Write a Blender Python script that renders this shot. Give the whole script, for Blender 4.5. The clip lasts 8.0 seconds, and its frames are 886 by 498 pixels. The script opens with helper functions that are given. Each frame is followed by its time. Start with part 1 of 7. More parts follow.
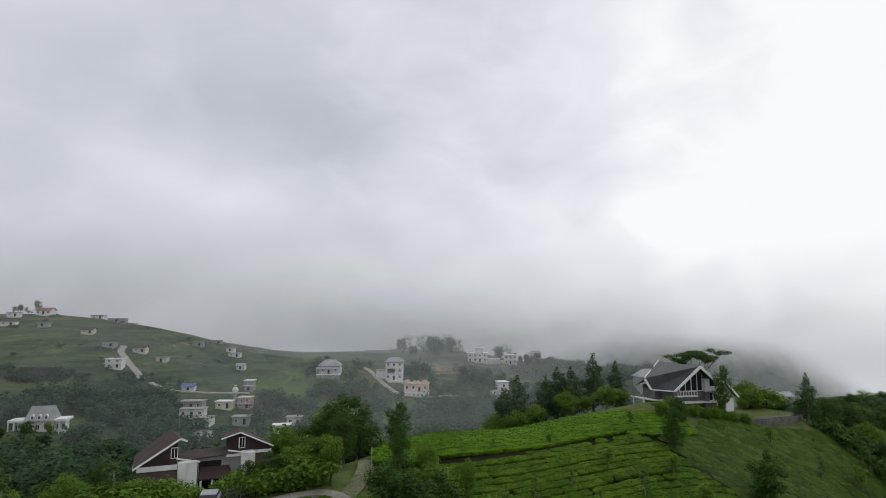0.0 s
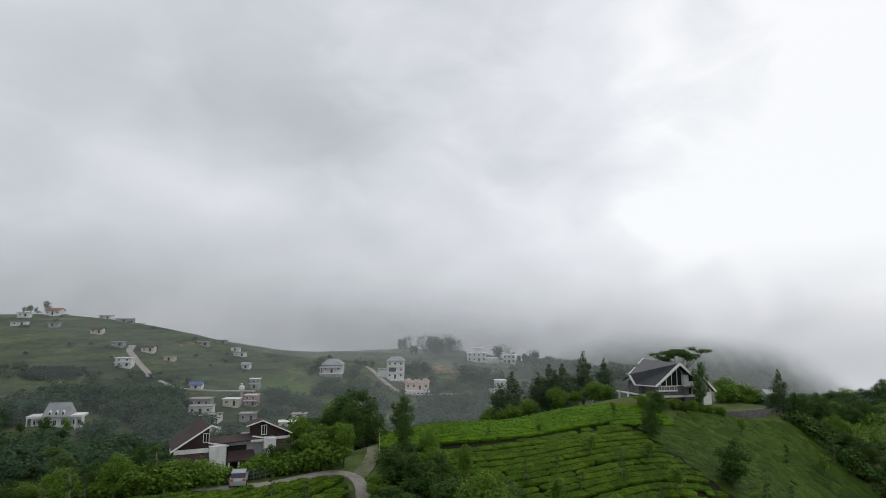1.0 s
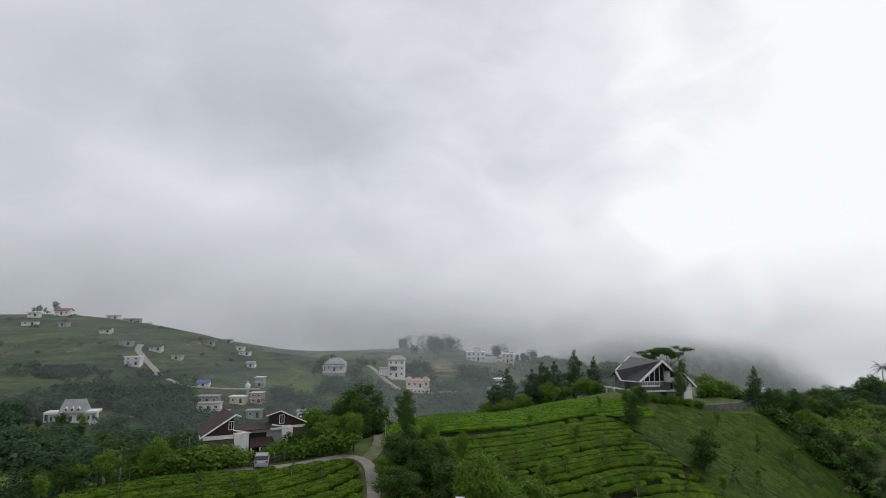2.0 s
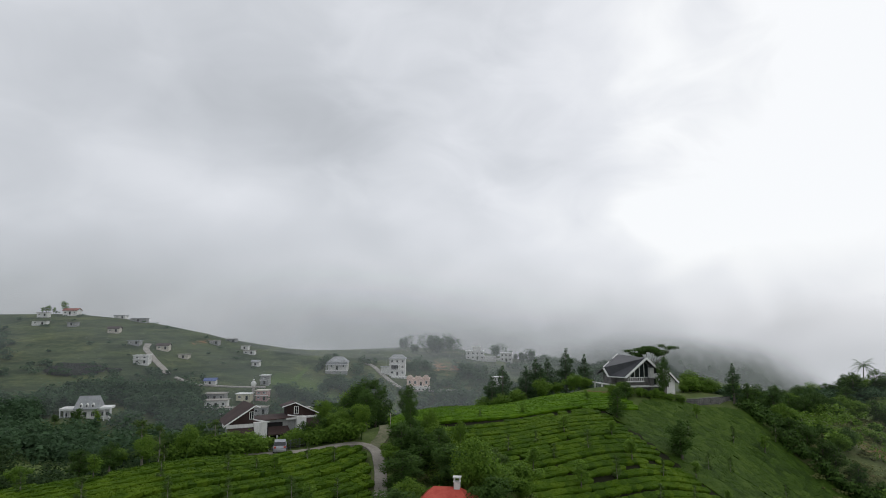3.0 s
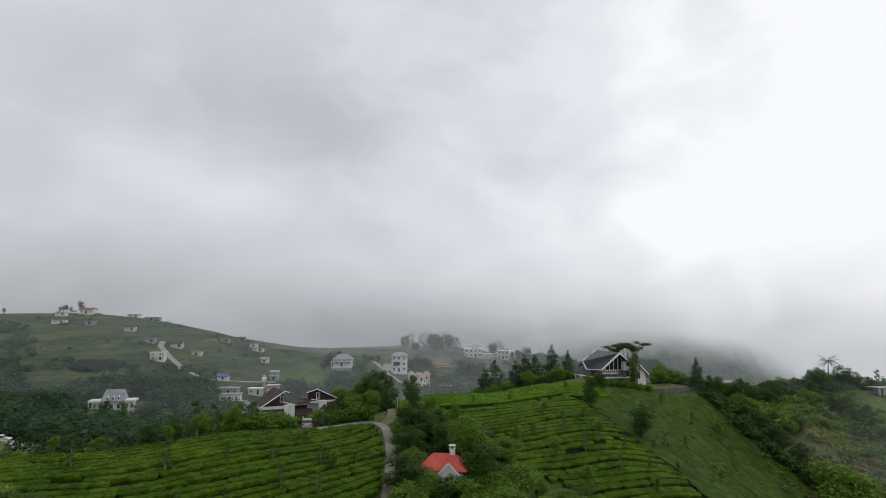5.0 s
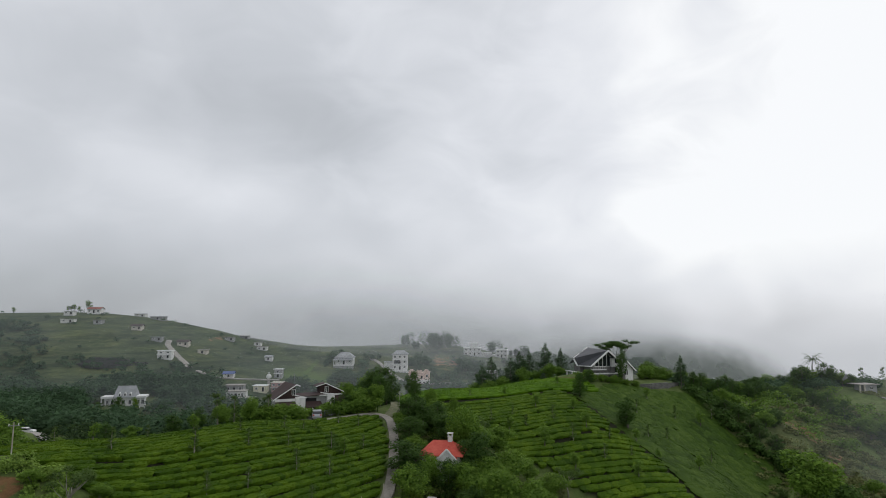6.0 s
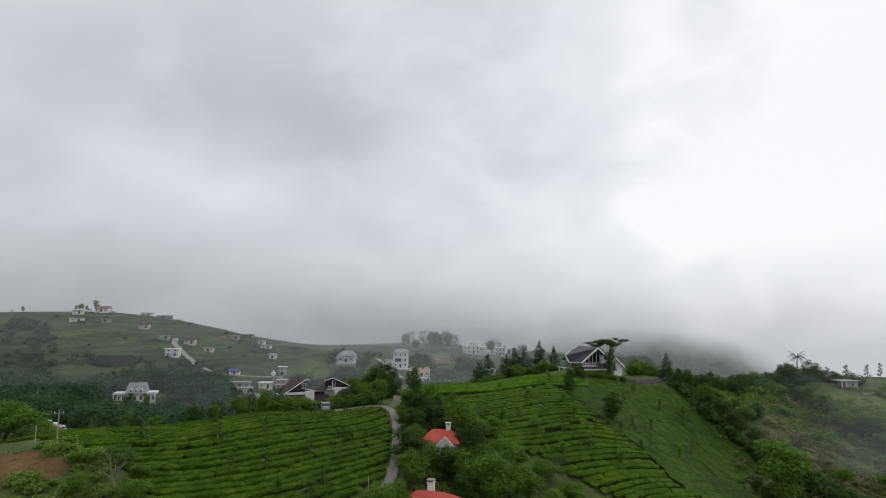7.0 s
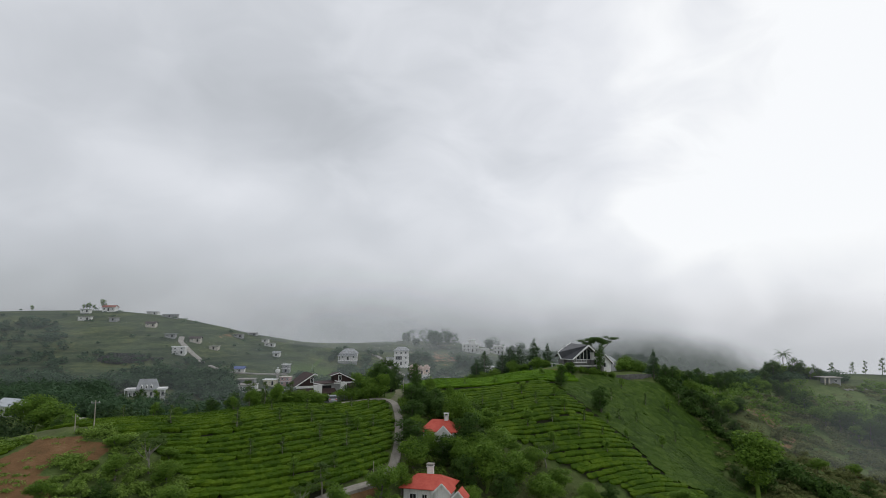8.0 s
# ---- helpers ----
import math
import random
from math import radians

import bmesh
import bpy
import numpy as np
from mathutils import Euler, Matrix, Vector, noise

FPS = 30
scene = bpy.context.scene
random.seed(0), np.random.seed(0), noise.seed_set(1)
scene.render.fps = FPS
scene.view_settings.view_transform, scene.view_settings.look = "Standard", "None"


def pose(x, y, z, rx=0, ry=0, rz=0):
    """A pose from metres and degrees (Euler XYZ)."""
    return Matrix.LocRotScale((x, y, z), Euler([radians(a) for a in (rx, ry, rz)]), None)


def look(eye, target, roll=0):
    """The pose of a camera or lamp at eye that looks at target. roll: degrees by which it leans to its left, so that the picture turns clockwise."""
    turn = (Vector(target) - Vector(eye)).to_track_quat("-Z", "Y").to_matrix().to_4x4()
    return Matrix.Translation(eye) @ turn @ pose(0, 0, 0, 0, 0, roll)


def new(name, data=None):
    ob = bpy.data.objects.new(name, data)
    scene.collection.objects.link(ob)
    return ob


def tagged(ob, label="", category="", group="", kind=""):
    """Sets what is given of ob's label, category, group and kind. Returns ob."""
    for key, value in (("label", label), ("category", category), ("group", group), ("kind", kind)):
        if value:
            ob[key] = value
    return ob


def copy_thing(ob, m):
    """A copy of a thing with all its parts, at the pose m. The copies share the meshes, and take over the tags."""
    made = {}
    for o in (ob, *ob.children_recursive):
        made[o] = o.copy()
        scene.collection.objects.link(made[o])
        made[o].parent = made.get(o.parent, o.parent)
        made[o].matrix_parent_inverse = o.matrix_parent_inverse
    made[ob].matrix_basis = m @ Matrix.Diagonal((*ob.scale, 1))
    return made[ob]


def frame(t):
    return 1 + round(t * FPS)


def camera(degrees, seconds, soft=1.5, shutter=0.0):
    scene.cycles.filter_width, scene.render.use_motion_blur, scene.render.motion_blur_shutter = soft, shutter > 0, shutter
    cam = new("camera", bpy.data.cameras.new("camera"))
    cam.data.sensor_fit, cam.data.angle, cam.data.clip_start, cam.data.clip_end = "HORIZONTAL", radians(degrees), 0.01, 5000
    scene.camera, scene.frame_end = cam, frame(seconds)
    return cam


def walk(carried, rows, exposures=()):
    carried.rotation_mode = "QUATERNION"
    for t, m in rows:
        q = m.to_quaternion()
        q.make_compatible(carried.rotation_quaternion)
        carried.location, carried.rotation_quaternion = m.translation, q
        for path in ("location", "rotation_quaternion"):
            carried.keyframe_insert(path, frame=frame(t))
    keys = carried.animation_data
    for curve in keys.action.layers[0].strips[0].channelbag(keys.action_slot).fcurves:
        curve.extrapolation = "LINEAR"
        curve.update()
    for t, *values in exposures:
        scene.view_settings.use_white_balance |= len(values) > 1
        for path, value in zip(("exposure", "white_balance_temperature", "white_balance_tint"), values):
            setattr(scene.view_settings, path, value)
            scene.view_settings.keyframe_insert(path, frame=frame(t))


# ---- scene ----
# ---------------------------------------------------------------- camera
cam = camera(73.7, 8.0, soft=0.95)
# seconds, east, north, look up, lean right, turn left; level flight backwards
PATH = [
    (0.0, 0.000, 0.000, 7.375, -0.011, 0.177),
    (1.0, 0.017, -8.113, 7.385, -0.032, 0.174),
    (2.0, 0.073, -16.337, 7.377, -0.053, 0.171),
    (3.0, 0.167, -24.671, 7.351, -0.074, 0.169),
    (4.0, 0.300, -33.116, 7.306, -0.095, 0.167),
    (5.0, 0.472, -41.671, 7.244, -0.116, 0.166),
    (6.0, 0.682, -50.337, 7.163, -0.137, 0.166),
    (7.0, 0.931, -59.113, 7.064, -0.158, 0.167),
    (8.0, 1.218, -68.000, 6.947, -0.179, 0.168),
]
EYE = 50.0
walk(cam, [(t, pose(x, y, EYE, 90 + up, lean, turn)) for t, x, y, up, lean, turn in PATH])

# ---------------------------------------------------------------- sky and light
def math_node(nt, op, a, b=None, clamp=False):
    n = nt.nodes.new("ShaderNodeMath")
    n.operation, n.use_clamp = op, clamp
    for i, v in enumerate((a, b)):
        if v is None:
            continue
        if isinstance(v, (int, float)):
            n.inputs[i].default_value = v
        else:
            nt.links.new(v, n.inputs[i])
    return n.outputs[0]


def ramp(nt, fac, stops, smooth=False):
    n = nt.nodes.new("ShaderNodeValToRGB")
    n.color_ramp.interpolation = "EASE" if smooth else "LINEAR"
    el = n.color_ramp.elements
    while len(el) < len(stops):
        el.new(0.5)
    for e, (at, c) in zip(el, stops):
        e.position = at
        e.color = (*c, 1) if len(c) == 3 else c
    nt.links.new(fac, n.inputs[0])
    return n.outputs[0]


def noise_tex(nt, vec, scale, detail=4.0, rough=0.55, dist=0.0):
    n = nt.nodes.new("ShaderNodeTexNoise")
    n.inputs["Scale"].default_value, n.inputs["Detail"].default_value = scale, detail
    n.inputs["Roughness"].default_value, n.inputs["Distortion"].default_value = rough, dist
    if vec is not None:
        nt.links.new(vec, n.inputs["Vector"])
    return n.outputs["Fac"]


def mix_col(nt, fac, a, b, blend="MIX"):
    n = nt.nodes.new("ShaderNodeMix")
    n.data_type, n.blend_type = "RGBA", blend
    for sock, v in ((n.inputs[0], fac), (n.inputs[6], a), (n.inputs[7], b)):
        if isinstance(v, (int, float)):
            sock.default_value = v
        elif isinstance(v, tuple):
            sock.default_value = (*v, 1)
        else:
            nt.links.new(v, sock)
    return n.outputs[2]


def make_world():
    """Low overcast: a bright thin place in the cloud ahead to the right, heavier grey cloud to the left and down at the hills."""
    w = bpy.data.worlds.new("overcast")
    scene.world = w
    w.use_nodes = True
    nt = w.node_tree
    nt.nodes.clear()
    d = nt.nodes.new("ShaderNodeTexCoord").outputs["Generated"]
    sep = nt.nodes.new("ShaderNodeSeparateXYZ")
    nt.links.new(d, sep.inputs[0])
    X, Y, Z = sep.outputs
    # soft, wind-drawn cloud: the noise is squeezed upright so that billows lie flat
    mp = nt.nodes.new("ShaderNodeMapping")
    mp.inputs["Scale"].default_value = (1.0, 1.0, 1.7)
    nt.links.new(d, mp.inputs[0])
    big = noise_tex(nt, mp.outputs[0], 2.1, 3.0, 0.45, 0.4)
    small = noise_tex(nt, mp.outputs[0], 6.5, 4.0, 0.5, 0.5)

    def lump(cx, cz, rx, rz, amount):
        a = math_node(nt, "DIVIDE", math_node(nt, "SUBTRACT", X, cx), rx)
        b = math_node(nt, "DIVIDE", math_node(nt, "SUBTRACT", Z, cz), rz)
        r = math_node(nt, "ADD", math_node(nt, "MULTIPLY", a, a), math_node(nt, "MULTIPLY", b, b))
        return math_node(nt, "MULTIPLY", math_node(nt, "POWER", 2.718, math_node(nt, "MULTIPLY", r, -1.0)), amount)

    ragged = math_node(nt, "ADD", X, math_node(nt, "ADD", math_node(nt, "MULTIPLY", math_node(nt, "SUBTRACT", big, 0.5), 0.62), math_node(nt, "MULTIPLY", math_node(nt, "SUBTRACT", small, 0.5), 0.34)))
    b = ramp(nt, math_node(nt, "ADD", math_node(nt, "MULTIPLY", ragged, 0.5), 0.5), [(0.0, (0.65,) * 3), (0.40, (0.69,) * 3), (0.50, (0.745,) * 3), (0.61, (0.83,) * 3), (0.74, (0.945,) * 3), (0.82, (0.95,) * 3), (1.0, (0.80,) * 3)], True)
    b = math_node(nt, "ADD", b, math_node(nt, "MULTIPLY", math_node(nt, "SUBTRACT", big, 0.5), 0.22))
    b = math_node(nt, "ADD", b, math_node(nt, "MULTIPLY", math_node(nt, "SUBTRACT", small, 0.5), 0.17))
    for args in SKY_LUMPS:
        b = math_node(nt, "ADD", b, lump(*args))
    b = math_node(nt, "MINIMUM", math_node(nt, "MAXIMUM", b, 0.2), 0.97)
    tint = ramp(nt, b, [(0.3, (0.92, 0.975, 1.03)), (0.6, (0.94, 0.98, 1.045)), (0.8, (0.96, 0.985, 1.04)), (0.95, (0.985, 1.0, 1.02))])
    cloud = mix_col(nt, 1.0, tint, b, "MULTIPLY")
    sky = nt.nodes.new("ShaderNodeTexSky")
    sky.sky_type, sky.sun_disc = "NISHITA", False
    sky.sun_elevation, sky.sun_rotation = radians(48), radians(30)
    above = nt.nodes.new("ShaderNodeBackground")
    above.inputs[1].default_value = 0.1
    nt.links.new(sky.outputs[0], above.inputs[0])
    deck = nt.nodes.new("ShaderNodeBackground")
    nt.links.new(cloud, deck.inputs[0])
    mix = nt.nodes.new("ShaderNodeMixShader")
    mix.inputs[0].default_value = 0.96
    nt.links.new(above.outputs[0], mix.inputs[1])
    nt.links.new(deck.outputs[0], mix.inputs[2])
    out = nt.nodes.new("ShaderNodeOutputWorld")
    nt.links.new(mix.outputs[0], out.inputs[0])


# east, up, width, height, amount: thicker and thinner places in the cloud
SKY_LUMPS = [
    (-0.27, 0.31, 0.22, 0.09, -0.15),
    (-0.36, 0.205, 0.10, 0.045, 0.09),
    (-0.48, 0.27, 0.07, 0.05, 0.07),
    (-0.62, 0.50, 0.16, 0.08, 0.10),
    (0.20, 0.27, 0.10, 0.05, -0.08),
    (-0.05, 0.42, 0.30, 0.08, -0.07),
    (0.50, 0.20, 0.25, 0.30, 0.08),
    (0.04, -0.04, 0.30, 0.080, -0.38),
    (-0.55, 0.00, 0.30, 0.11, -0.20),
    (-0.18, 0.00, 0.17, 0.05, -0.12),
    (-0.02, -0.045, 0.24, 0.035, -0.14),
    (0.55, -0.06, 0.28, 0.075, -0.30),
    (0.50, 0.03, 0.25, 0.10, -0.13),
    (0.14, 0.05, 0.18, 0.08, 0.08),
]
make_world()
sun = new("sun", bpy.data.lights.new("sun", "SUN"))
sun.data.energy, sun.data.angle, sun.data.color = 0.5, radians(40), (1.0, 0.98, 0.95)
sun.matrix_basis = look((60, 100, 130), (0, 0, 0))
scene.view_settings.exposure = 0.0

# ---------------------------------------------------------------- the lie of the land
# each: east, north, breadth, height of a swell or hollow over the plain
FAR_HILLS = [
    (-270, 390, 110, 32.8), (0, 90, 45, 9.2), (-60, 180, 45, -14.0), (150, -30, 70, -20.1), (0, 420, 45, 12.6), (-90, 0, 45, 10.0),
    (-390, 300, 45, 20.5), (180, 210, 70, 7.7), (-180, 330, 45, 11.6), (60, 270, 45, -7.6), (300, 90, 45, -7.9), (60, 120, 45, 14.9),
    (-300, 330, 45, 7.7), (-150, 90, 45, 5.1), (-210, 180, 45, -5.9), (120, 30, 45, -18.7), (30, 180, 45, -8.4), (300, 270, 45, 4.6),
    (0, -60, 45, -8.1), (-180, 480, 45, -10.3), (-60, 360, 45, 7.6), (-60, 270, 45, -3.7), (210, 540, 110, 2.9), (-30, 30, 45, 5.4),
]
NEAR_HILLS = [
    (-28, 120, 18, -10.4), (14, 18, 18, -4.9), (-34, 42, 13, 4.9), (26, 90, 13, 3.9), (62, 72, 9, -4.7), (-82, 48, 18, -4.4),
    (2, 108, 9, -5.2), (-58, 84, 13, -6.8), (56, 102, 9, 3.9), (50, -12, 18, 5.6), (140, 162, 13, 3.9), (-16, 66, 9, 2.4),
    (-16, -12, 13, -3.0), (104, 102, 13, -2.9), (-46, 18, 9, 2.1), (146, 108, 9, -2.8), (74, 84, 9, -2.2), (-100, 84, 13, 3.0),
    (92, 60, 9, 3.3), (-76, -30, 18, 2.3), (-16, 6, 9, -2.2), (2, 78, 9, 1.1), (26, 42, 9, -3.5), (26, 66, 9, 1.7),
]


def ground_z(x, y):
    x, y = np.asarray(x, float), np.asarray(y, float)
    z = np.full(np.broadcast(x, y).shape, 18.0)
    for a, b, r, h in FAR_HILLS + NEAR_HILLS:
        z = z + h * np.exp(-((x - a) ** 2 + (y - b) ** 2) / (2 * r * r))
    # beyond the valley head, and sooner to the east, the land plunges into the cloud
    east = np.clip((x / np.maximum(y, 1) - 0.36) / 0.2, 0, 1) * (y > 120)
    start = 440 - 215 * east
    z = z - (0.085 + 0.07 * east) * np.maximum(y - start, 0) * (y > 0)
    for a, b, rx, ry, top in BACK_HILLS:
        z = np.maximum(z, top - 55 * (((x - a) / rx) ** 2 + ((y - b) / ry) ** 2))
    return z


# hills that stand in the cloud behind the valley
BACK_HILLS = [(150, 640, 90, 90, 8)]
NEAR_HILLS += [(0, 28, 6, -1.6), (41, 99, 8, 0.5), (-3, 81, 9, 2.4), (84, 276, 19, 12.0), (-58, 28, 9, 1.9), (-69, 26, 10, 1.2),
               (-51, 28, 7, 1.0), (-40, 46, 6, -0.8), (-126, 190, 15, 2.8), (39.5, 94, 5.5, 1.5), (33, 96.5, 3.5, 1.1), (-238, 346, 22, 2.2)]


def gz(x, y):
    return float(ground_z(x, y))


# ---------------------------------------------------------------- materials
def base_mat(name, rough=0.9, spec=0.2):
    m = bpy.data.materials.new(name)
    m.use_nodes = True
    nt = m.node_tree
    nt.nodes.clear()
    out = nt.nodes.new("ShaderNodeOutputMaterial")
    b = nt.nodes.new("ShaderNodeBsdfPrincipled")
    b.inputs["Roughness"].default_value = rough
    b.inputs["Specular IOR Level"].default_value = spec
    nt.links.new(b.outputs[0], out.inputs[0])
    return m, nt, b


def bump(nt, b, height, strength=0.4, dist=0.05):
    n = nt.nodes.new("ShaderNodeBump")
    n.inputs["Strength"].default_value, n.inputs["Distance"].default_value = strength, dist
    nt.links.new(height, n.inputs["Height"])
    nt.links.new(n.outputs[0], b.inputs["Normal"])


def place_vec(nt):
    return nt.nodes.new("ShaderNodeNewGeometry").outputs["Position"]


def worn(name, col, col2, scale=0.8, fine=9.0, rough=0.85, relief=0.25, spec=0.2, streak=0.0):
    """A surface of two tints, blotched at a large and a fine scale, with fine relief; streak: dirt run down it."""
    m, nt, b = base_mat(name, rough, spec)
    v = place_vec(nt)
    f = noise_tex(nt, v, scale, 5.0, 0.6, 0.3)
    g = noise_tex(nt, v, fine, 4.0, 0.6)
    s = math_node(nt, "ADD", math_node(nt, "MULTIPLY", f, 0.65), math_node(nt, "MULTIPLY", g, 0.35))
    c = mix_col(nt, ramp(nt, s, [(0.38, (0, 0, 0)), (0.64, (1, 1, 1))]), col, col2)
    if streak:
        mp = nt.nodes.new("ShaderNodeMapping")
        mp.inputs["Scale"].default_value = (3.0, 3.0, 0.25)
        nt.links.new(v, mp.inputs[0])
        st = ramp(nt, noise_tex(nt, mp.outputs[0], 1.6, 4.0, 0.6), [(0.5, (0, 0, 0)), (0.75, (streak,) * 3)])
        c = mix_col(nt, st, c, tuple(0.35 * x for x in col2))
    nt.links.new(c, b.inputs["Base Color"])
    bump(nt, b, g, relief, 0.02)
    return m


def leaf_mat(name, dark, light, tip=None, patch=0.25, grain=0.42):
    """Leaves: each leaf or spray has its own tint, and whole patches lean lighter or darker."""
    m, nt, b = base_mat(name, 0.7, 0.08)
    geo = nt.nodes.new("ShaderNodeNewGeometry")
    isl = geo.outputs["Random Per Island"]
    stand = noise_tex(nt, geo.outputs["Position"], patch, 3.0, 0.55)
    crown = noise_tex(nt, geo.outputs["Position"], 0.42, 2.0, 0.5)
    s = math_node(nt, "MULTIPLY", isl, grain)
    for f, k in ((stand, 0.63 - 0.5 * grain), (crown, 0.63 - 0.5 * grain)):
        s = math_node(nt, "ADD", s, math_node(nt, "MULTIPLY", f, k))
    stops = [(0.30, dark), (0.86, light)]
    if tip:
        stops.append((1.0, tip))
    nt.links.new(ramp(nt, s, stops), b.inputs["Base Color"])
    tr = nt.nodes.new("ShaderNodeBsdfTranslucent")
    tr.inputs[0].default_value = (*[min(1, 1.3 * x) for x in light], 1)
    mx = nt.nodes.new("ShaderNodeMixShader")
    mx.inputs[0].default_value = 0.25
    nt.links.new(b.outputs[0], mx.inputs[1])
    nt.links.new(tr.outputs[0], mx.inputs[2])
    out = [n for n in nt.nodes if n.bl_idname == "ShaderNodeOutputMaterial"][0]
    nt.links.new(mx.outputs[0], out.inputs[0])
    return m


def tea_mat(name, dark, mid, light):
    """The plucking table of tea: one leafy surface, mottled at leaf, bush and plot scale."""
    m, nt, b = base_mat(name, 0.75, 0.08)
    geo = nt.nodes.new("ShaderNodeNewGeometry")
    v = geo.outputs["Position"]
    plot, bush, leaf = noise_tex(nt, v, 0.10, 3.0, 0.5), noise_tex(nt, v, 1.1, 3.0, 0.6), noise_tex(nt, v, 9.0, 3.0, 0.7)
    s = math_node(nt, "MULTIPLY", plot, 0.35)
    for f, k in ((bush, 0.22), (leaf, 0.26), (geo.outputs["Random Per Island"], 0.22)):
        s = math_node(nt, "ADD", s, math_node(nt, "MULTIPLY", f, k))
    nt.links.new(ramp(nt, s, [(0.33, dark), (0.52, mid), (0.72, light)]), b.inputs["Base Color"])
    bump(nt, b, leaf, 0.9, 0.12)
    return m


def ground_mat():
    """Rough grass and scrub; the mesh carries where shade-darkened tea soil, bare red earth and haze-greyed hill
    pasture lie.
    """
    m, nt, b = base_mat("ground_cover", 0.95, 0.1)
    v = place_vec(nt)
    big, mid, fine = noise_tex(nt, v, 0.035, 5.0, 0.6, 0.6), noise_tex(nt, v, 0.35, 6.0, 0.65), noise_tex(nt, v, 3.5, 5.0, 0.7)
    mixv = math_node(nt, "ADD", math_node(nt, "MULTIPLY", mid, 0.6), math_node(nt, "MULTIPLY", fine, 0.4))
    grass = ramp(nt, mixv, [(0.3, (0.038, 0.062, 0.018)), (0.5, (0.085, 0.120, 0.035)), (0.68, (0.135, 0.17, 0.058))])
    dry = ramp(nt, mixv, [(0.3, (0.055, 0.06, 0.03)), (0.7, (0.13, 0.115, 0.065))])
    c = mix_col(nt, ramp(nt, big, [(0.52, (0, 0, 0)), (0.70, (0.8, 0.8, 0.8))]), grass, dry)
    # hill pasture, greyed with distance haze in its base colour
    hill = ramp(nt, mixv, [(0.32, (0.036, 0.056, 0.026)), (0.5, (0.066, 0.088, 0.044)), (0.7, (0.106, 0.124, 0.066))])
    patch = ramp(nt, noise_tex(nt, v, 0.022, 7.0, 0.66, 0.8), [(0.34, (0.42, 0.52, 0.55)), (0.5, (0.86, 0.88, 0.84)), (0.64, (1.35, 1.22, 1.0))])
    bands = nt.nodes.new("ShaderNodeMapping")
    bands.inputs["Scale"].default_value = (0.03, 0.03, 0.5)
    nt.links.new(v, bands.inputs[0])
    terrace = ramp(nt, noise_tex(nt, bands.outputs[0], 1.0, 4.0, 0.6), [(0.38, (0.68, 0.72, 0.72)), (0.6, (1.16, 1.14, 1.08))])
    hill = mix_col(nt, 1.0, mix_col(nt, 1.0, hill, patch, "MULTIPLY"), terrace, "MULTIPLY")
    # tea soil, with the bushes' shadow between rows put into its near-black colour
    shaded_soil = ramp(nt, mixv, [(0.3, (0.012, 0.014, 0.007)), (0.7, (0.024, 0.023, 0.012))])
    red = ramp(nt, math_node(nt, "ADD", math_node(nt, "MULTIPLY", mixv, 0.6), math_node(nt, "MULTIPLY", big, 0.4)), [(0.36, (0.085, 0.055, 0.024)), (0.52, (0.17, 0.095, 0.045)), (0.66, (0.28, 0.19, 0.11))])

    def cover(name):
        a = nt.nodes.new("ShaderNodeAttribute")
        a.attribute_name = name
        return math_node(nt, "MULTIPLY", a.outputs["Fac"], 1.0, True)

    c = mix_col(nt, cover("hazed_pasture"), c, hill)
    meadow = ramp(nt, mixv, [(0.3, (0.050, 0.086, 0.022)), (0.55, (0.085, 0.132, 0.036)), (0.7, (0.13, 0.18, 0.055))])
    c = mix_col(nt, cover("meadow"), c, meadow)
    c = mix_col(nt, cover("shaded_soil"), c, shaded_soil)
    tufts = noise_tex(nt, v, 0.16, 4.0, 0.6, 0.5)
    rag = math_node(nt, "ADD", math_node(nt, "MULTIPLY", math_node(nt, "SUBTRACT", mid, 0.5), 0.9), math_node(nt, "MULTIPLY", math_node(nt, "SUBTRACT", tufts, 0.5), 2.0))
    e = ramp(nt, math_node(nt, "ADD", cover("bare"), rag), [(0.46, (0, 0, 0)), (0.70, (1, 1, 1))])
    c = mix_col(nt, e, c, red)
    nt.links.new(c, b.inputs["Base Color"])
    bump(nt, b, mixv, 0.8, 0.35)
    return m


M_GROUND = ground_mat()
M_TEA = tea_mat("tea_leaf", (0.022, 0.052, 0.004), (0.053, 0.104, 0.005), (0.097, 0.158, 0.010))
M_TEA_OLD = tea_mat("tea_old_leaf", (0.020, 0.043, 0.005), (0.042, 0.081, 0.009), (0.075, 0.122, 0.018))
# fresh flush, also lightened in colour for the crown's sky-facing light
M_TEA_NEW_LIT = tea_mat("tea_flush_lit", (0.037, 0.086, 0.003), (0.069, 0.150, 0.004), (0.107, 0.198, 0.007))
M_LEAF = leaf_mat("leaf_mid", (0.046, 0.096, 0.014), (0.149, 0.249, 0.035), (0.233, 0.342, 0.060))
M_LEAF_DARK = leaf_mat("leaf_dark", (0.021, 0.048, 0.010), (0.071, 0.132, 0.027), (0.126, 0.195, 0.043))
M_LEAF_LIGHT = leaf_mat("leaf_light", (0.067, 0.119, 0.021), (0.196, 0.297, 0.056), (0.277, 0.374, 0.094))
M_LEAF_GREY = leaf_mat("leaf_greyish", (0.035, 0.066, 0.017), (0.100, 0.155, 0.041), (0.165, 0.225, 0.072))
M_LEAF_YELLOW = leaf_mat("leaf_yellow", (0.14, 0.17, 0.015), (0.36, 0.36, 0.03), (0.5, 0.46, 0.05))
M_NEEDLE = leaf_mat("needle", (0.021, 0.044, 0.019), (0.065, 0.115, 0.044), (0.104, 0.16, 0.068))
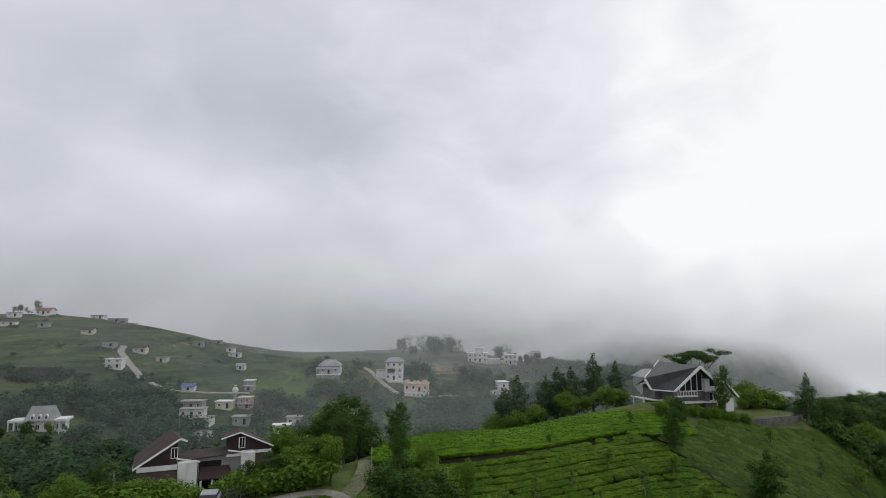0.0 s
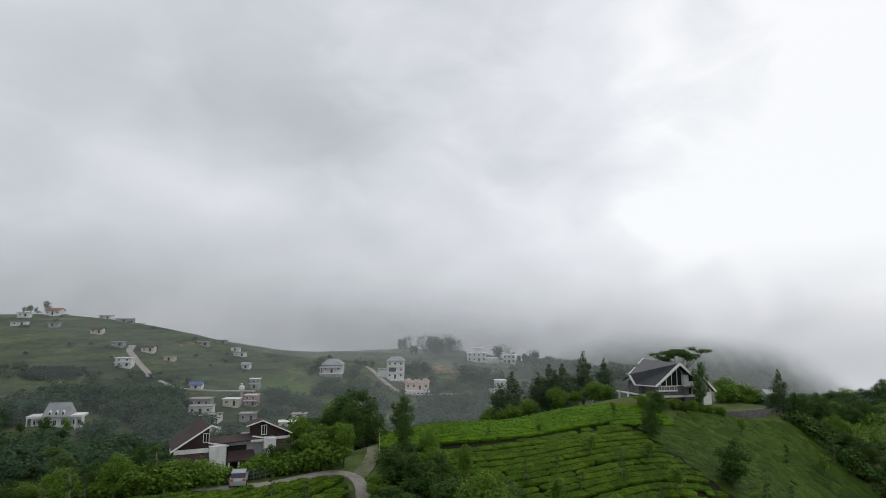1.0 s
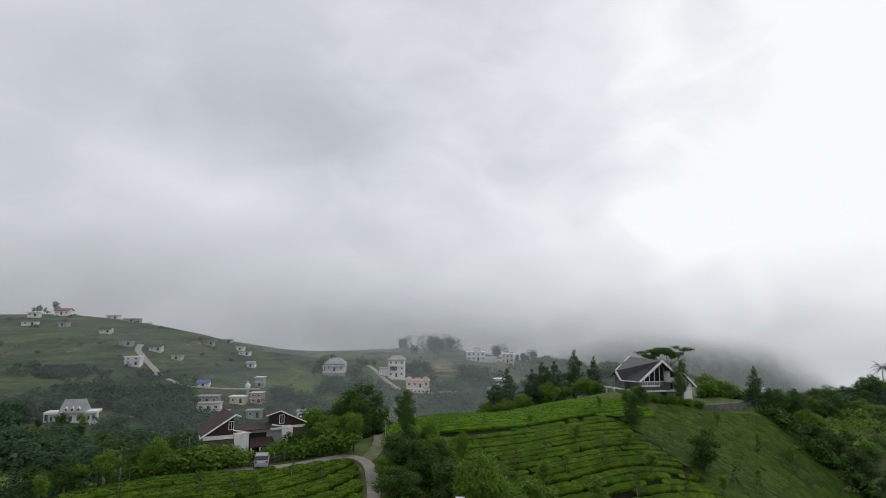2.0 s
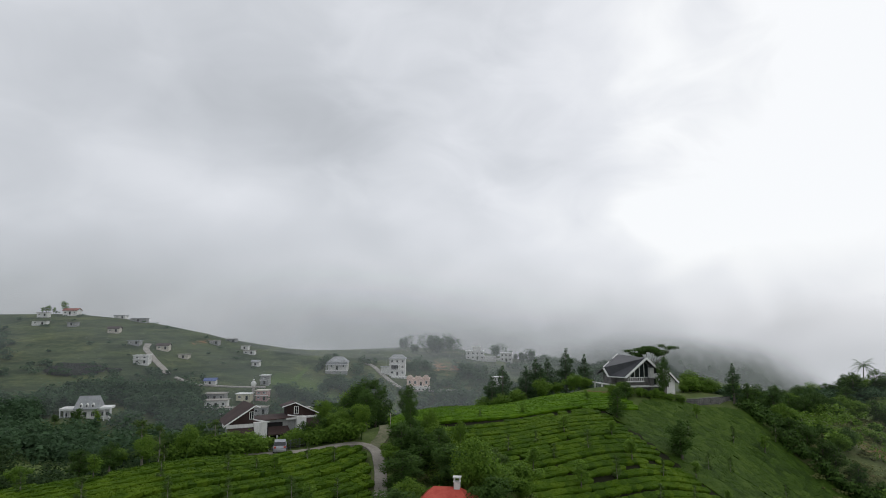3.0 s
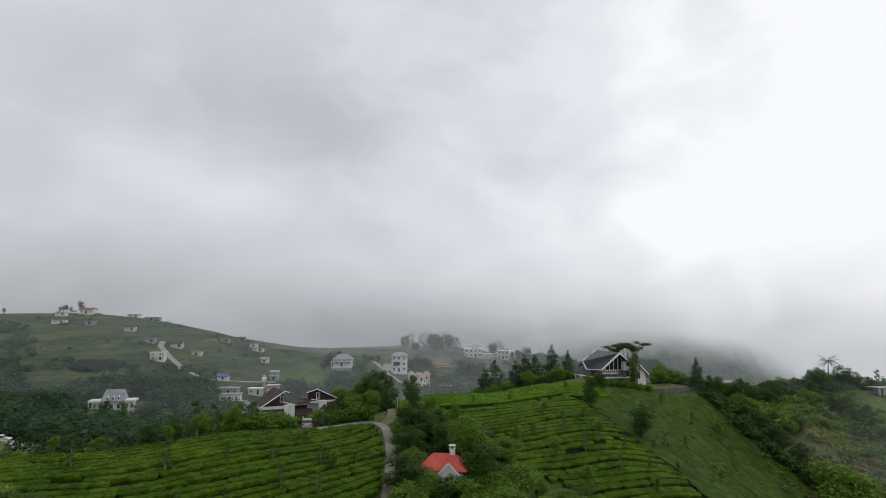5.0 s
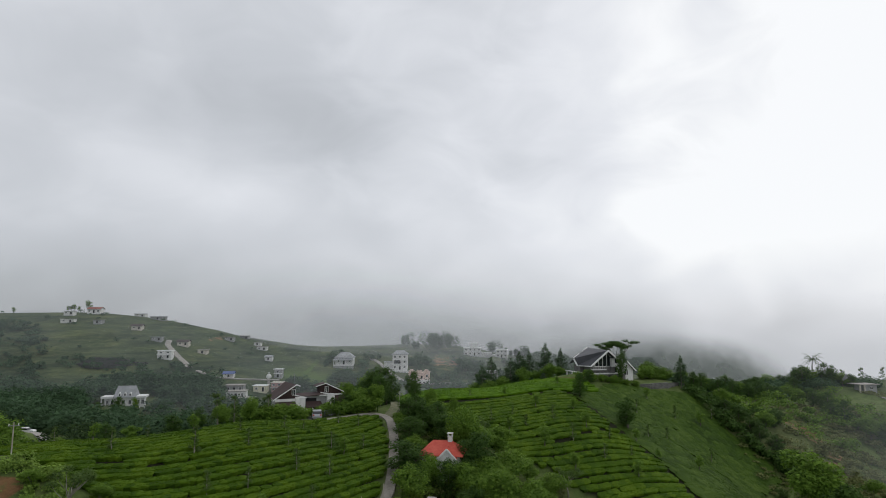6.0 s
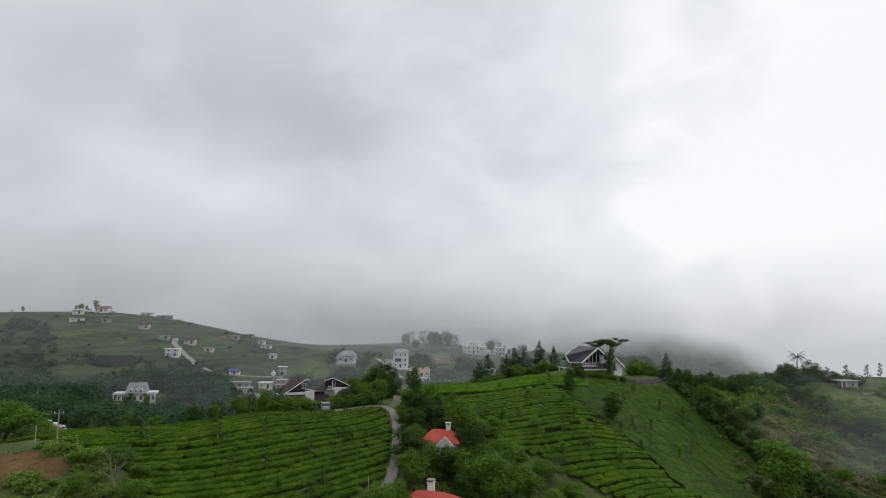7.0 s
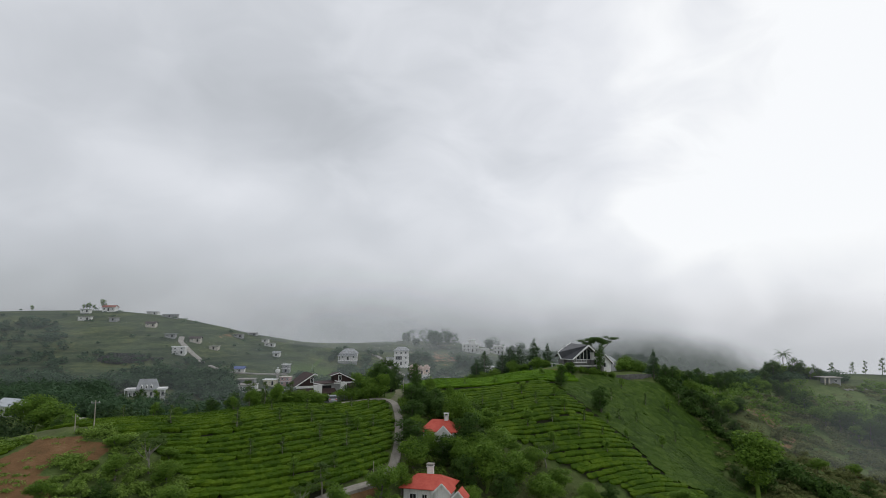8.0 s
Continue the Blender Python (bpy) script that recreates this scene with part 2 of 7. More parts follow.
# far foliage, with the bluish haze of distance mixed into its tints
M_WOODS_HAZED = leaf_mat("far_leaf_hazed", (0.016, 0.036, 0.020), (0.071, 0.126, 0.060), (0.100, 0.160, 0.078), 0.05, 0.16)
M_LEAF_DRY = leaf_mat("leaf_dry", (0.088, 0.106, 0.038), (0.170, 0.190, 0.070), (0.235, 0.23, 0.11), 0.08)
M_FALLOW = leaf_mat("fallow_scrub", (0.040, 0.046, 0.038), (0.085, 0.090, 0.075), (0.11, 0.115, 0.095), 0.06)
# darker leaf tints: the deep shade between crowns is put into the colour
M_LEAF_SHADED = leaf_mat("leaf_shaded", (0.011, 0.027, 0.011), (0.048, 0.082, 0.027), (0.078, 0.118, 0.040), 0.12)
M_BARK = worn("bark", (0.09, 0.08, 0.065), (0.19, 0.175, 0.15), 1.5, 8.0, relief=0.6)
M_BARK_PALE = worn("bark_pale", (0.16, 0.15, 0.12), (0.30, 0.28, 0.24), 1.5, 8.0, relief=0.6)
M_SAND = worn("sandy_earth", (0.24, 0.17, 0.10), (0.40, 0.31, 0.21), 0.7, 5.0)
M_LANE = worn("weathered_lane", (0.17, 0.155, 0.13), (0.31, 0.29, 0.255), 0.45, 4.0, relief=0.4)
M_CONCRETE = worn("concrete", (0.24, 0.225, 0.20), (0.36, 0.345, 0.315), 0.5, 6.0)


# ---------------------------------------------------------------- mesh helpers
def mesh_ob(name, verts, faces, material, parent=None, smooth=False):
    me = bpy.data.meshes.new(name)
    me.from_pydata([tuple(v) for v in verts], [], [tuple(f) for f in faces])
    me.materials.append(material)
    if smooth:
        me.shade_smooth()
    ob = new(name, me)
    if parent:
        ob.parent = parent
    return ob


def part(name, bm, material, parent=None, label=""):
    me = bpy.data.meshes.new(name)
    bmesh.ops.recalc_face_normals(bm, faces=bm.faces)
    bm.to_mesh(me)
    bm.free()
    me.materials.append(material)
    ob = new(name, me)
    if parent:
        ob.parent = parent
    if label:
        ob["label"] = label
    return ob


def inside(px, py, poly):
    px, py = np.asarray(px, float), np.asarray(py, float)
    r = np.zeros(px.shape, bool)
    for (x0, y0), (x1, y1) in zip(poly, poly[1:] + poly[:1]):
        if y0 == y1:
            continue
        r ^= ((y0 > py) != (y1 > py)) & (px < (x1 - x0) * (py - y0) / (y1 - y0) + x0)
    return r


def near_line(px, py, line, width):
    """1 within width of the line, falling to 0 at twice that."""
    best = np.full(np.shape(px), 1e9)
    for (x0, y0), (x1, y1) in zip(line, line[1:]):
        dx, dy = x1 - x0, y1 - y0
        t = np.clip(((px - x0) * dx + (py - y0) * dy) / (dx * dx + dy * dy), 0, 1)
        best = np.minimum(best, np.hypot(px - x0 - t * dx, py - y0 - t * dy))
    return np.clip(2 - best / width, 0, 1)


# ---------------------------------------------------------------- the ground
TEA_WEST = [(-11.3, 61.4), (-15.4, 59), (-19.4, 56.6), (-27.2, 51.9), (-31.5, 45), (-36.0, 39.5), (-44, 35), (-52, 31.5), (-64, 29), (-55, 25), (-44, 21), (-38, 18.2), (-34.2, 16), (-31.3, 11), (-23, 9), (-17.5, 17), (-13, 27), (-8.6, 36), (-8.9, 50)]
TEA_CORNER = [(-58.2, 19), (-63, 20.6), (-72, 24.5), (-82, 20), (-68, 8), (-60.6, 13), (-58.8, 16.5)]
TEA_CROWN = [(-8, 70.4), (-8.5, 76), (-6, 83), (3, 86), (13, 89), (24, 91), (32, 89.6), (35, 85.5), (31.5, 83), (27.5, 82.2), (25, 81.9), (17, 79), (9, 75.8), (1, 72.2)]
TEA_SLOPE = [(-5.2, 64.6), (-6.4, 68.6), (1, 70.9), (9, 74.5), (17, 77.7), (25, 80.6), (27.2, 80.8), (28.3, 77.2), (30.6, 73.4), (33.2, 69.4), (34.9, 66.6), (38.6, 63), (40.6, 59), (41.6, 55), (44, 51), (49.5, 50.3), (53, 49), (53, 45), (36, 43.5), (35, 47.2), (30.4, 48.2), (24.6, 50.5), (20.9, 51.2), (19.5, 53), (14.6, 53.9), (11.9, 55.4), (2, 60)]
TEA_EAST = [(36.5, 86.5), (32, 82.8), (28.6, 81.6), (29.8, 77.8), (32, 74.2), (34.6, 70.2), (36.3, 67.4), (40, 63.8), (42.2, 59.6), (43.2, 55.8), (45.4, 52.2), (50, 51.8), (54.5, 50.8), (57, 51.5), (62.5, 58), (63, 64), (62.5, 70), (65, 74.5), (70, 78.5), (71.5, 83), (68.5, 86), (65.4, 88), (63, 92.5), (61, 96.5), (50, 93.6), (41, 92)]
VALLEY_MEADOWS = [[(-60, 280), (-46, 270), (-35, 265), (-21, 250), (-33, 238), (-44, 242), (-58, 258)], [(-95, 290), (-78, 302), (-62, 292), (-60, 266), (-70, 264), (-86, 276)]]
AISLE_TURN = [(-7, 69.2), (1, 71.5), (9, 75.1), (17, 78.3), (25, 81.2), (28, 81.4), (29, 77.4), (31.3, 73.8), (34, 69.8), (35.6, 67), (39.4, 63.4), (41.4, 59.3), (42.4, 55.4), (44.7, 51.6), (49.8, 51), (53.6, 50.2)]
BARE_WEST = [(-57, 20.6), (-51.3, 20.2), (-47, 18.4), (-45, 16.6), (-44.4, 13.8), (-46.2, 12.6), (-48.7, 14.6), (-50, 11.6), (-48.5, 9), (-46, 6), (-46, 2), (-57, -6), (-63, 4), (-60, 11), (-58, 16)]
ROAD = [(-28, 57.2), (-22.5, 57.2), (-18.5, 58.6), (-15, 61.2), (-12, 62.5), (-9.6, 61), (-8.3, 56), (-7.6, 50), (-7.2, 43), (-7.4, 36), (-9, 30.5), (-12.5, 25.5), (-17, 20), (-21, 14), (-26, 4), (-30, -10)]


def grid_lines(lo, hi, step, far_lo, far_hi, grow=1.13):
    a = list(np.arange(lo, hi + 0.01, step))
    s = step
    while a[-1] < far_hi:
        s *= grow
        a.append(a[-1] + s)
    s = step
    while a[0] > far_lo:
        s *= grow
        a.insert(0, a[0] - s)
    return np.array(a)


def make_ground():
    gx, gy = grid_lines(-92, 122, 1.25, -2200, 2200), grid_lines(-8, 152, 1.25, -500, 3500)
    X, Y = np.meshgrid(gx, gy)
    Z = ground_z(X, Y)
    rough = np.array([noise.noise((x * 0.16, y * 0.16, 3.1)) * 0.28 + noise.noise((x * 0.05, y * 0.05, 7.7)) * 0.7 for x, y in zip(X.ravel(), Y.ravel())]).reshape(X.shape)
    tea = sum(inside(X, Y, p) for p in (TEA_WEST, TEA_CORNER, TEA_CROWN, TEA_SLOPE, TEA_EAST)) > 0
    on_road = near_line(X, Y, ROAD, 2.2)
    Z = Z + rough * np.where(tea, 0.25, 1.0) * (1 - on_road)
    n = len(gx)
    verts = np.stack([X.ravel(), Y.ravel(), Z.ravel()], 1)
    i = (np.arange(len(gy) - 1)[:, None] * n + np.arange(n - 1)).ravel()
    faces = np.stack([i, i + 1, i + 1 + n, i + n], 1)
    ob = mesh_ob("ground", verts.tolist(), faces.tolist(), M_GROUND, smooth=True)
    me = ob.data
    covers = {"shaded_soil": np.maximum(tea * 1.0, near_line(X, Y, AISLE_TURN, 1.3)), "bare": np.maximum(inside(X, Y, BARE_WEST) * 0.85, near_line(X, Y, [(-12.2, 23), (-9.3, 30)], 1.2) * 0.9),
              "hazed_pasture": np.clip((Y - 150) / 60, 0, 1), "meadow": (sum(inside(X, Y, p) for p in VALLEY_MEADOWS) > 0) * 1.0}
    for cut in EARTH_CUTS:
        covers["bare"] = np.maximum(covers["bare"], near_line(X, Y, cut[1], cut[0]) * cut[2])
    for name, val in covers.items():
        me.attributes.new(name, "FLOAT", "POINT").data.foreach_set("value", val.ravel().astype(np.float32))
    tagged(ob, "rolling tea-country ground with grass, shade-darkened tea soil and red earth", "ground", kind="structure")


EARTH_CUTS = [(6.0, [(6, 338), (-3, 335)], 0.8), (1.8, [(-140, 271), (-129.5, 276)], 0.75), (1.6, [(-146, 319), (-137, 324)], 0.7), (1.5, [(-128, 292), (-121, 294)], 0.6), (2.2, [(-4, 347), (6, 346)], 0.7), (2.6, [(26, 95.5), (35, 93.4)], 0.34), (6.0, [(88, 96), (100, 84), (112, 76)], 0.45), (4.0, [(91, 112), (94.5, 107), (94, 96)], 0.5)]
make_ground()


def ribbon(name, line, width, material, lift, label, kind="structure", category="road"):
    """A strip laid over the ground along a line, rounded between its points."""
    pts = np.array(line, float)
    t = np.arange(len(pts))
    tt = np.linspace(0, len(pts) - 1, (len(pts) - 1) * 6 + 1)
    # Catmull-Rom through the points
    P = np.vstack([2 * pts[0] - pts[1], pts, 2 * pts[-1] - pts[-2]])
    out = []
    for u in tt:
        k = min(int(u), len(pts) - 2)
        f = u - k
        a, b, c, d = P[k], P[k + 1], P[k + 2], P[k + 3]
        out.append(0.5 * (2 * b + (c - a) * f + (2 * a - 5 * b + 4 * c - d) * f * f + (3 * b - a - 3 * c + d) * f ** 3))
    out = np.array(out)
    tan = np.gradient(out, axis=0)
    tan /= np.linalg.norm(tan, axis=1)[:, None]
    nor = np.stack([-tan[:, 1], tan[:, 0]], 1)
    verts, faces = [], []
    for k, (p, q) in enumerate(zip(out, nor)):
        wob = width * (1 + 0.10 * noise.noise((k * 0.7, 1.3, 0)))
        mid = gz(*p)
        for s, dz in ((-0.53, -0.5), (-0.5, 0.0), (0.0, 0.03), (0.5, 0.0), (0.53, -0.5)):
            e = p + q * s * wob
            verts.append((e[0], e[1], 0.6 * mid + 0.4 * gz(*e) + lift + dz))
    for k in range(len(out) - 1):
        for j in range(4):
            a = k * 5 + j
            faces.append((a, a + 1, a + 6, a + 5))
    ob = mesh_ob(name, verts, faces, material, smooth=False)
    return tagged(ob, label, category, kind=kind)


ribbon("road", ROAD, 1.55, M_LANE, 0.22, "narrow weathered concrete lane winding down through tea")


# ---------------------------------------------------------------- tea bushes
def bush_template(rng, seg=9):
    """One plucked tea bush: a flat leafy table on a dark skirt."""
    rings = [(0.70, 0.05), (0.95, 0.45), (1.03, 0.78), (0.96, 0.93), (0.6, 0.99)]
    v, f = [], []
    for r, z in rings:
        for k in range(seg):
            a = 2 * math.pi * (k + 0.4 * rng.random()) / seg
            q = r * (1 + 0.20 * (rng.random() - 0.5))
            # squared-off plan, so that neighbours close up into a hedge
            q *= 1 + 0.10 * abs(math.sin(2 * a))
            v.append((q * math.cos(a), q * math.sin(a), z + 0.17 * (rng.random() - 0.5)))
    v.append((0, 0, 1.0))
    for i in range(len(rings) - 1):
        for k in range(seg):
            a, b = i * seg + k, i * seg + (k + 1) % seg
            f.append((a, b, b + seg, a + seg))
    top = len(v) - 1
    for k in range(seg):
        f.append(((len(rings) - 1) * seg + k, (len(rings) - 1) * seg + (k + 1) % seg, top))
    # sprays of young leaf standing over the table
    for _ in range(70):
        a, r = rng.random() * 2 * math.pi, math.sqrt(rng.random()) * 1.05
        x, y, z = r * math.cos(a), r * math.sin(a), 0.96 - 0.16 * r ** 4
        s, b = 0.05 + 0.07 * rng.random(), rng.random() * 6.28
        i = len(v)
        v += [(x - s * math.cos(b), y - s * math.sin(b), z), (x + s * math.cos(b), y + s * math.sin(b), z + 0.02),
              (x + 0.7 * s * math.sin(b), y - 0.7 * s * math.cos(b), z + 0.07 + 0.16 * rng.random())]
        f.append((i, i + 1, i + 2))
    return np.array(v), f


def tea_field(name, poly, turn, material, label, row=1.22, gap=0.9, height=0.72, bend=0.0, thin=0.03, seed=1, aisles=(), full=1.03, along=1.3, curl=(0.0, 10.0), lie=0.5):
    rng = random.Random(seed)
    kinds = [bush_template(rng) for _ in range(8)]
    px, py = np.array(poly).T
    cx, cy = px.mean(), py.mean()
    ca, sa = math.cos(radians(turn)), math.sin(radians(turn))
    reach = max(np.hypot(px - cx, py - cy)) + 3
    verts, faces, base = [], [], 0
    k = -int(reach / row)
    while k * row < reach:
        off = rng.random() * gap
        wave = rng.random() * 6
        u = -reach + off
        while u < reach:
            u += gap * (0.92 + 0.2 * rng.random())
            w = k * row + (0.13 if k % 2 else -0.13) * (0.6 + 0.8 * math.sin(wave)) + bend * u * u / 40 + curl[0] * curl[1] * math.log(math.cosh(u / curl[1])) + 0.14 * math.sin(u * 0.35 + wave) + 0.10 * (rng.random() - 0.5)
            x, y = cx + u * ca - w * sa, cy + u * sa + w * ca
            if not inside(x, y, poly) or rng.random() < thin or any(near_line(x, y, a, 0.24) > 0.6 for a in aisles):
                continue
            if float(near_line(x, y, ROAD, 0.68)) > 0.3:
                continue
            tv, tf = rng.choice(kinds)
            a = (rng.random() - 0.5) * 0.5 + rng.choice((0, 1.571, 3.1416))
            s = 0.555 * full * (0.92 + 0.18 * rng.random())
            h = height * (0.92 + 0.16 * rng.random())
            c, d = math.cos(a) * s, math.sin(a) * s
            bx, by = tv[:, 0] * c - tv[:, 1] * d, tv[:, 0] * d + tv[:, 1] * c
            # a bush may be longer along its row than across it
            lx, ly = bx * along * ca - by * sa, bx * along * sa + by * ca
            X, Y = x + lx, y + ly
            Z = gz(x, y) * (1 - lie) + lie * ground_z(X, Y) + tv[:, 2] * h - 0.05
            verts += np.stack([X, Y, Z], 1).tolist()
            faces += [tuple(q + base for q in f) for f in tf]
            base += len(tv)
        k += 1
    ob = mesh_ob(name, verts, faces, material, smooth=False)
    return tagged(ob, label, "tea bushes", kind="stuff")


tea_field("tea_bushes_west", TEA_WEST, 45, M_TEA, "clipped green tea bushes in rows on a rounded slope", seed=3, row=1.2, gap=0.84, full=0.94, along=1.5, curl=(0.18, 10.0), aisles=[[(-44, 23.6), (-39, 25.6), (-34, 28.1)]])
tea_field("tea_bushes_corner", TEA_CORNER, 20, M_TEA, "clipped green tea bushes beside bare red earth", seed=4)
tea_field("tea_bushes_crown", TEA_CROWN, 22, M_TEA_NEW_LIT, "tea bushes with yellow-green flush and painted-in sky brightness on a knoll", seed=5, row=0.98, gap=0.8, height=0.62, thin=0.003, full=1.42)
tea_field("tea_bushes_slope", TEA_SLOPE, 20, M_TEA, "clipped green tea bushes in rows below the knoll", seed=6, row=1.2, gap=0.84, full=0.98, along=1.5, height=0.64, lie=0.7, bend=-0.02, aisles=[[(20.6, 59.5), (28, 64), (35, 69.5)]])
tea_field("tea_bushes_east", TEA_EAST, -38, M_TEA_OLD, "looser tea bushes on the steep side of the knoll", seed=7, thin=0.05, row=0.95, gap=0.9, full=1.6, height=0.40, lie=0.9, aisles=[[(36, 80), (48, 74), (60, 72)], [(44, 92), (50, 80), (52, 62)], [(54, 88), (57, 74), (58, 60)]])


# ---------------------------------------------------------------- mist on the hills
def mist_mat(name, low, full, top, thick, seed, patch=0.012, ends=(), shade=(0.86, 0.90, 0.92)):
    """Haze and cloud on the hills put in as a tinted see-through sheet: thin at its foot, thickening upward, ragged;
    lit as a diffuse surface.
    """
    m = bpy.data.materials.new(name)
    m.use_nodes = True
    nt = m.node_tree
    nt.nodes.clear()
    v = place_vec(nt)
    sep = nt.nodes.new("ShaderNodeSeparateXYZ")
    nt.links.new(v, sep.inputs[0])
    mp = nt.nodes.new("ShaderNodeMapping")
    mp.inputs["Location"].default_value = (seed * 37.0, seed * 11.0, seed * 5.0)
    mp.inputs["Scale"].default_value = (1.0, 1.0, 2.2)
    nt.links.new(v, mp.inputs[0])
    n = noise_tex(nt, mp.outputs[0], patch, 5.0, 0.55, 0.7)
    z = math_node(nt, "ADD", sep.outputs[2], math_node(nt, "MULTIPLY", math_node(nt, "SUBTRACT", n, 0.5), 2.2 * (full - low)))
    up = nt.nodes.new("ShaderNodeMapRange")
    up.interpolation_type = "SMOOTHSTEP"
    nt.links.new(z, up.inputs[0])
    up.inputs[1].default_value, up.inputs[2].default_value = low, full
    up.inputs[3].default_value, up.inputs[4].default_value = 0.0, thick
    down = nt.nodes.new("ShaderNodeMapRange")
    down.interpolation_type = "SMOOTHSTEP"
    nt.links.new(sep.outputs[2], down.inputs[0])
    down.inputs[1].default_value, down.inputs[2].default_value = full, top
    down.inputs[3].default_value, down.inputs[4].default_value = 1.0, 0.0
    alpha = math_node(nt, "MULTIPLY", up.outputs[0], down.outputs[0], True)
    for edge, away in ends:
        side = nt.nodes.new("ShaderNodeMapRange")
        side.interpolation_type = "SMOOTHSTEP"
        nt.links.new(sep.outputs[0], side.inputs[0])
        side.inputs[1].default_value, side.inputs[2].default_value = edge, away
        alpha = math_node(nt, "MULTIPLY", alpha, side.outputs[0], True)
    white = nt.nodes.new("ShaderNodeBsdfDiffuse")
    white.inputs[0].default_value = (*shade, 1)
    back = nt.nodes.new("ShaderNodeBsdfTranslucent")
    back.inputs[0].default_value = (*shade, 1)
    body = nt.nodes.new("ShaderNodeMixShader")
    body.inputs[0].default_value = 0.12
    nt.links.new(white.outputs[0], body.inputs[1])
    nt.links.new(back.outputs[0], body.inputs[2])
    clear = nt.nodes.new("ShaderNodeBsdfTransparent")
    mix = nt.nodes.new("ShaderNodeMixShader")
    nt.links.new(alpha, mix.inputs[0])
    nt.links.new(clear.outputs[0], mix.inputs[1])
    nt.links.new(body.outputs[0], mix.inputs[2])
    out = nt.nodes.new("ShaderNodeOutputMaterial")
    nt.links.new(mix.outputs[0], out.inputs[0])
    return m


def mist_bank(name, x0, x1, y, z0, z1, material, label, lean=0.9):
    """A smooth sheet standing for a bank of cloud, leaning back as it rises to catch more sky."""
    verts, faces = [], []
    nx, nz = 24, 6
    for i in range(nx + 1):
        for j in range(nz + 1):
            z = z0 + (z1 - z0) * j / nz
            verts.append((x0 + (x1 - x0) * i / nx, y + lean * (z - z0), z))
    for i in range(nx):
        for j in range(nz):
            a = i * (nz + 1) + j
            faces.append((a, a + nz + 1, a + nz + 2, a + 1))
    ob = mesh_ob(name, verts, faces, material, smooth=True)
    return tagged(ob, label, "mist", kind="stuff")


# sheet tints: haze brightness and the grey of shaded cloud are set by colour
GREY_HAZE, PALE_CLOUD, WHITE_CLOUD = (0.58, 0.615, 0.65), (0.68, 0.715, 0.75), (0.93, 0.95, 0.97)
mist_bank("mist_veil_west", -420, 60, 236, -5, 110, mist_mat("mist_veil_west", 4, 62, 108, 0.15, 7.0, 0.008, ((-430, -330), (60, -60)), GREY_HAZE), "thin haze drifting before the hillside", 0.3)
mist_bank("mist_veil_valley", -340, 60, 168, -25, 70, mist_mat("mist_veil_valley", -18, 14, 68, 0.12, 9.0, 0.010, ((-340, -250), (60, 5)), GREY_HAZE), "faint blue haze lying in the valley", 0.3)
mist_bank("mist_bank_hollow", -100, 250, 204, -16, 62, mist_mat("mist_hollow", -10, 20, 62, 0.09, 5.0, 0.010, ((-96, -10), (240, 160)), WHITE_CLOUD), "thin haze filling the hollow behind the knoll", 0.5)
mist_bank("mist_bank_thin", -200, 160, 326, 0, 118, mist_mat("mist_thin", 2, 38, 116, 0.13, 4.0, 0.008, ((-200, -80), (160, 50)), WHITE_CLOUD), "thin veil of cloud over the far slope", 0.5)
for y, seed in ((356, 3.0), (374, 4.4)):
    mist_bank("mist_bank_saddle", -170, 60, y, -10, 100, mist_mat("mist_saddle", 8, 34, 96, 0.15, seed, 0.010, ((-170, -80), (20, -50)), WHITE_CLOUD), "pale cloud lying over the saddle", 0.4)
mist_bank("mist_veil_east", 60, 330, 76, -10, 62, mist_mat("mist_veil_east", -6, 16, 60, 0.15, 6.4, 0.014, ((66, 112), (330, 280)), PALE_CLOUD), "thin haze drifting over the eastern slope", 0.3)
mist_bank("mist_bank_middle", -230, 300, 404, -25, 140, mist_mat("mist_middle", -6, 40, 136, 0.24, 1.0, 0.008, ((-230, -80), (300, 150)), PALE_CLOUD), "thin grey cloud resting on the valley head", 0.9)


def cloud_wood_mat(name, thick, seed):
    """Dim tree canopy with cloud haze put in as transparency, fading as it climbs to its crest; the mesh carries how
    much shows.
    """
    m, nt, b = base_mat(name, 0.95, 0.05)
    v = place_vec(nt)
    tint = math_node(nt, "ADD", math_node(nt, "MULTIPLY", noise_tex(nt, v, 0.03, 3.0, 0.5), 0.6), math_node(nt, "MULTIPLY", noise_tex(nt, v, 0.3, 3.0, 0.6), 0.4))
    nt.links.new(ramp(nt, tint, [(0.35, (0.020, 0.036, 0.026)), (0.65, (0.070, 0.096, 0.066))]), b.inputs["Base Color"])
    unhazed = nt.nodes.new("ShaderNodeAttribute")
    unhazed.attribute_name = "unhazed"
    mp = nt.nodes.new("ShaderNodeMapping")
    mp.inputs["Location"].default_value = (seed * 13.0, 0, 0)
    nt.links.new(v, mp.inputs[0])
    rag = math_node(nt, "MULTIPLY", math_node(nt, "SUBTRACT", noise_tex(nt, mp.outputs[0], 0.02, 4.0, 0.55, 0.6), 0.42), 0.9)
    shown = math_node(nt, "MULTIPLY", unhazed.outputs["Fac"], math_node(nt, "ADD", rag, 1.0), True)
    clear, mix = nt.nodes.new("ShaderNodeBsdfTransparent"), nt.nodes.new("ShaderNodeMixShader")
    nt.links.new(math_node(nt, "MULTIPLY", shown, thick), mix.inputs[0])
    nt.links.new(clear.outputs[0], mix.inputs[1])
    nt.links.new(b.outputs[0], mix.inputs[2])
    out = [n for n in nt.nodes if n.bl_idname == "ShaderNodeOutputMaterial"][0]
    nt.links.new(mix.outputs[0], out.inputs[0])
    return m


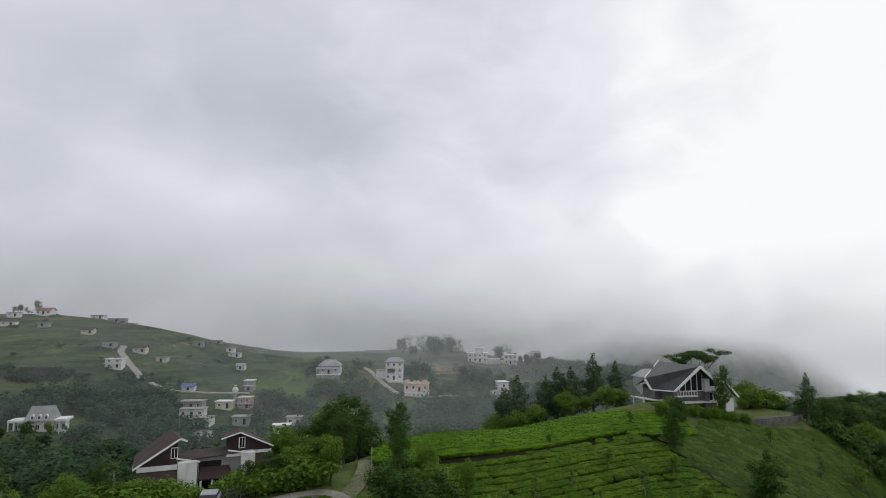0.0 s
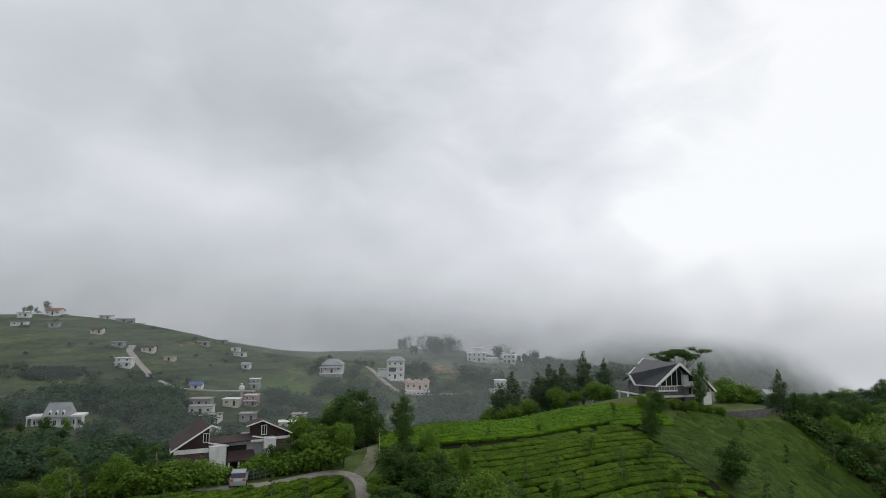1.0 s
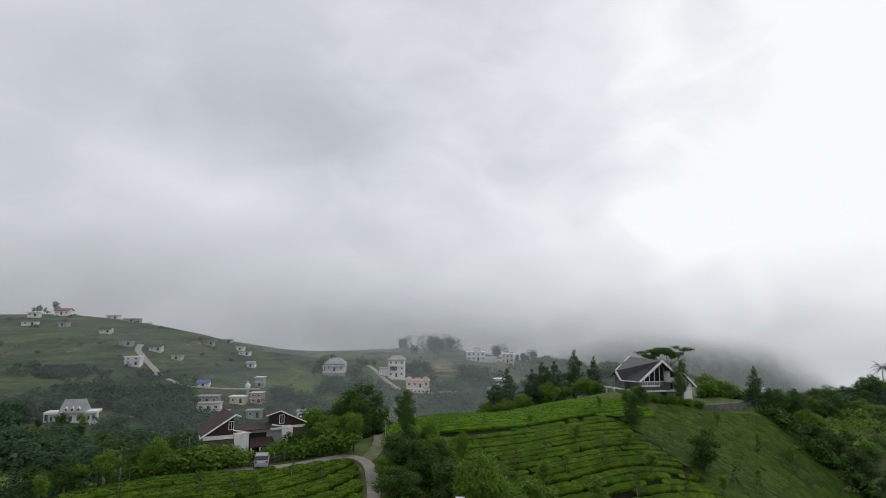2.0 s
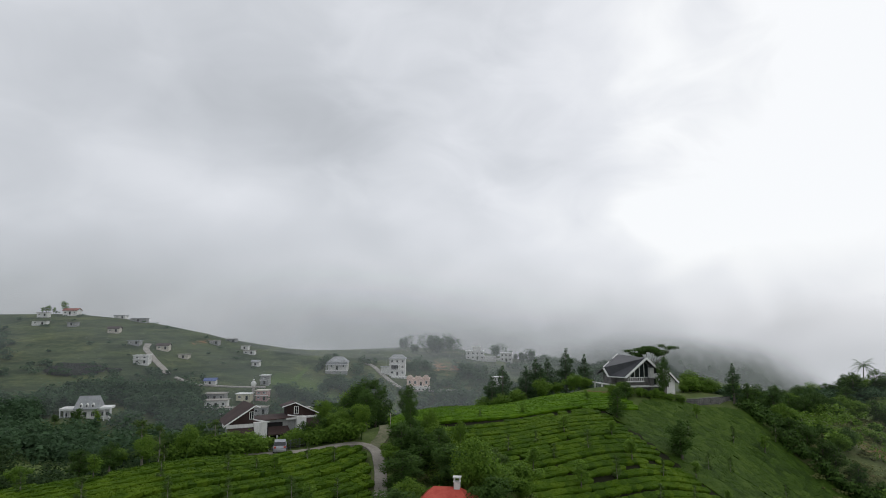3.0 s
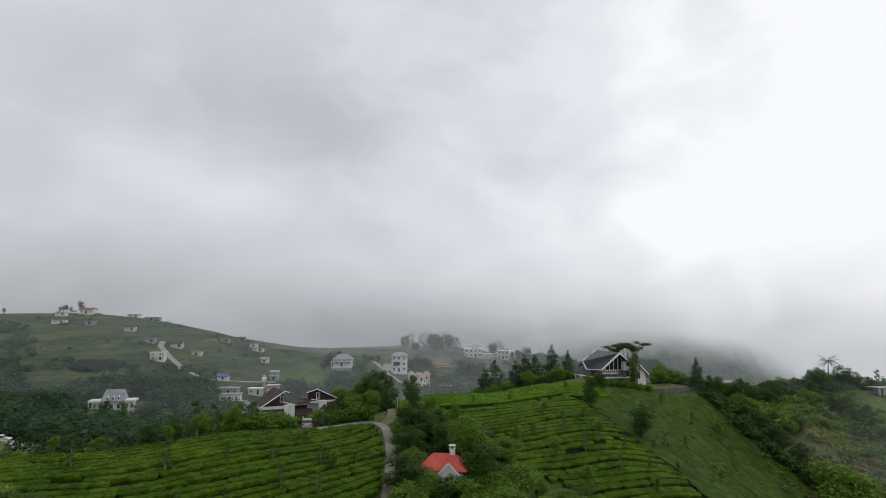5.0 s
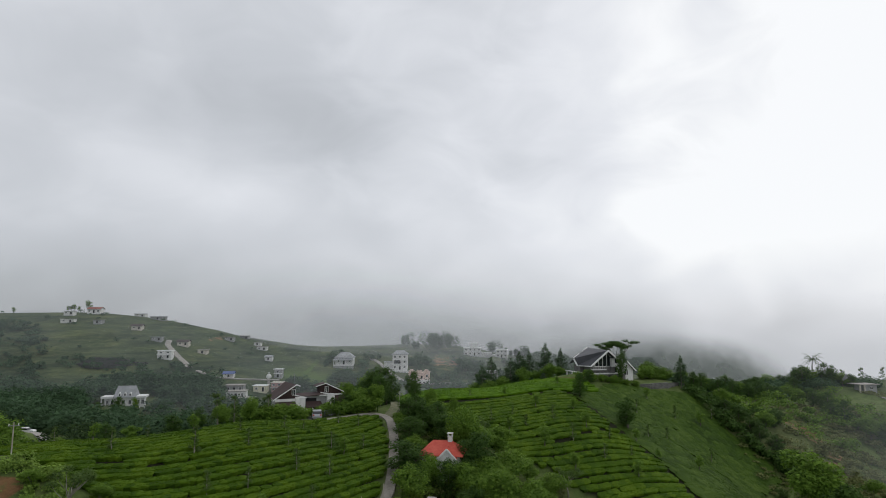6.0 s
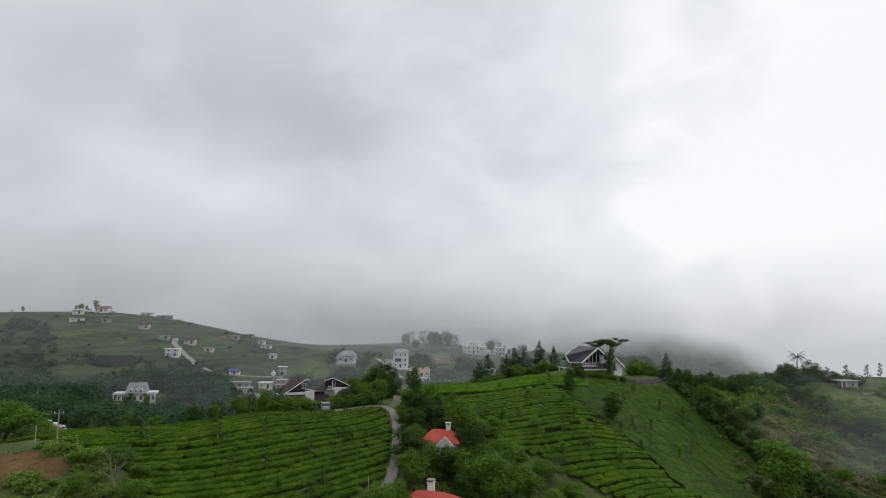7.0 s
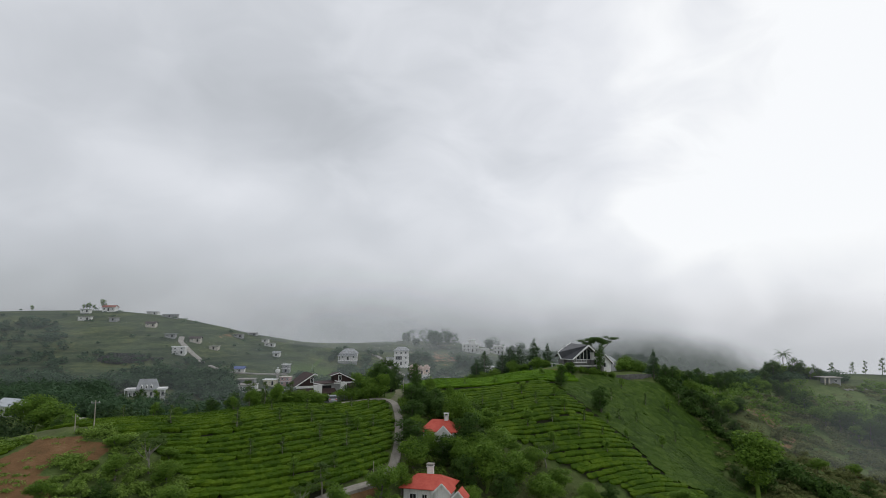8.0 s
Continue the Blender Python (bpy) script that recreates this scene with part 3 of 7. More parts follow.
def cloud_hill(name, cx, cy, rx, ry, top, clear_at, full_at, material, label):
    """A far wooded hill: its near face, lumpy with crowns, from foot to crest."""
    nx, ny = 200, 46
    X, T = np.meshgrid(np.linspace(cx - 1.35 * rx, cx + 1.35 * rx, nx), np.linspace(-1.3, -clear_at, ny))
    Y = cy + ry * T + 0.05 * (X - cx)
    Z = top - 55 * (((X - cx) / rx) ** 2 + T ** 2)
    lump = [4.5 * noise.noise((x * 0.035, y * 0.03, cx)) + 2.6 * noise.noise((x * 0.13, y * 0.13, 2.0)) + 1.6 * noise.noise((x * 0.33, y * 0.33, 5.0)) for x, y in zip(X.ravel(), Y.ravel())]
    a = np.clip((-T - clear_at) / (full_at - clear_at), 0, 1) * np.clip((0.60 - np.abs(X - cx) / rx) / 0.26, 0, 1)
    a = (a * a * (3 - 2 * a)).ravel()
    verts = np.stack([X.ravel(), Y.ravel(), Z.ravel() + np.array(lump) * a], 1)
    i = (np.arange(ny - 1)[:, None] * nx + np.arange(nx - 1)).ravel()
    ob = mesh_ob(name, verts.tolist(), np.stack([i, i + 1, i + 1 + nx, i + nx], 1).tolist(), material, smooth=True)
    ob.data.attributes.new("unhazed", "FLOAT", "POINT").data.foreach_set("value", a.astype(np.float32))
    return tagged(ob, label, "hill", kind="structure")


cloud_hill("backdrop_hill", 138, 400, 190, 80, 55, 0.34, 0.84, cloud_wood_mat("cloud_hill_canopy", 0.85, 1.0), "dim wooded hill faded out upward to stand for low cloud")
cloud_hill("backdrop_spur", 150, 318, 150, 45, 34, 0.16, 0.75, cloud_wood_mat("cloud_spur_canopy", 0.5, 4.0), "dim wooded spur with mist put in as transparency")


# ---------------------------------------------------------------- trees
def leaves(blobs, count, size, rng, flat=0.3, surface=0.55):
    """Many small leaf sprays filling ragged lobes; flat: how level they lie."""
    vol = np.array([b[3] * b[4] * b[5] for b in blobs]) ** 0.75
    vol /= vol.sum()
    pick = rng.choice(len(blobs), count, p=vol)
    B = np.array(blobs)[pick]
    d = rng.normal(size=(count, 3))
    d /= np.linalg.norm(d, axis=1)[:, None]
    r = rng.random(count) ** (1 / 3 * (1 - surface) + 0.05)
    r *= 1 + 0.22 * rng.normal(size=count).clip(-1, 1.6) * (r > 0.7)
    C = B[:, :3] + d * r[:, None] * B[:, 3:6]
    n = rng.normal(size=(count, 3))
    n[:, 2] = np.abs(n[:, 2]) + flat * 3
    n = n + 0.8 * d
    n /= np.linalg.norm(n, axis=1)[:, None]
    a = np.cross(n, rng.normal(size=(count, 3)))
    a /= np.linalg.norm(a, axis=1)[:, None] + 1e-9
    b = np.cross(n, a)
    s = size * (0.6 + 0.8 * rng.random(count))[:, None]
    k = 0.55 + 0.3 * rng.random(count)[:, None]
    V = np.stack([C - a * s * 1.1, C + a * s * 0.6 - b * s * k, C + a * s * 0.45 + b * s * k + n * s * 0.25], 1).reshape(-1, 3)
    F = np.arange(count * 3).reshape(-1, 3)
    return V, F


def tube(verts, faces, pts, radii, seg=6):
    base = len(verts)
    pts = [Vector(p) for p in pts]
    for k, (p, r) in enumerate(zip(pts, radii)):
        t = (pts[min(k + 1, len(pts) - 1)] - pts[max(k - 1, 0)]).normalized()
        u = t.orthogonal().normalized()
        w = t.cross(u)
        for j in range(seg):
            a = 2 * math.pi * j / seg
            verts.append(tuple(p + (u * math.cos(a) + w * math.sin(a)) * r))
    for k in range(len(pts) - 1):
        for j in range(seg):
            a, b = base + k * seg + j, base + k * seg + (j + 1) % seg
            faces.append((a, b, b + seg, a + seg))


def crooked(a, b, bow, rng, n=4):
    a, b = Vector(a), Vector(b)
    return [a.lerp(b, k / n) + Vector((rng.normal(), rng.normal(), 0)) * bow * (0 < k < n) for k in range(n + 1)]


def build_tree(kind, seed):
    """A tree one metre-scale unit high as described by kind; returns its Empty, standing at the origin."""
    rng = np.random.default_rng(seed)
    tv, tf, blobs = [], [], []
    if kind == "broad":
        h = 7.0
        tube(tv, tf, crooked((0, 0, -0.4), (0.2, 0.1, h * 0.5), 0.12, rng), (0.26, 0.22, 0.19, 0.16, 0.12))
        for k in range(7):
            a, e = k * 0.9 + rng.random(), h * (0.45 + 0.42 * rng.random())
            r = 1.0 + 1.1 * rng.random()
            tip = (r * math.cos(a), r * math.sin(a), e)
            tube(tv, tf, crooked((0.1, 0, h * (0.25 + 0.03 * k)), tip, 0.12, rng, 3), (0.11, 0.08, 0.06, 0.03), 5)
            q = 0.75 + 0.55 * rng.random()
            blobs.append((*tip, q * 1.2, q * 1.2, q))
            blobs.append((tip[0] * 1.25, tip[1] * 1.25, tip[2] - 0.7 * rng.random(), q * 0.7, q * 0.7, q * 0.5))
        blobs += [(0.1, 0, h * 0.88, 1.1, 1.1, 0.9), (0, 0, h * 0.6, 1.5, 1.5, 1.2), (0.3, -0.2, h * 0.33, 1.3, 1.3, 0.8)]
        V, F = leaves(blobs, 4600, 0.158, rng, 0.3, 0.7)
        mats = (M_BARK, M_LEAF)
    elif kind == "dark":
        h = 8.0
        tube(tv, tf, crooked((0, 0, -0.4), (0.1, 0.1, h * 0.8), 0.1, rng), (0.28, 0.24, 0.2, 0.12, 0.05))
        for k in range(11):
            f = k / 10
            a = k * 2.4 + rng.random()
            r = (0.5 + 1.5 * math.sin(math.pi * (0.15 + 0.75 * f))) * (0.75 + 0.4 * rng.random())
            tip = (r * math.cos(a), r * math.sin(a), h * (0.22 + 0.66 * f))
            tube(tv, tf, crooked((0, 0, tip[2] - 0.6), tip, 0.08, rng, 3), (0.08, 0.06, 0.04, 0.02), 4)
            q = 0.6 + 0.45 * rng.random()
            blobs.append((*tip, q * 1.25, q * 1.25, q))
        blobs += [(0, 0, h * 0.95, 0.6, 0.6, 0.7), (0, 0, h * 0.5, 1.0, 1.0, 2.2)]
        V, F = leaves(blobs, 4600, 0.158, rng, 0.3, 0.7)
        mats = (M_BARK, M_LEAF_DARK)
    elif kind == "slim":
        h = 4.5
        tube(tv, tf, crooked((0, 0, -0.3), (0.08, 0.05, h), 0.05, rng), (0.075, 0.065, 0.055, 0.04, 0.015), 5)
        for k in range(9):
            f = 0.25 + 0.72 * k / 8
            a, r = k * 2.3 + rng.random(), (0.55 - 0.33 * f) * (0.6 + 0.8 * rng.random())
            tip = (r * math.cos(a), r * math.sin(a), h * f + 0.15)
            tube(tv, tf, crooked((0, 0, h * f - 0.2), tip, 0.02, rng, 2), (0.02, 0.015, 0.008), 3)
            q = 0.22 + 0.16 * rng.random()
            blobs.append((*tip, q, q, q * 1.1))
        blobs.append((0.08, 0.05, h, 0.2, 0.2, 0.3))
        V, F = leaves(blobs, 900, 0.09, rng, 0.1)
        mats = (M_BARK_PALE, M_LEAF_GREY)
    elif kind == "pole_tree":
        h = 3.6
        tube(tv, tf, crooked((0, 0, -0.3), (0.05, 0.05, h), 0.04, rng), (0.09, 0.08, 0.07, 0.05, 0.02), 5)
        for k in range(6):
            f = 0.55 + 0.45 * k / 5
            a, r = k * 2.1 + rng.random(), 0.42 * (0.5 + 0.7 * rng.random())
            q = 0.36 + 0.2 * rng.random()
            blobs.append((r * math.cos(a), r * math.sin(a), h * f, q, q, q))
        V, F = leaves(blobs, 1100, 0.10, rng)
        mats = (M_BARK, M_LEAF)
    elif kind == "shrub":
        for k in range(6):
            a, r = k * 1.05 + rng.random(), 0.6 * rng.random() + 0.25
            tip = (r * math.cos(a), r * math.sin(a), 0.6 + 0.7 * rng.random())
            tube(tv, tf, crooked((0.1 * math.cos(a), 0.1 * math.sin(a), -0.3), tip, 0.04, rng, 2), (0.05, 0.035, 0.015), 4)
            q = 0.45 + 0.25 * rng.random()
            blobs.append((*tip, q, q, q * 0.9))
        blobs.append((0, 0, 0.5, 0.8, 0.8, 0.6))
        V, F = leaves(blobs, 2000, 0.11, rng)
        mats = (M_BARK, M_LEAF)
    elif kind == "conifer":
        h = 9.0
        tube(tv, tf, crooked((0, 0, -0.4), (0, 0, h), 0.03, rng), (0.22, 0.18, 0.13, 0.08, 0.02))
        n = 9
        for k in range(n):
            f = k / (n - 1)
            z = h * (0.27 + 0.71 * f)
            for j in range(7):
                a = j * 1.05 + k * 0.5 + 0.3 * rng.random()
                r = (2.3 * (1 - f) ** 0.7 + 0.2) * (0.35 + 0.85 * rng.random())
                tip = (r * math.cos(a), r * math.sin(a), z - 0.18 * r + 0.25 + 0.45 * (rng.random() - 0.5))
                if r > 0.5:
                    tube(tv, tf, [(0, 0, z), tip], (0.04, 0.01), 3)
                blobs.append((tip[0] * 0.72, tip[1] * 0.72, tip[2], 0.16 + 0.33 * r, 0.16 + 0.33 * r, 0.28 + 0.12 * r))
        V, F = leaves(blobs, 3600, 0.13, rng, 0.1, 0.7)
        mats = (M_BARK, M_NEEDLE)
    elif kind == "umbrella":
        h = 9.0
        tube(tv, tf, crooked((0, 0, -0.4), (0.3, 0, h * 0.55), 0.1, rng), (0.28, 0.25, 0.22, 0.2, 0.17))
        for k in range(10):
            a, r = k * 0.63 + 0.2 * rng.random(), 2.2 + 2.4 * rng.random()
            tip = (r * math.cos(a) * 1.25, r * math.sin(a), h * (0.80 + 0.19 * rng.random()) - 0.05 * r)
            tube(tv, tf, crooked((0.3, 0, h * 0.5), tip, 0.18, rng, 4), (0.14, 0.1, 0.08, 0.05, 0.02), 5)
            q = 0.9 + 0.5 * rng.random()
            blobs.append((*tip, q * 1.1, q * 1.1, 0.32))
            blobs.append((tip[0] * 0.55, tip[1] * 0.55, tip[2] + 0.3, q * 0.9, q * 0.9, 0.30))
            blobs.append((tip[0] * 0.8, tip[1] * 0.8, tip[2] - 0.5 * rng.random(), q * 0.7, q * 0.7, 0.25))
        blobs += [(0.4, 0.2, h * 0.93, 2.0, 1.6, 0.34), (1.6, -0.6, h * 0.86, 1.5, 1.4, 0.3)]
        V, F = leaves(blobs, 8000, 0.15, rng, 0.7)
        mats = (M_BARK, M_LEAF_DARK)
    elif kind == "bare":
        h = 4.5
        tube(tv, tf, crooked((0, 0, -0.3), (0.1, 0, h * 0.5), 0.1, rng), (0.12, 0.1, 0.09, 0.08, 0.06), 5)
        for k in range(9):
            a, r = k * 0.7 + rng.random(), 0.9 + 0.9 * rng.random()
            tip = (r * math.cos(a), r * math.sin(a), h * (0.7 + 0.35 * rng.random()))
            tube(tv, tf, crooked((0.05, 0, h * (0.3 + 0.03 * k)), tip, 0.12, rng, 3), (0.05, 0.04, 0.025, 0.01), 4)
            blobs.append((*tip, 0.45, 0.45, 0.4))
        V, F = leaves(blobs, 1500, 0.09, rng)
        mats = (M_BARK_PALE, M_LEAF_GREY)
    tree = new(TREE_NAMES[kind])
    trunk = mesh_ob("trunk" if kind != "shrub" else "stems", tv, tf, mats[0], tree)
    crown = mesh_ob("crown", V.tolist(), F.tolist(), mats[1], tree)
    return tree, {"broad": 7.0, "dark": 8.0, "slim": 4.5, "pole_tree": 3.6, "shrub": 1.7, "conifer": 9.0, "umbrella": 8.6, "bare": 4.5}[kind]


TREE_NAMES = {"broad": "broadleaf_tree", "dark": "dark_tree", "slim": "slender_tree", "pole_tree": "pruned_tree", "shrub": "shrub",
              "conifer": "conifer", "umbrella": "umbrella_tree", "bare": "sparse_tree"}
TREE_LABELS = {
    "broad": ("leafy green broadleaf tree with a ragged crown", "tree"), "dark": ("dense dark green tree with a tall crown", "tree"),
    "slim": ("slender grey-leaved shade tree standing among tea", "tree"), "pole_tree": ("lopped shade tree with a small leafy head", "tree"),
    "shrub": ("rounded leafy green shrub growing on the slope", "shrub"), "conifer": ("dark green conifer with drooping tiers", "conifer"),
    "umbrella": ("flat-topped spreading tree behind the slate-roofed house", "tree"), "bare": ("sparse pale-limbed tree with thin greyish leaves", "tree")}
TREE_PROTOS = {}
tree_rng = random.Random(21)


def plant(kind, x, y, height, wide=1.0, leaf=None, sink=0.0, label="", group=""):
    """Stand a tree of that height on the ground; a few builds of each kind are shared."""
    v = tree_rng.randrange({"broad": 4, "dark": 4, "slim": 4, "pole_tree": 3, "shrub": 4, "conifer": 3}.get(kind, 1))
    key = (kind, v, leaf.name if leaf else "")
    turn = tree_rng.random() * 360
    first = key not in TREE_PROTOS
    if first:
        TREE_PROTOS[key] = build_tree(kind, 100 + v * 7 + len(kind))
        if leaf:
            TREE_PROTOS[key][0].children[1].data.materials[0] = leaf
    proto, h = TREE_PROTOS[key]
    s = height / h
    m = pose(x, y, gz(x, y) - sink, 0, 0, turn) @ Matrix.Diagonal((s * wide, s * wide, s, 1))
    if first:
        proto.matrix_basis = m
        ob = proto
    else:
        sc = proto.scale.copy()
        ob = copy_thing(proto, m @ Matrix.Diagonal((1 / sc[0], 1 / sc[1], 1 / sc[2], 1)))
    lab, cat = TREE_LABELS[kind]
    tagged(ob, label or lab, cat, group or "trees of the slope")
    return ob


def wood(name, spots, count, size, tall, material, label, seed, leaf=0.5, sprays=110, keep=None):
    """A wood seen from afar: many ragged crowns over an area, one mesh."""
    rng = np.random.default_rng(seed)
    poly = spots
    px, py = np.array(poly).T
    V, F, base = [], [], 0
    tv, tf = [], []
    done = 0
    while done < count:
        x, y = rng.uniform(px.min(), px.max()), rng.uniform(py.min(), py.max())
        if not inside(x, y, poly) or (keep and not keep(x, y)):
            continue
        if noise.noise((x * 0.03, y * 0.03, seed)) < -0.08 and rng.random() < 0.8:
            continue
        done += 1
        big = rng.random() ** 1.6
        s = size * (0.5 + 1.15 * big)
        h = tall * (0.55 + 0.75 * big + 0.25 * rng.random())
        z = gz(x, y)
        b = [(x, y, z + h * 0.55, s, s, h * 0.42)]
        for _ in range(3):
            b.append((x + rng.normal() * s * 0.6, y + rng.normal() * s * 0.6, z + h * (0.35 + 0.55 * rng.random()), s * 0.6, s * 0.6, h * 0.22))
        v, f = leaves(b, int(sprays * 1.5), leaf * (0.7 + 0.5 * rng.random()), rng, 0.3, 0.75)
        V.append(v)
        F.append(f + base)
        base += len(v)
    ob = mesh_ob(name, np.concatenate(V).tolist(), np.concatenate(F).tolist(), material)
    return tagged(ob, label, "trees", kind="stuff")


HOUSE_CLEAR = [(-62, 232, 6), (-59.5, 241, 5), (-84, 214, 5), (-71, 214, 5), (-79, 236, 5), (-126, 190, 10.5), (-97, 235, 7), (-92, 230, 6), (-90, 249, 6), (-86, 257, 7), (-60, 313, 9), (-26, 314, 9), (-14, 296, 9), (-116, 97, 9), (20, 376, 9), (41, 388, 8), (-111, 263, 6), (143, 156, 9), (84, 262, 9), (-166, 203, 5), (-40, 322, 5), (-35, 312, 5), (-29, 301, 5), (-23, 292, 5), (-14, 288, 7), (2, 336, 7), (2, 291, 5), (12, 297, 4)]


def clear_of_houses(x, y):
    # the clearing reaches further on the valley side, where the houses look out
    if any(inside(x, y, m) for m in VALLEY_MEADOWS):
        return False
    return all(((x - a) / r) ** 2 + ((y - b + 0.5 * r) / (1.9 * r)) ** 2 > 1 for a, b, r in HOUSE_CLEAR)


def clear_near(x, y):
    if float(near_line(x, y, ROAD, 1.2)) > 0.1:
        return False
    return not ((-6.2 < x < 3.4 and 25.4 < y < 33.5) or (-4.6 < x < 3.4 and 41 < y < 48.6))


wood("valley_wood_west", [(-200, 120), (-60, 105), (-48, 140), (-62, 200), (-80, 226), (-112, 244), (-132, 238), (-150, 230), (-163, 219), (-215, 180)], 1000, 2.8, 6.0, M_WOODS_HAZED, "dark mixed woodland filling the valley", 31, 0.62, 120, keep=clear_of_houses)
wood("valley_wood_middle", [(-62, 150), (40, 150), (70, 240), (30, 290), (-10, 272), (-55, 262), (-70, 215)], 760, 2.5, 5.4, M_WOODS_HAZED, "dark mixed woodland on the valley floor", 32, 0.60, 100, keep=clear_of_houses)
wood("valley_wood_back", [(-75, 272), (-30, 270), (60, 300), (130, 300), (160, 420), (60, 430), (60, 375), (-20, 335), (-70, 335)], 520, 2.1, 4.5, M_WOODS_HAZED, "scattered trees on the far slope", 33, keep=clear_of_houses)
wood("mist_wood_east", [(40, 240), (78, 230), (92, 270), (88, 330), (45, 315)], 190, 2.2, 5.5, M_WOODS_HAZED, "dim woodland behind the knoll", 42, 0.55, 90, keep=clear_of_houses)
wood("hamlet_trees", [(-84, 226), (-52, 246), (-40, 285), (-66, 298), (-84, 278), (-76, 255)], 90, 2.1, 4.6, M_WOODS_HAZED, "dark trees beside the hamlet", 57, keep=clear_of_houses)
wood("knoll_wood_far", [(-32, 372), (-6, 374), (14, 384), (10, 396), (-30, 394)], 26, 2.3, 8.8, M_WOODS_HAZED, "tall dark trees on a far knoll", 34, 0.55, 200)
wood("hedge_trees_far", [(28, 392), (62, 392), (62, 402), (28, 404)], 12, 2.4, 8.0, M_WOODS_HAZED, "dark trees behind far white houses", 35, 0.55, 200)
wood("ridge_wood_east", [(62, 112), (100, 138), (140, 158), (170, 186), (150, 200), (110, 165), (70, 140)], 210, 2.1, 3.4, M_WOODS_HAZED, "dense dark trees along the ridge", 36, 0.42, 190, keep=clear_of_houses)
wood("gully_wood_east", [(60.5, 98), (66, 92.5), (69, 90), (72.5, 87), (75, 84), (80, 78), (86, 68), (92, 58), (86, 56), (79, 66), (74.8, 76), (72.2, 82), (68.6, 86.8), (65, 90), (62, 94)], 110, 1.2, 2.6, M_LEAF_DARK, "dark bushes following a gully", 37, 0.34, 120)
wood("slope_scrub_east", [(78, 102), (120, 130), (170, 150), (180, 110), (130, 70), (100, 60), (84, 74)], 230, 1.3, 1.9, M_LEAF_DRY, "scrubby bushes on the farther slope", 38, 0.30, 110)
wood("ridge_scrub_east", [(68, 98), (80, 118), (110, 142), (150, 165), (230, 190), (240, 160), (180, 130), (130, 112), (95, 98)], 260, 1.5, 2.6, M_LEAF, "dark bushes below the ridge", 54, 0.32, 120, keep=clear_of_houses)
wood("east_grass", [(66, 92), (72, 104), (110, 136), (150, 160), (190, 160), (180, 110), (130, 64), (100, 48), (70, 50), (66, 66)], 1900, 0.9, 0.6, M_LEAF_DRY, "tall dry grass and bracken on the eastern slope", 55, 0.24, 60)
wood("hill_scrub_west", [(-420, 260), (-190, 225), (-130, 255), (-100, 290), (-110, 345), (-230, 350), (-420, 350)], 120, 1.3, 1.3, M_WOODS_HAZED, "low scrub dotted over the hillside", 39, 0.4, 40, keep=clear_of_houses)
wood("hill_wood_west", [(-300, 322), (-262, 310), (-244, 306), (-222, 282), (-204, 256), (-188, 226), (-198, 210), (-250, 250), (-310, 290)], 170, 2.0, 2.4, M_WOODS_HAZED, "dark woodland thinning out on the misty hillside", 65, 0.45, 90, keep=clear_of_houses)
wood("wood_edge_west", [(-210, 238), (-150, 246), (-108, 252), (-100, 266), (-125, 270), (-150, 262), (-215, 252)], 45, 1.8, 2.6, M_WOODS_HAZED, "bushes thinning out from the valley wood up the hillside", 59, 0.45, 70, keep=clear_of_houses)
wood("ridge_edge_scrub", [(60, 97.5), (66, 96.5), (74, 99), (84, 107), (78, 112), (66, 104)], 110, 1.0, 1.6, M_LEAF_DARK, "dark bushes along the edge of the knoll", 60, 0.24, 110)
wood("fallow_scrub", [(-182, 247), (-180, 258), (-166, 261), (-154, 257.5), (-161, 249.5), (-170, 244)], 190, 1.4, 0.9, M_FALLOW, "low dull scrub on a fallow patch of hillside", 58, 0.4, 60)
wood("slope_wood_behind", [(-70, 62), (-36, 68), (-16, 78), (-10, 96), (-30, 110), (-60, 106), (-84, 84)], 150, 2.1, 4.8, M_LEAF_SHADED, "dark trees on the slope behind the brown house", 40, 0.32, 220)
wood("west_wood", [(-130, 60), (-84, 46), (-76, 62), (-84, 84), (-100, 90), (-104, 100), (-150, 110), (-190, 90)], 200, 2.1, 4.4, M_LEAF_SHADED, "dark trees about the lane at the valley edge", 41, 0.32, 190, keep=clear_of_houses)

# rough growth that hides the ground between fields and houses
GULLY = [(-5.5, 62), (-6, 46), (-6.2, 36), (-9.5, 26.5), (-16, 18), (-24, 4), (0, -6), (30, 8), (52, 26), (56, 46), (47, 44), (38, 41), (28, 45.5), (17, 50), (8, 55), (0, 60)]
wood("gully_thicket", GULLY, 430, 1.0, 1.6, M_LEAF_LIGHT, "tangled green shrubs and undergrowth filling the gully", 51, 0.19, 190, keep=clear_near)
wood("gully_bracken", GULLY, 380, 1.0, 1.3, M_LEAF_DRY, "dry olive bracken and undergrowth in the gully", 64, 0.17, 170, keep=clear_near)
wood("west_thicket", [(-64, 20), (-48, 22), (-38, 18.5), (-31, 12), (-24, 7), (-20, -6), (-60, -12), (-84, 4), (-74, 14)], 420, 0.9, 1.2, M_LEAF_LIGHT, "rough green scrub below the tea", 52, 0.17, 190, keep=lambda x, y: not inside(x, y, BARE_WEST) and float(near_line(x, y, ROAD, 1.2)) < 0.1)
wood("east_scrub", [(66, 54), (70, 66), (74, 78), (77, 92), (84, 96), (112, 92), (130, 76), (110, 52), (80, 40)], 330, 1.0, 1.2, M_LEAF_DRY, "grass tussocks and scrub on the eastern slope", 53, 0.24, 120)

wood("earth_tufts", BARE_WEST, 60, 0.6, 0.35, M_LEAF_LIGHT, "low grass tufts on the bare red earth", 56, 0.12, 70)
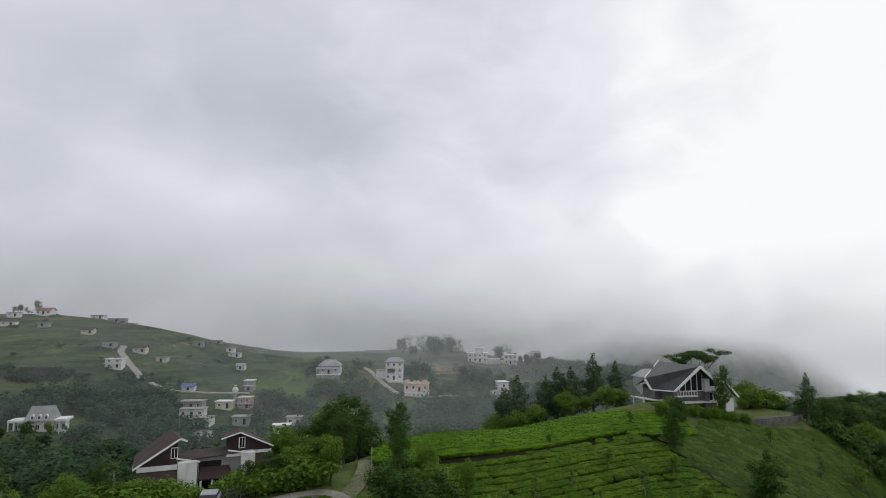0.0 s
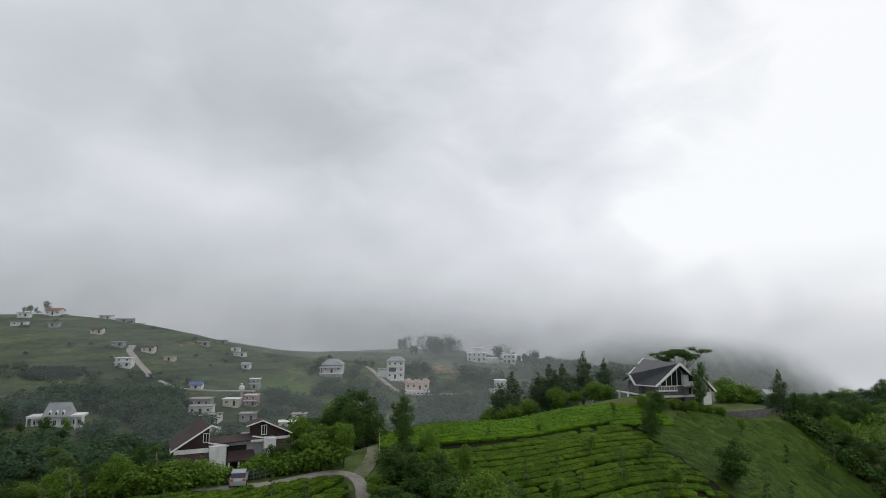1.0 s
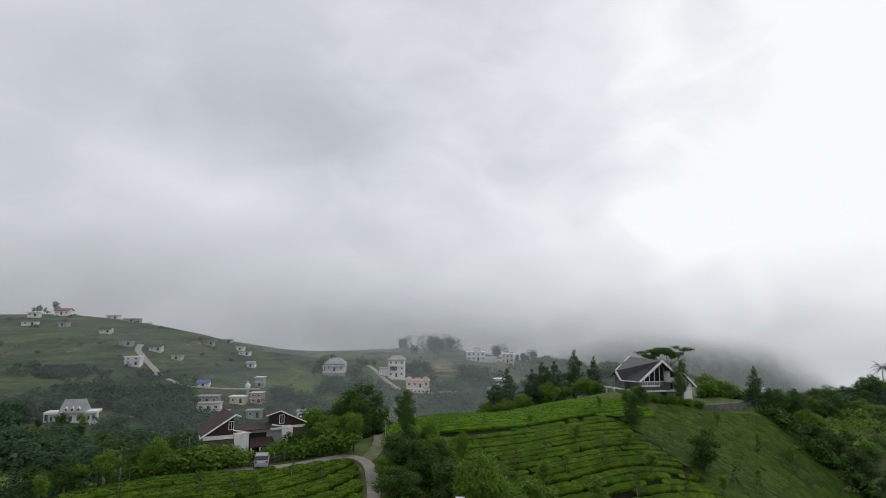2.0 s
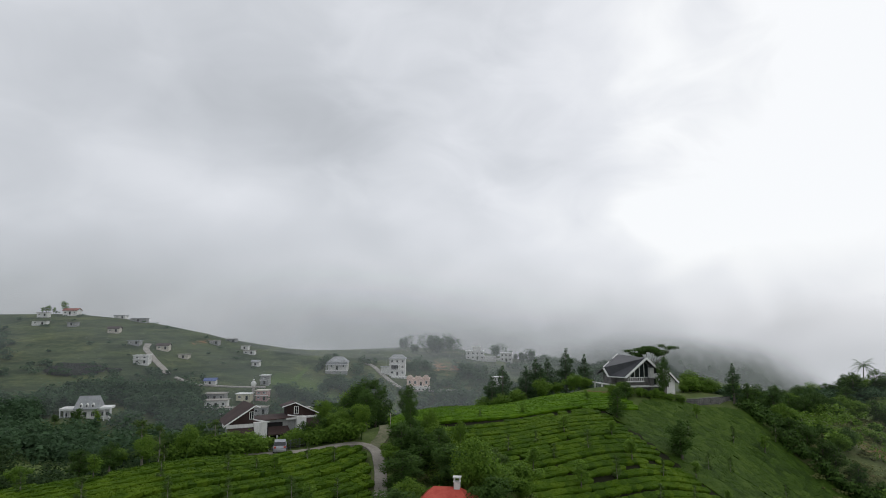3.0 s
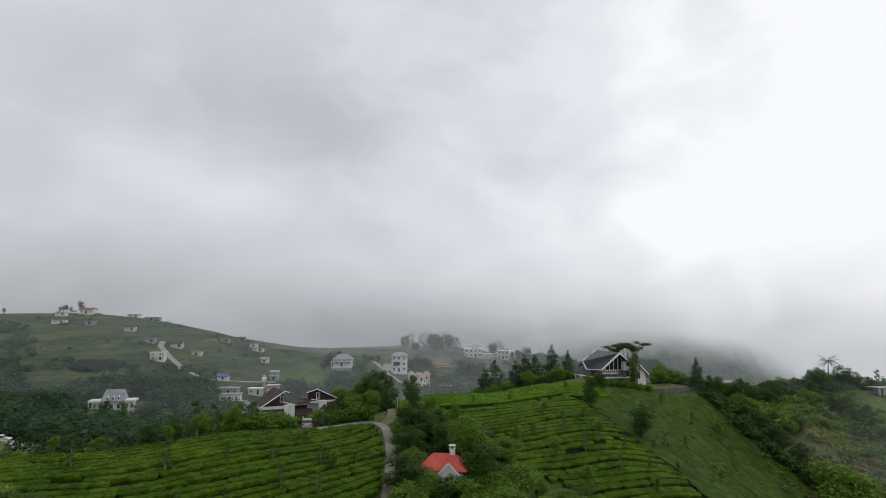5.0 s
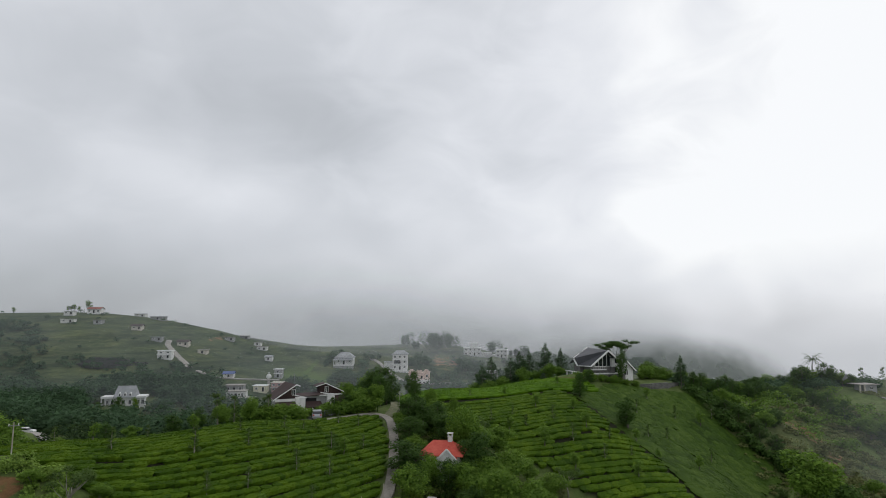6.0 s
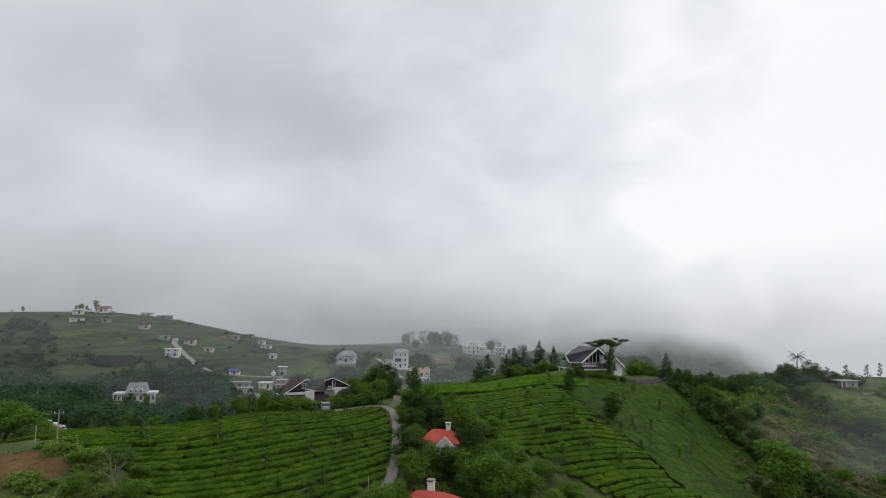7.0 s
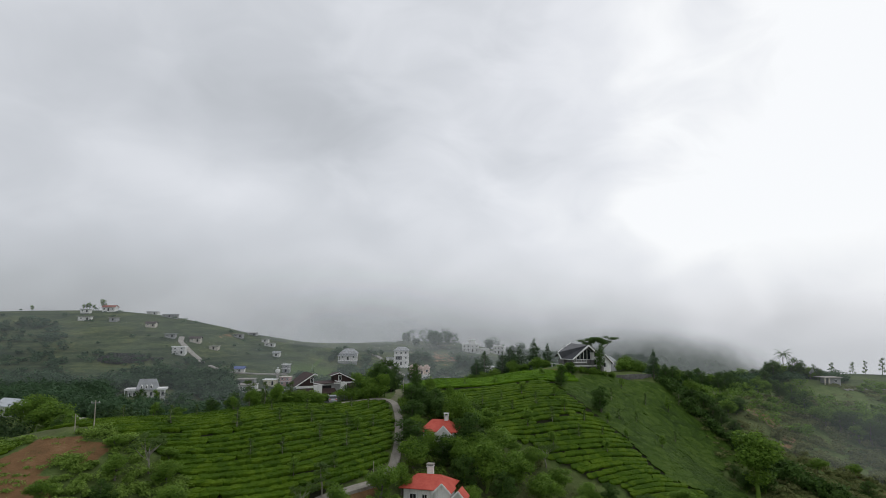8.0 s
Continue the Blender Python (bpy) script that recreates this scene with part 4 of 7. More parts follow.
# round the two red-roofed houses and the lane
for kind, x, y, h, w in [
    ("dark", -5.0, 52.0, 4.6, 1.7), ("dark", -5.0, 42.0, 5.0, 1.9), ("broad", -4.2, 35.4, 5.8, 1.1), ("broad", -4.0, 47.2, 4.0, 1.2), ("dark", -3.0, 56.5, 4.6, 1.5), ("broad", -3.4, 62.5, 3.4, 1.2),
    ("broad", 3.6, 48.6, 8.0, 0.75), ("dark", 5.4, 44.0, 6.6, 1.2), ("broad", 9.9, 53.5, 4.4, 1.2), ("broad", 6.9, 41.6, 5.2, 1.2), ("broad", 11.1, 45.0, 5.6, 1.2), ("broad", 8.3, 36.5, 6.6, 1.1),
    ("dark", 1.0, 53.0, 5.0, 1.4), ("broad", 6.0, 50.5, 4.8, 1.2), ("broad", 14.0, 48.5, 3.4, 1.3), ("broad", 17.4, 46.0, 4.0, 1.3), ("bare", 20.6, 49.0, 3.4, 1.3), ("broad", 13.4, 39.0, 5.6, 1.2),
    ("dark", 11.0, 33.0, 5.4, 1.2), ("broad", 22.1, 44.0, 3.4, 1.4), ("broad", 18.0, 37.0, 4.8, 1.3), ("broad", 27.0, 42.0, 3.4, 1.4), ("dark", 31.0, 43.0, 3.0, 1.4), ("bare", 6.5, 56.5, 3.8, 1.2),
    ("dark", 2.4, 56.8, 3.6, 1.4), ("dark", -6.4, 84.0, 5.4, 0.95), ("dark", -5.2, 70.5, 4.4, 0.8), ("broad", -2.4, 67.0, 3.0, 1.2), ("broad", -8.2, 24.5, 5.6, 1.1), ("broad", -5.6, 29.5, 4.6, 1.1), ("broad", -14.2, 19.2, 3.8, 1.2),
    ("slim", -16.6, 21.6, 4.2, 2.0), ("bare", -18.4, 17.0, 3.6, 1.2), ("broad", -22.0, 12.0, 3.2, 1.4), ("broad", -1.4, 40.0, 4.4, 1.1), ("dark", 1.2, 39.6, 4.6, 1.2), ("broad", 3.6, 38.6, 5.2, 1.2), ("dark", -3.0, 38.6, 4.2, 1.2), ("dark", 4.6, 34.5, 5.0, 1.1), ("broad", 5.4, 30.0, 4.2, 1.2),
    ("broad", 66.6, 60.5, 11.0, 1.1), ("dark", 65.6, 63.4, 3.4, 1.5), ("dark", 70.0, 64.0, 4.0, 1.4), ("dark", 36.5, 39.0, 3.4, 1.5), ("broad", 44.0, 42.0, 3.2, 1.5), ("dark", 50.0, 44.0, 3.6, 1.4), ("broad", 24.0, 34.0, 4.4, 1.4),
]:
    plant(kind, x, y, h * (1.22 if x > -3 and y > 33 else 1.05), w, leaf=(M_LEAF_LIGHT if kind == "broad" else M_LEAF if kind == "dark" else None) if x > -3 else None, group="trees about the red-roofed houses")
# round the brown house
for kind, x, y, h, w in [
    ("dark", -14.3, 85.0, 9.6, 1.0), ("dark", -12.2, 84.0, 8.4, 0.9), ("broad", -16.4, 86.0, 9.0, 0.8), ("dark", -17.4, 82.0, 6.6, 1.1), ("broad", -19.6, 72.0, 5.6, 1.1), ("dark", -13.2, 80.0, 6.4, 1.0), ("dark", -18.4, 108.0, 17.0, 0.75), ("dark", -21.6, 106.0, 14.5, 0.8), ("broad", -15.4, 105.0, 12.5, 0.8), ("dark", -24.0, 102.0, 12.5, 0.9), ("broad", -13.0, 98.0, 9.0, 1.0), ("dark", -18.2, 98.0, 9.0, 1.1), ("broad", -21.5, 84.0, 7.0, 1.0),
    ("dark", -12.6, 74.0, 5.6, 1.0), ("broad", -16.4, 72.5, 4.0, 1.1), ("broad", -13.0, 66.5, 4.6, 0.8), ("dark", -16.8, 68.8, 3.6, 1.2),
    ("broad", -27.4, 58.2, 2.6, 1.2), ("broad", -31.0, 57.2, 3.0, 1.2), ("dark", -34.4, 56.6, 3.0, 1.3), ("slim", -30.5, 56.2, 4.6, 1.7),
    ("broad", -37.5, 53.0, 3.6, 1.2), ("dark", -37.0, 60.0, 4.2, 1.2), ("broad", -41.0, 51.5, 3.0, 1.3), ("dark", -44.0, 49.5, 3.4, 1.4), ("dark", -34.5, 61.5, 5.4, 0.6),
    ("slim", -37.0, 50.5, 5.2, 1.8), ("broad", -49.0, 46.0, 2.8, 1.3), ("dark", -53.0, 46.0, 4.2, 1.1), ("broad", -56.5, 40.0, 2.6, 1.3), ("broad", -60.5, 36.0, 2.6, 1.3), ("dark", -65.0, 36.0, 3.4, 1.2),
]:
    plant(kind, x, y, h, w, leaf=M_LEAF_DARK if kind == "broad" and y > 50 else None, group="trees about the brown house")
for x, y, h in [(-22.0, 61.6, 1.7), (-21.0, 62.2, 2.0), (-19.8, 62.6, 2.3), (-18.6, 62.9, 2.5), (-17.4, 63.2, 2.6), (-16.2, 63.6, 2.6), (-15.0, 64.0, 2.7), (-13.8, 64.5, 2.7), (-24.9, 58.9, 2.0), (-26.2, 58.2, 2.4), (-27.6, 57.4, 2.8), (-29.0, 56.8, 2.6), (-30.6, 56.0, 2.8), (-32.2, 55.4, 2.6), (-34.8, 54.4, 2.4)]:
    plant("shrub", x, y, h, 1.25, group="hedge before the brown house")
for kind, x, y, h, w in [("dark", -18.2, 63.8, 3.6, 1.3), ("broad", -16.6, 64.6, 3.8, 1.2), ("broad", -14.6, 65.4, 3.8, 1.2), ("dark", -13.0, 66.4, 4.2, 1.2), ("broad", -12.0, 64.6, 5.0, 0.7), ("dark", -20.4, 63.4, 3.0, 1.2),
                         ("broad", -28.4, 58.4, 3.2, 1.2), ("dark", -31.4, 57.4, 3.4, 1.2), ("broad", -33.4, 56.2, 3.4, 1.3), ("dark", -36.0, 55.4, 3.8, 1.2), ("broad", -31.8, 51.4, 4.4, 0.9), ("broad", -35.5, 48.5, 3.6, 1.1), ("dark", -38.5, 46.0, 3.4, 1.2), ("dark", -21.0, 76.0, 5.0, 1.1), ("dark", -18.6, 75.0, 5.2, 1.1)]:
    plant(kind, x, y, h, w, leaf=M_LEAF_DARK if kind == "broad" else None, group="hedge before the brown house")
for kind, x, y, h, w in [("dark", -5.8, 59.4, 5.2, 1.4), ("dark", -3.2, 58.2, 5.6, 1.3), ("dark", -0.6, 60.0, 5.0, 1.3), ("broad", -1.4, 63.0, 4.4, 1.2), ("dark", -4.6, 63.4, 4.4, 1.3), ("broad", -1.8, 65.0, 5.6, 0.5), ("broad", 2.4, 63.6, 5.0, 0.5), ("broad", -7.2, 57.0, 3.2, 1.3)]:
    plant(kind, x, y, h, w, group="bushes beside the lane")
for kind, x, y, h, w, leaf in [("dark", -123.4, 179.5, 5.2, 1.3, None), ("dark", -130.0, 178.0, 2.8, 1.4, None), ("pole_tree", -117.6, 181.0, 5.4, 1.2, M_LEAF_YELLOW)]:
    plant(kind, x, y, h, w, leaf, label="garden tree standing before the white mansion", group="mansion garden")
# among the tea
for x, y, h in [(-42.1, 28.1, 3.2), (-40.7, 34.6, 2.2), (-32.5, 30.6, 4.0), (-26.9, 35.6, 2.8), (-24.5, 45.1, 2.4), (-22.1, 38.6, 2.6), (-22.0, 47.6, 1.8), (-20.3, 49.1, 2.0), (-16.5, 42.6, 3.0), (-17.6, 54.6, 2.4),
                (-14.5, 42.1, 2.8), (-14.2, 55.1, 2.2), (-12.2, 46.6, 2.4), (-32.4, 45.1, 4.4), (-36.0, 38.5, 2.6), (-28.0, 24.0, 3.0), (-46.5, 31.5, 2.6), (-19.5, 33.5, 3.2), (-24.0, 27.0, 2.8), (-29.5, 39.5, 2.4), (-15.2, 35.0, 3.2), (-50.5, 29.5, 2.4), (-21.0, 22.5, 3.0),
                (-16.0, 27.5, 3.0), (-34.5, 51.0, 2.6)]:
    plant(tree_rng.choice(("slim", "slim", "pole_tree")), x, y, h, 1.25, group="shade trees in the tea")
for x, y, h in [(6.2, 62.6, 2.6), (6.0, 75.5, 1.6), (12.5, 60.5, 3.4), (16.0, 64.0, 2.4), (18.5, 58.0, 3.6), (21.5, 66.5, 3.0), (24.0, 60.5, 3.4), (27.5, 65.0, 3.2), (14.0, 68.0, 2.2), (29.0, 57.5, 3.0), (31.5, 63.5, 2.4), (19.0, 71.5, 2.8), (26.5, 71.5, 2.4), (9.5, 65.5, 2.6), (34.0, 55.0, 2.8), (23.0, 54.0, 3.0),
                (37.2, 66.1, 2.4), (34.5, 60.1, 2.2), (58.1, 86.1, 3.2), (47.1, 88.6, 2.6), (42.0, 80.0, 3.2), (46.0, 74.0, 2.4), (52.0, 85.0, 3.0), (49.0, 66.0, 2.6), (55.5, 75.5, 2.8), (41.0, 70.5, 2.6), (62.5, 90.5, 3.6), (40.0, 62.0, 2.0), (13.5, 79.0, 1.4), (26.0, 85.5, 2.0)]:
    plant(tree_rng.choice(("slim", "slim", "pole_tree")), x, y, h, 1.3, group="shade trees in the tea")
plant("dark", 37.0, 70.5, 6.2, 1.2, group="shade trees in the tea")
plant("dark", 29.8, 79.5, 5.2, 1.0, group="shade trees in the tea")
plant("dark", 34.2, 89.4, 3.0, 1.3)
plant("broad", 31.6, 89.0, 2.6, 1.2)
# behind and beside the slate-roofed house
for x, y, h, w in [(28.7, 117.0, 11.6, 0.8), (32.8, 116.0, 9.9, 0.7), (12.9, 108.0, 11.0, 1.0), (10.4, 106.0, 10.0, 1.0), (20.8, 112.0, 9.8, 0.95), (23.8, 114.0, 9.6, 0.9), (18.3, 110.0, 8.8, 1.0), (21.6, 110.0, 8.2, 1.0), (59.4, 99.5, 7.8, 0.75)]:
    plant("conifer", x, y, h * 1.02, w * 1.3, group="conifers on the knoll")
for kind, x, y, h, w in [("broad", 15.6, 104.0, 4.6, 1.1), ("broad", 8.6, 104.0, 7.0, 0.9), ("broad", 20.7, 103.0, 4.6, 1.2), ("broad", 27.5, 103.5, 4.4, 1.2), ("broad", 30.5, 106.0, 3.8, 1.3), ("broad", 24.0, 104.0, 3.2, 1.2), ("broad", 12.0, 102.0, 5.0, 1.2),
                         ("dark", 43.2, 94.0, 7.6, 0.55), ("shrub", 52.4, 104.5, 3.0, 1.2), ("shrub", 55.2, 106.5, 3.2, 1.2), ("shrub", 57.6, 107.5, 2.8, 1.3), ("broad", 54.6, 110.0, 5.0, 1.1), ("broad", 61.5, 103.5, 4.2, 1.1), ("dark", 63.5, 102.0, 5.0, 1.0), ("dark", 67.0, 106.0, 5.4, 1.2), ("dark", 74.0, 112.0, 5.6, 1.3), ("broad", 70.0, 101.0, 4.6, 1.2), ("dark", 80.0, 116.0, 5.4, 1.2),
                         ("dark", 93.0, 130.0, 6.6, 1.3), ("dark", 99.0, 134.0, 5.4, 1.4), ("dark", 104.0, 138.0, 4.8, 1.5), ("dark", 128.5, 166.0, 8.6, 1.3), ("dark", 141.0, 172.0, 8.6, 1.3), ("dark", 121.0, 158.0, 6.0, 1.4), ("broad", 113.0, 148.0, 5.2, 1.4), ("dark", 88.0, 124.0, 5.0, 1.4)]:
    plant(kind, x, y, h, w, leaf=M_LEAF_LIGHT if kind == "broad" and x < 31 else None, group="trees on the knoll")
# along the ridge and down the eastern slope
for kind, x, y, h, w in [
    ("dark", 64, 104, 3.2, 1.3), ("broad", 76, 125, 4.7, 1.3), ("dark", 82, 131, 4.2, 1.3), ("dark", 84, 129, 6.1, 1.3), ("broad", 89, 131, 4.8, 1.3), ("dark", 94, 137, 5.5, 1.3), ("dark", 116, 174, 6.4, 1.3), ("broad", 120, 174, 6.9, 1.3), ("dark", 125, 174, 5.9, 1.3), ("dark", 130, 174, 6.6, 1.3), ("broad", 132, 169, 7.7, 1.3), ("dark", 137, 168, 5.7, 1.3), ("dark", 140, 167, 6.3, 1.3), ("broad", 143, 166, 5.1, 1.3), ("dark", 146, 166, 4.9, 1.3),
    ("dark", 113.3, 135, 5.8, 1.3), ("dark", 116.5, 133, 5.4, 1.4), ("broad", 110, 137, 5.0, 1.4), ("dark", 113, 120.5, 6.4, 1.2), ("dark", 110.5, 122.5, 4.8, 1.4), ("broad", 113.7, 112, 6.4, 1.2), ("dark", 116.6, 109.5, 6.0, 1.4), ("dark", 119.5, 108, 6.6, 1.4), ("dark", 121, 103.5, 6.8, 1.4), ("dark", 124, 101, 7.0, 1.4), ("dark", 125, 96, 6.0, 1.4), ("broad", 118, 104, 4.6, 1.4), ("dark", 127, 107, 7.0, 1.3), ("dark", 131, 103, 6.6, 1.4), ("broad", 122, 116, 5.0, 1.5),
    ("dark", 68, 95.5, 3.8, 1.4), ("dark", 70.4, 94, 4.4, 1.3), ("dark", 71.7, 91.5, 4.4, 1.4), ("dark", 73.2, 90.2, 4.6, 1.3), ("dark", 75.7, 88, 4.0, 1.4), ("dark", 77.6, 84.5, 3.6, 1.4), ("dark", 66.6, 70.6, 3.0, 1.4), ("dark", 66.8, 66, 3.4, 1.4), ("dark", 82, 100, 4.4, 1.4), ("broad", 78, 96, 4.6, 1.3), ("dark", 85, 104, 4.0, 1.4), ("broad", 90, 78, 3.6, 1.5), ("dark", 96, 70, 4.4, 1.4), ("broad", 101, 82, 3.4, 1.5),
]:
    plant(kind, x, y, h, w, group="trees of the eastern slope")
plant("umbrella", 47.3, 114.0, 10.9, 0.76)
for x, y, h in [(35.4, 90.8, 1.6), (40.6, 91.6, 1.9), (42.2, 92.2, 1.6)]:
    plant("shrub", x, y, h, 1.0, M_LEAF_YELLOW, label="yellow-leaved garden shrub below the slate-roofed house", group="garden shrubs")
plant("shrub", 55.5, 104.0, 1.8, 1.3, M_LEAF_YELLOW, label="yellow-leaved garden shrub beside a lawn", group="garden shrubs")
for x, y, h in [(34.2, 92.4, 1.6), (37.6, 91.2, 1.5), (39.2, 91.4, 1.3), (46.0, 93.6, 1.4), (32.6, 91.0, 1.3), (43.8, 92.6, 1.4), (50.5, 103.0, 1.5)]:
    plant("shrub", x, y, h, 1.1, group="garden shrubs")
# west corner, by the bare earth
for kind, x, y, h, w in [("broad", -86.0, 66.0, 8.4, 1.5), ("broad", -92.5, 70.0, 8.6, 1.5), ("broad", -80.0, 63.0, 7.0, 1.4), ("broad", -75.0, 58.0, 5.0, 1.3), ("dark", -80.0, 60.0, 4.6, 1.0), ("bare", -38.6, 14.5, 5.0, 1.2), ("broad", -41.3, 11.5, 3.4, 1.3), ("broad", -35.4, 13.0, 3.6, 1.3),
                         ("broad", -33.0, 9.0, 3.4, 1.4), ("broad", -46.0, 4.0, 3.4, 1.3), ("dark", -40.0, 6.0, 3.6, 1.2), ("broad", -44.5, 17.0, 2.4, 1.4), ("broad", -37.5, 17.8, 2.2, 1.4), ("broad", -29.0, 6.0, 3.0, 1.4), ("dark", -52.0, 2.0, 3.0, 1.2), ("dark", -69.0, 40.0, 3.6, 1.0), ("slim", -66.0, 38.0, 4.6, 1.6), ("broad", -26.0, 9.5, 2.6, 1.3)]:
    plant(kind, x, y, h, w, leaf=M_LEAF_LIGHT if (kind == "broad" and x < -79) else None, group="trees by the bare earth")
for x, y, h in [(-248, 341, 3.8), (-246, 342, 4.4), (-244, 341, 4.8), (-241.4, 342, 3.6), (-235.4, 343, 7.0), (-276, 330, 4.0)]:
    plant("pole_tree", x, y, h, 1.35, M_LEAF_DARK, label="small dark-headed tree on the hilltop skyline", group="hilltop trees")
for x, y, h in [(186, 205, 6.0), (194, 208, 6.5), (206, 214, 7.5), (210, 214, 6.5), (163, 196, 6.0), (172, 198, 6.4)]:
    plant("slim", x, y, h, 1.2, M_LEAF_DARK, label="thin dark lopped tree on the ridge", group="ridge trees")


# ---------------------------------------------------------------- building kit
M_WHITE = worn("white_render", (0.62, 0.62, 0.60), (0.78, 0.78, 0.76), 0.5, 5.0, streak=0.35)
M_WHITE_TRIM = worn("white_paint", (0.72, 0.72, 0.71), (0.82, 0.82, 0.81), 1.5, 9.0, rough=0.6)
M_CREAM = worn("cream_render", (0.50, 0.46, 0.39), (0.62, 0.58, 0.50), 0.5, 5.0, streak=0.35)
M_PINK = worn("pink_render", (0.42, 0.26, 0.25), (0.52, 0.36, 0.34), 0.5, 5.0, streak=0.3)
M_PEACH = worn("peach_render", (0.62, 0.46, 0.38), (0.74, 0.60, 0.52), 0.5, 5.0, streak=0.3)
M_YELLOW = worn("yellow_render", (0.58, 0.55, 0.40), (0.70, 0.66, 0.52), 0.5, 5.0, streak=0.3)
M_GREYWALL = worn("grey_render", (0.26, 0.265, 0.26), (0.38, 0.385, 0.38), 0.5, 5.0, streak=0.4)
M_BROWN = worn("brown_cladding", (0.034, 0.021, 0.019), (0.052, 0.033, 0.030), 0.6, 8.0, rough=0.8)
M_BROWN_ROOF = worn("brown_roof", (0.042, 0.028, 0.026), (0.072, 0.048, 0.044), 0.5, 6.0, rough=0.75)
M_TILE_ROOF = worn("old_tile_roof", (0.22, 0.085, 0.070), (0.32, 0.130, 0.100), 0.5, 4.0, rough=0.8)
M_RED_ROOF = worn("red_roof", (0.42, 0.065, 0.045), (0.55, 0.115, 0.080), 0.5, 4.0, rough=0.6)
M_SLATE = worn("slate_roof", (0.048, 0.050, 0.056), (0.085, 0.087, 0.095), 0.4, 5.0, rough=0.6)
M_GREY_ROOF = worn("grey_sheet_roof", (0.22, 0.23, 0.235), (0.33, 0.345, 0.35), 0.3, 4.0, rough=0.55)
M_PALE_ROOF = worn("pale_sheet_roof", (0.40, 0.43, 0.46), (0.52, 0.55, 0.58), 0.3, 4.0, rough=0.5)
M_BLUE_ROOF = worn("blue_sheet_roof", (0.06, 0.09, 0.22), (0.10, 0.14, 0.30), 0.4, 4.0, rough=0.55)
M_STONE = worn("grey_stone", (0.10, 0.10, 0.095), (0.20, 0.195, 0.185), 1.2, 6.0, relief=0.7)
# near-black for doors, and for sheets painted as shade inside openings
M_DARK = worn("door_and_shade_dark", (0.012, 0.012, 0.013), (0.022, 0.022, 0.023), 1.0, 6.0)
M_TANK = worn("black_tank", (0.012, 0.012, 0.013), (0.022, 0.022, 0.024), 1.0, 6.0, rough=0.5)
M_METAL = worn("grey_metal", (0.17, 0.18, 0.18), (0.26, 0.27, 0.27), 1.0, 8.0, rough=0.45)
M_TIMBER = worn("pole_timber", (0.30, 0.27, 0.22), (0.42, 0.39, 0.33), 1.0, 8.0)


def glass_mat():
    m, nt, b = base_mat("window_glass", 0.08, 0.6)
    b.inputs["Base Color"].default_value = (0.018, 0.022, 0.026, 1)
    return m


M_GLASS = glass_mat()


def box(bm, x0, y0, z0, x1, y1, z1, bev=0.0):
    v = [bm.verts.new((x, y, z)) for x in (x0, x1) for y in (y0, y1) for z in (z0, z1)]
    for f in ((0, 1, 3, 2), (4, 6, 7, 5), (0, 4, 5, 1), (2, 3, 7, 6), (0, 2, 6, 4), (1, 5, 7, 3)):
        bm.faces.new([v[i] for i in f])


def slab(bm, pts, thick):
    """A flat sheet through the points, thickened downward."""
    top = [bm.verts.new(p) for p in pts]
    low = [bm.verts.new((p[0], p[1], p[2] - thick)) for p in pts]
    bm.faces.new(top)
    bm.faces.new(low[::-1])
    n = len(pts)
    for i in range(n):
        bm.faces.new((top[i], low[i], low[(i + 1) % n], top[(i + 1) % n]))


def prism(bm, profile, y0, y1):
    """A profile in x and z, run from y0 to y1."""
    a = [bm.verts.new((x, y0, z)) for x, z in profile]
    b = [bm.verts.new((x, y1, z)) for x, z in profile]
    bm.faces.new(a)
    bm.faces.new(b[::-1])
    n = len(profile)
    for i in range(n):
        bm.faces.new((a[i], b[i], b[(i + 1) % n], a[(i + 1) % n]))


def beam(bm, p, q, w, h):
    """A bar of section w by h from p to q."""
    p, q = Vector(p), Vector(q)
    t = (q - p).normalized()
    u = t.cross(Vector((0, 0, 1)))
    u = u.normalized() if u.length > 0.01 else Vector((1, 0, 0))
    n = u.cross(t)
    v = [bm.verts.new(e + u * a * w / 2 + n * b * h / 2) for e in (p, q) for a, b in ((-1, -1), (1, -1), (1, 1), (-1, 1))]
    for f in ((0, 1, 2, 3), (7, 6, 5, 4), (0, 4, 5, 1), (1, 5, 6, 2), (2, 6, 7, 3), (3, 7, 4, 0)):
        bm.faces.new([v[i] for i in f])


def P(name, material, parent, make, label=""):
    bm = bmesh.new()
    make(bm)
    return part(name, bm, material, parent, label)


def thing(name, x, y, z, turn, label, category, group=""):
    ob = new(name)
    ob.matrix_basis = pose(x, y, z, 0, 0, turn)
    return tagged(ob, label, category, group)


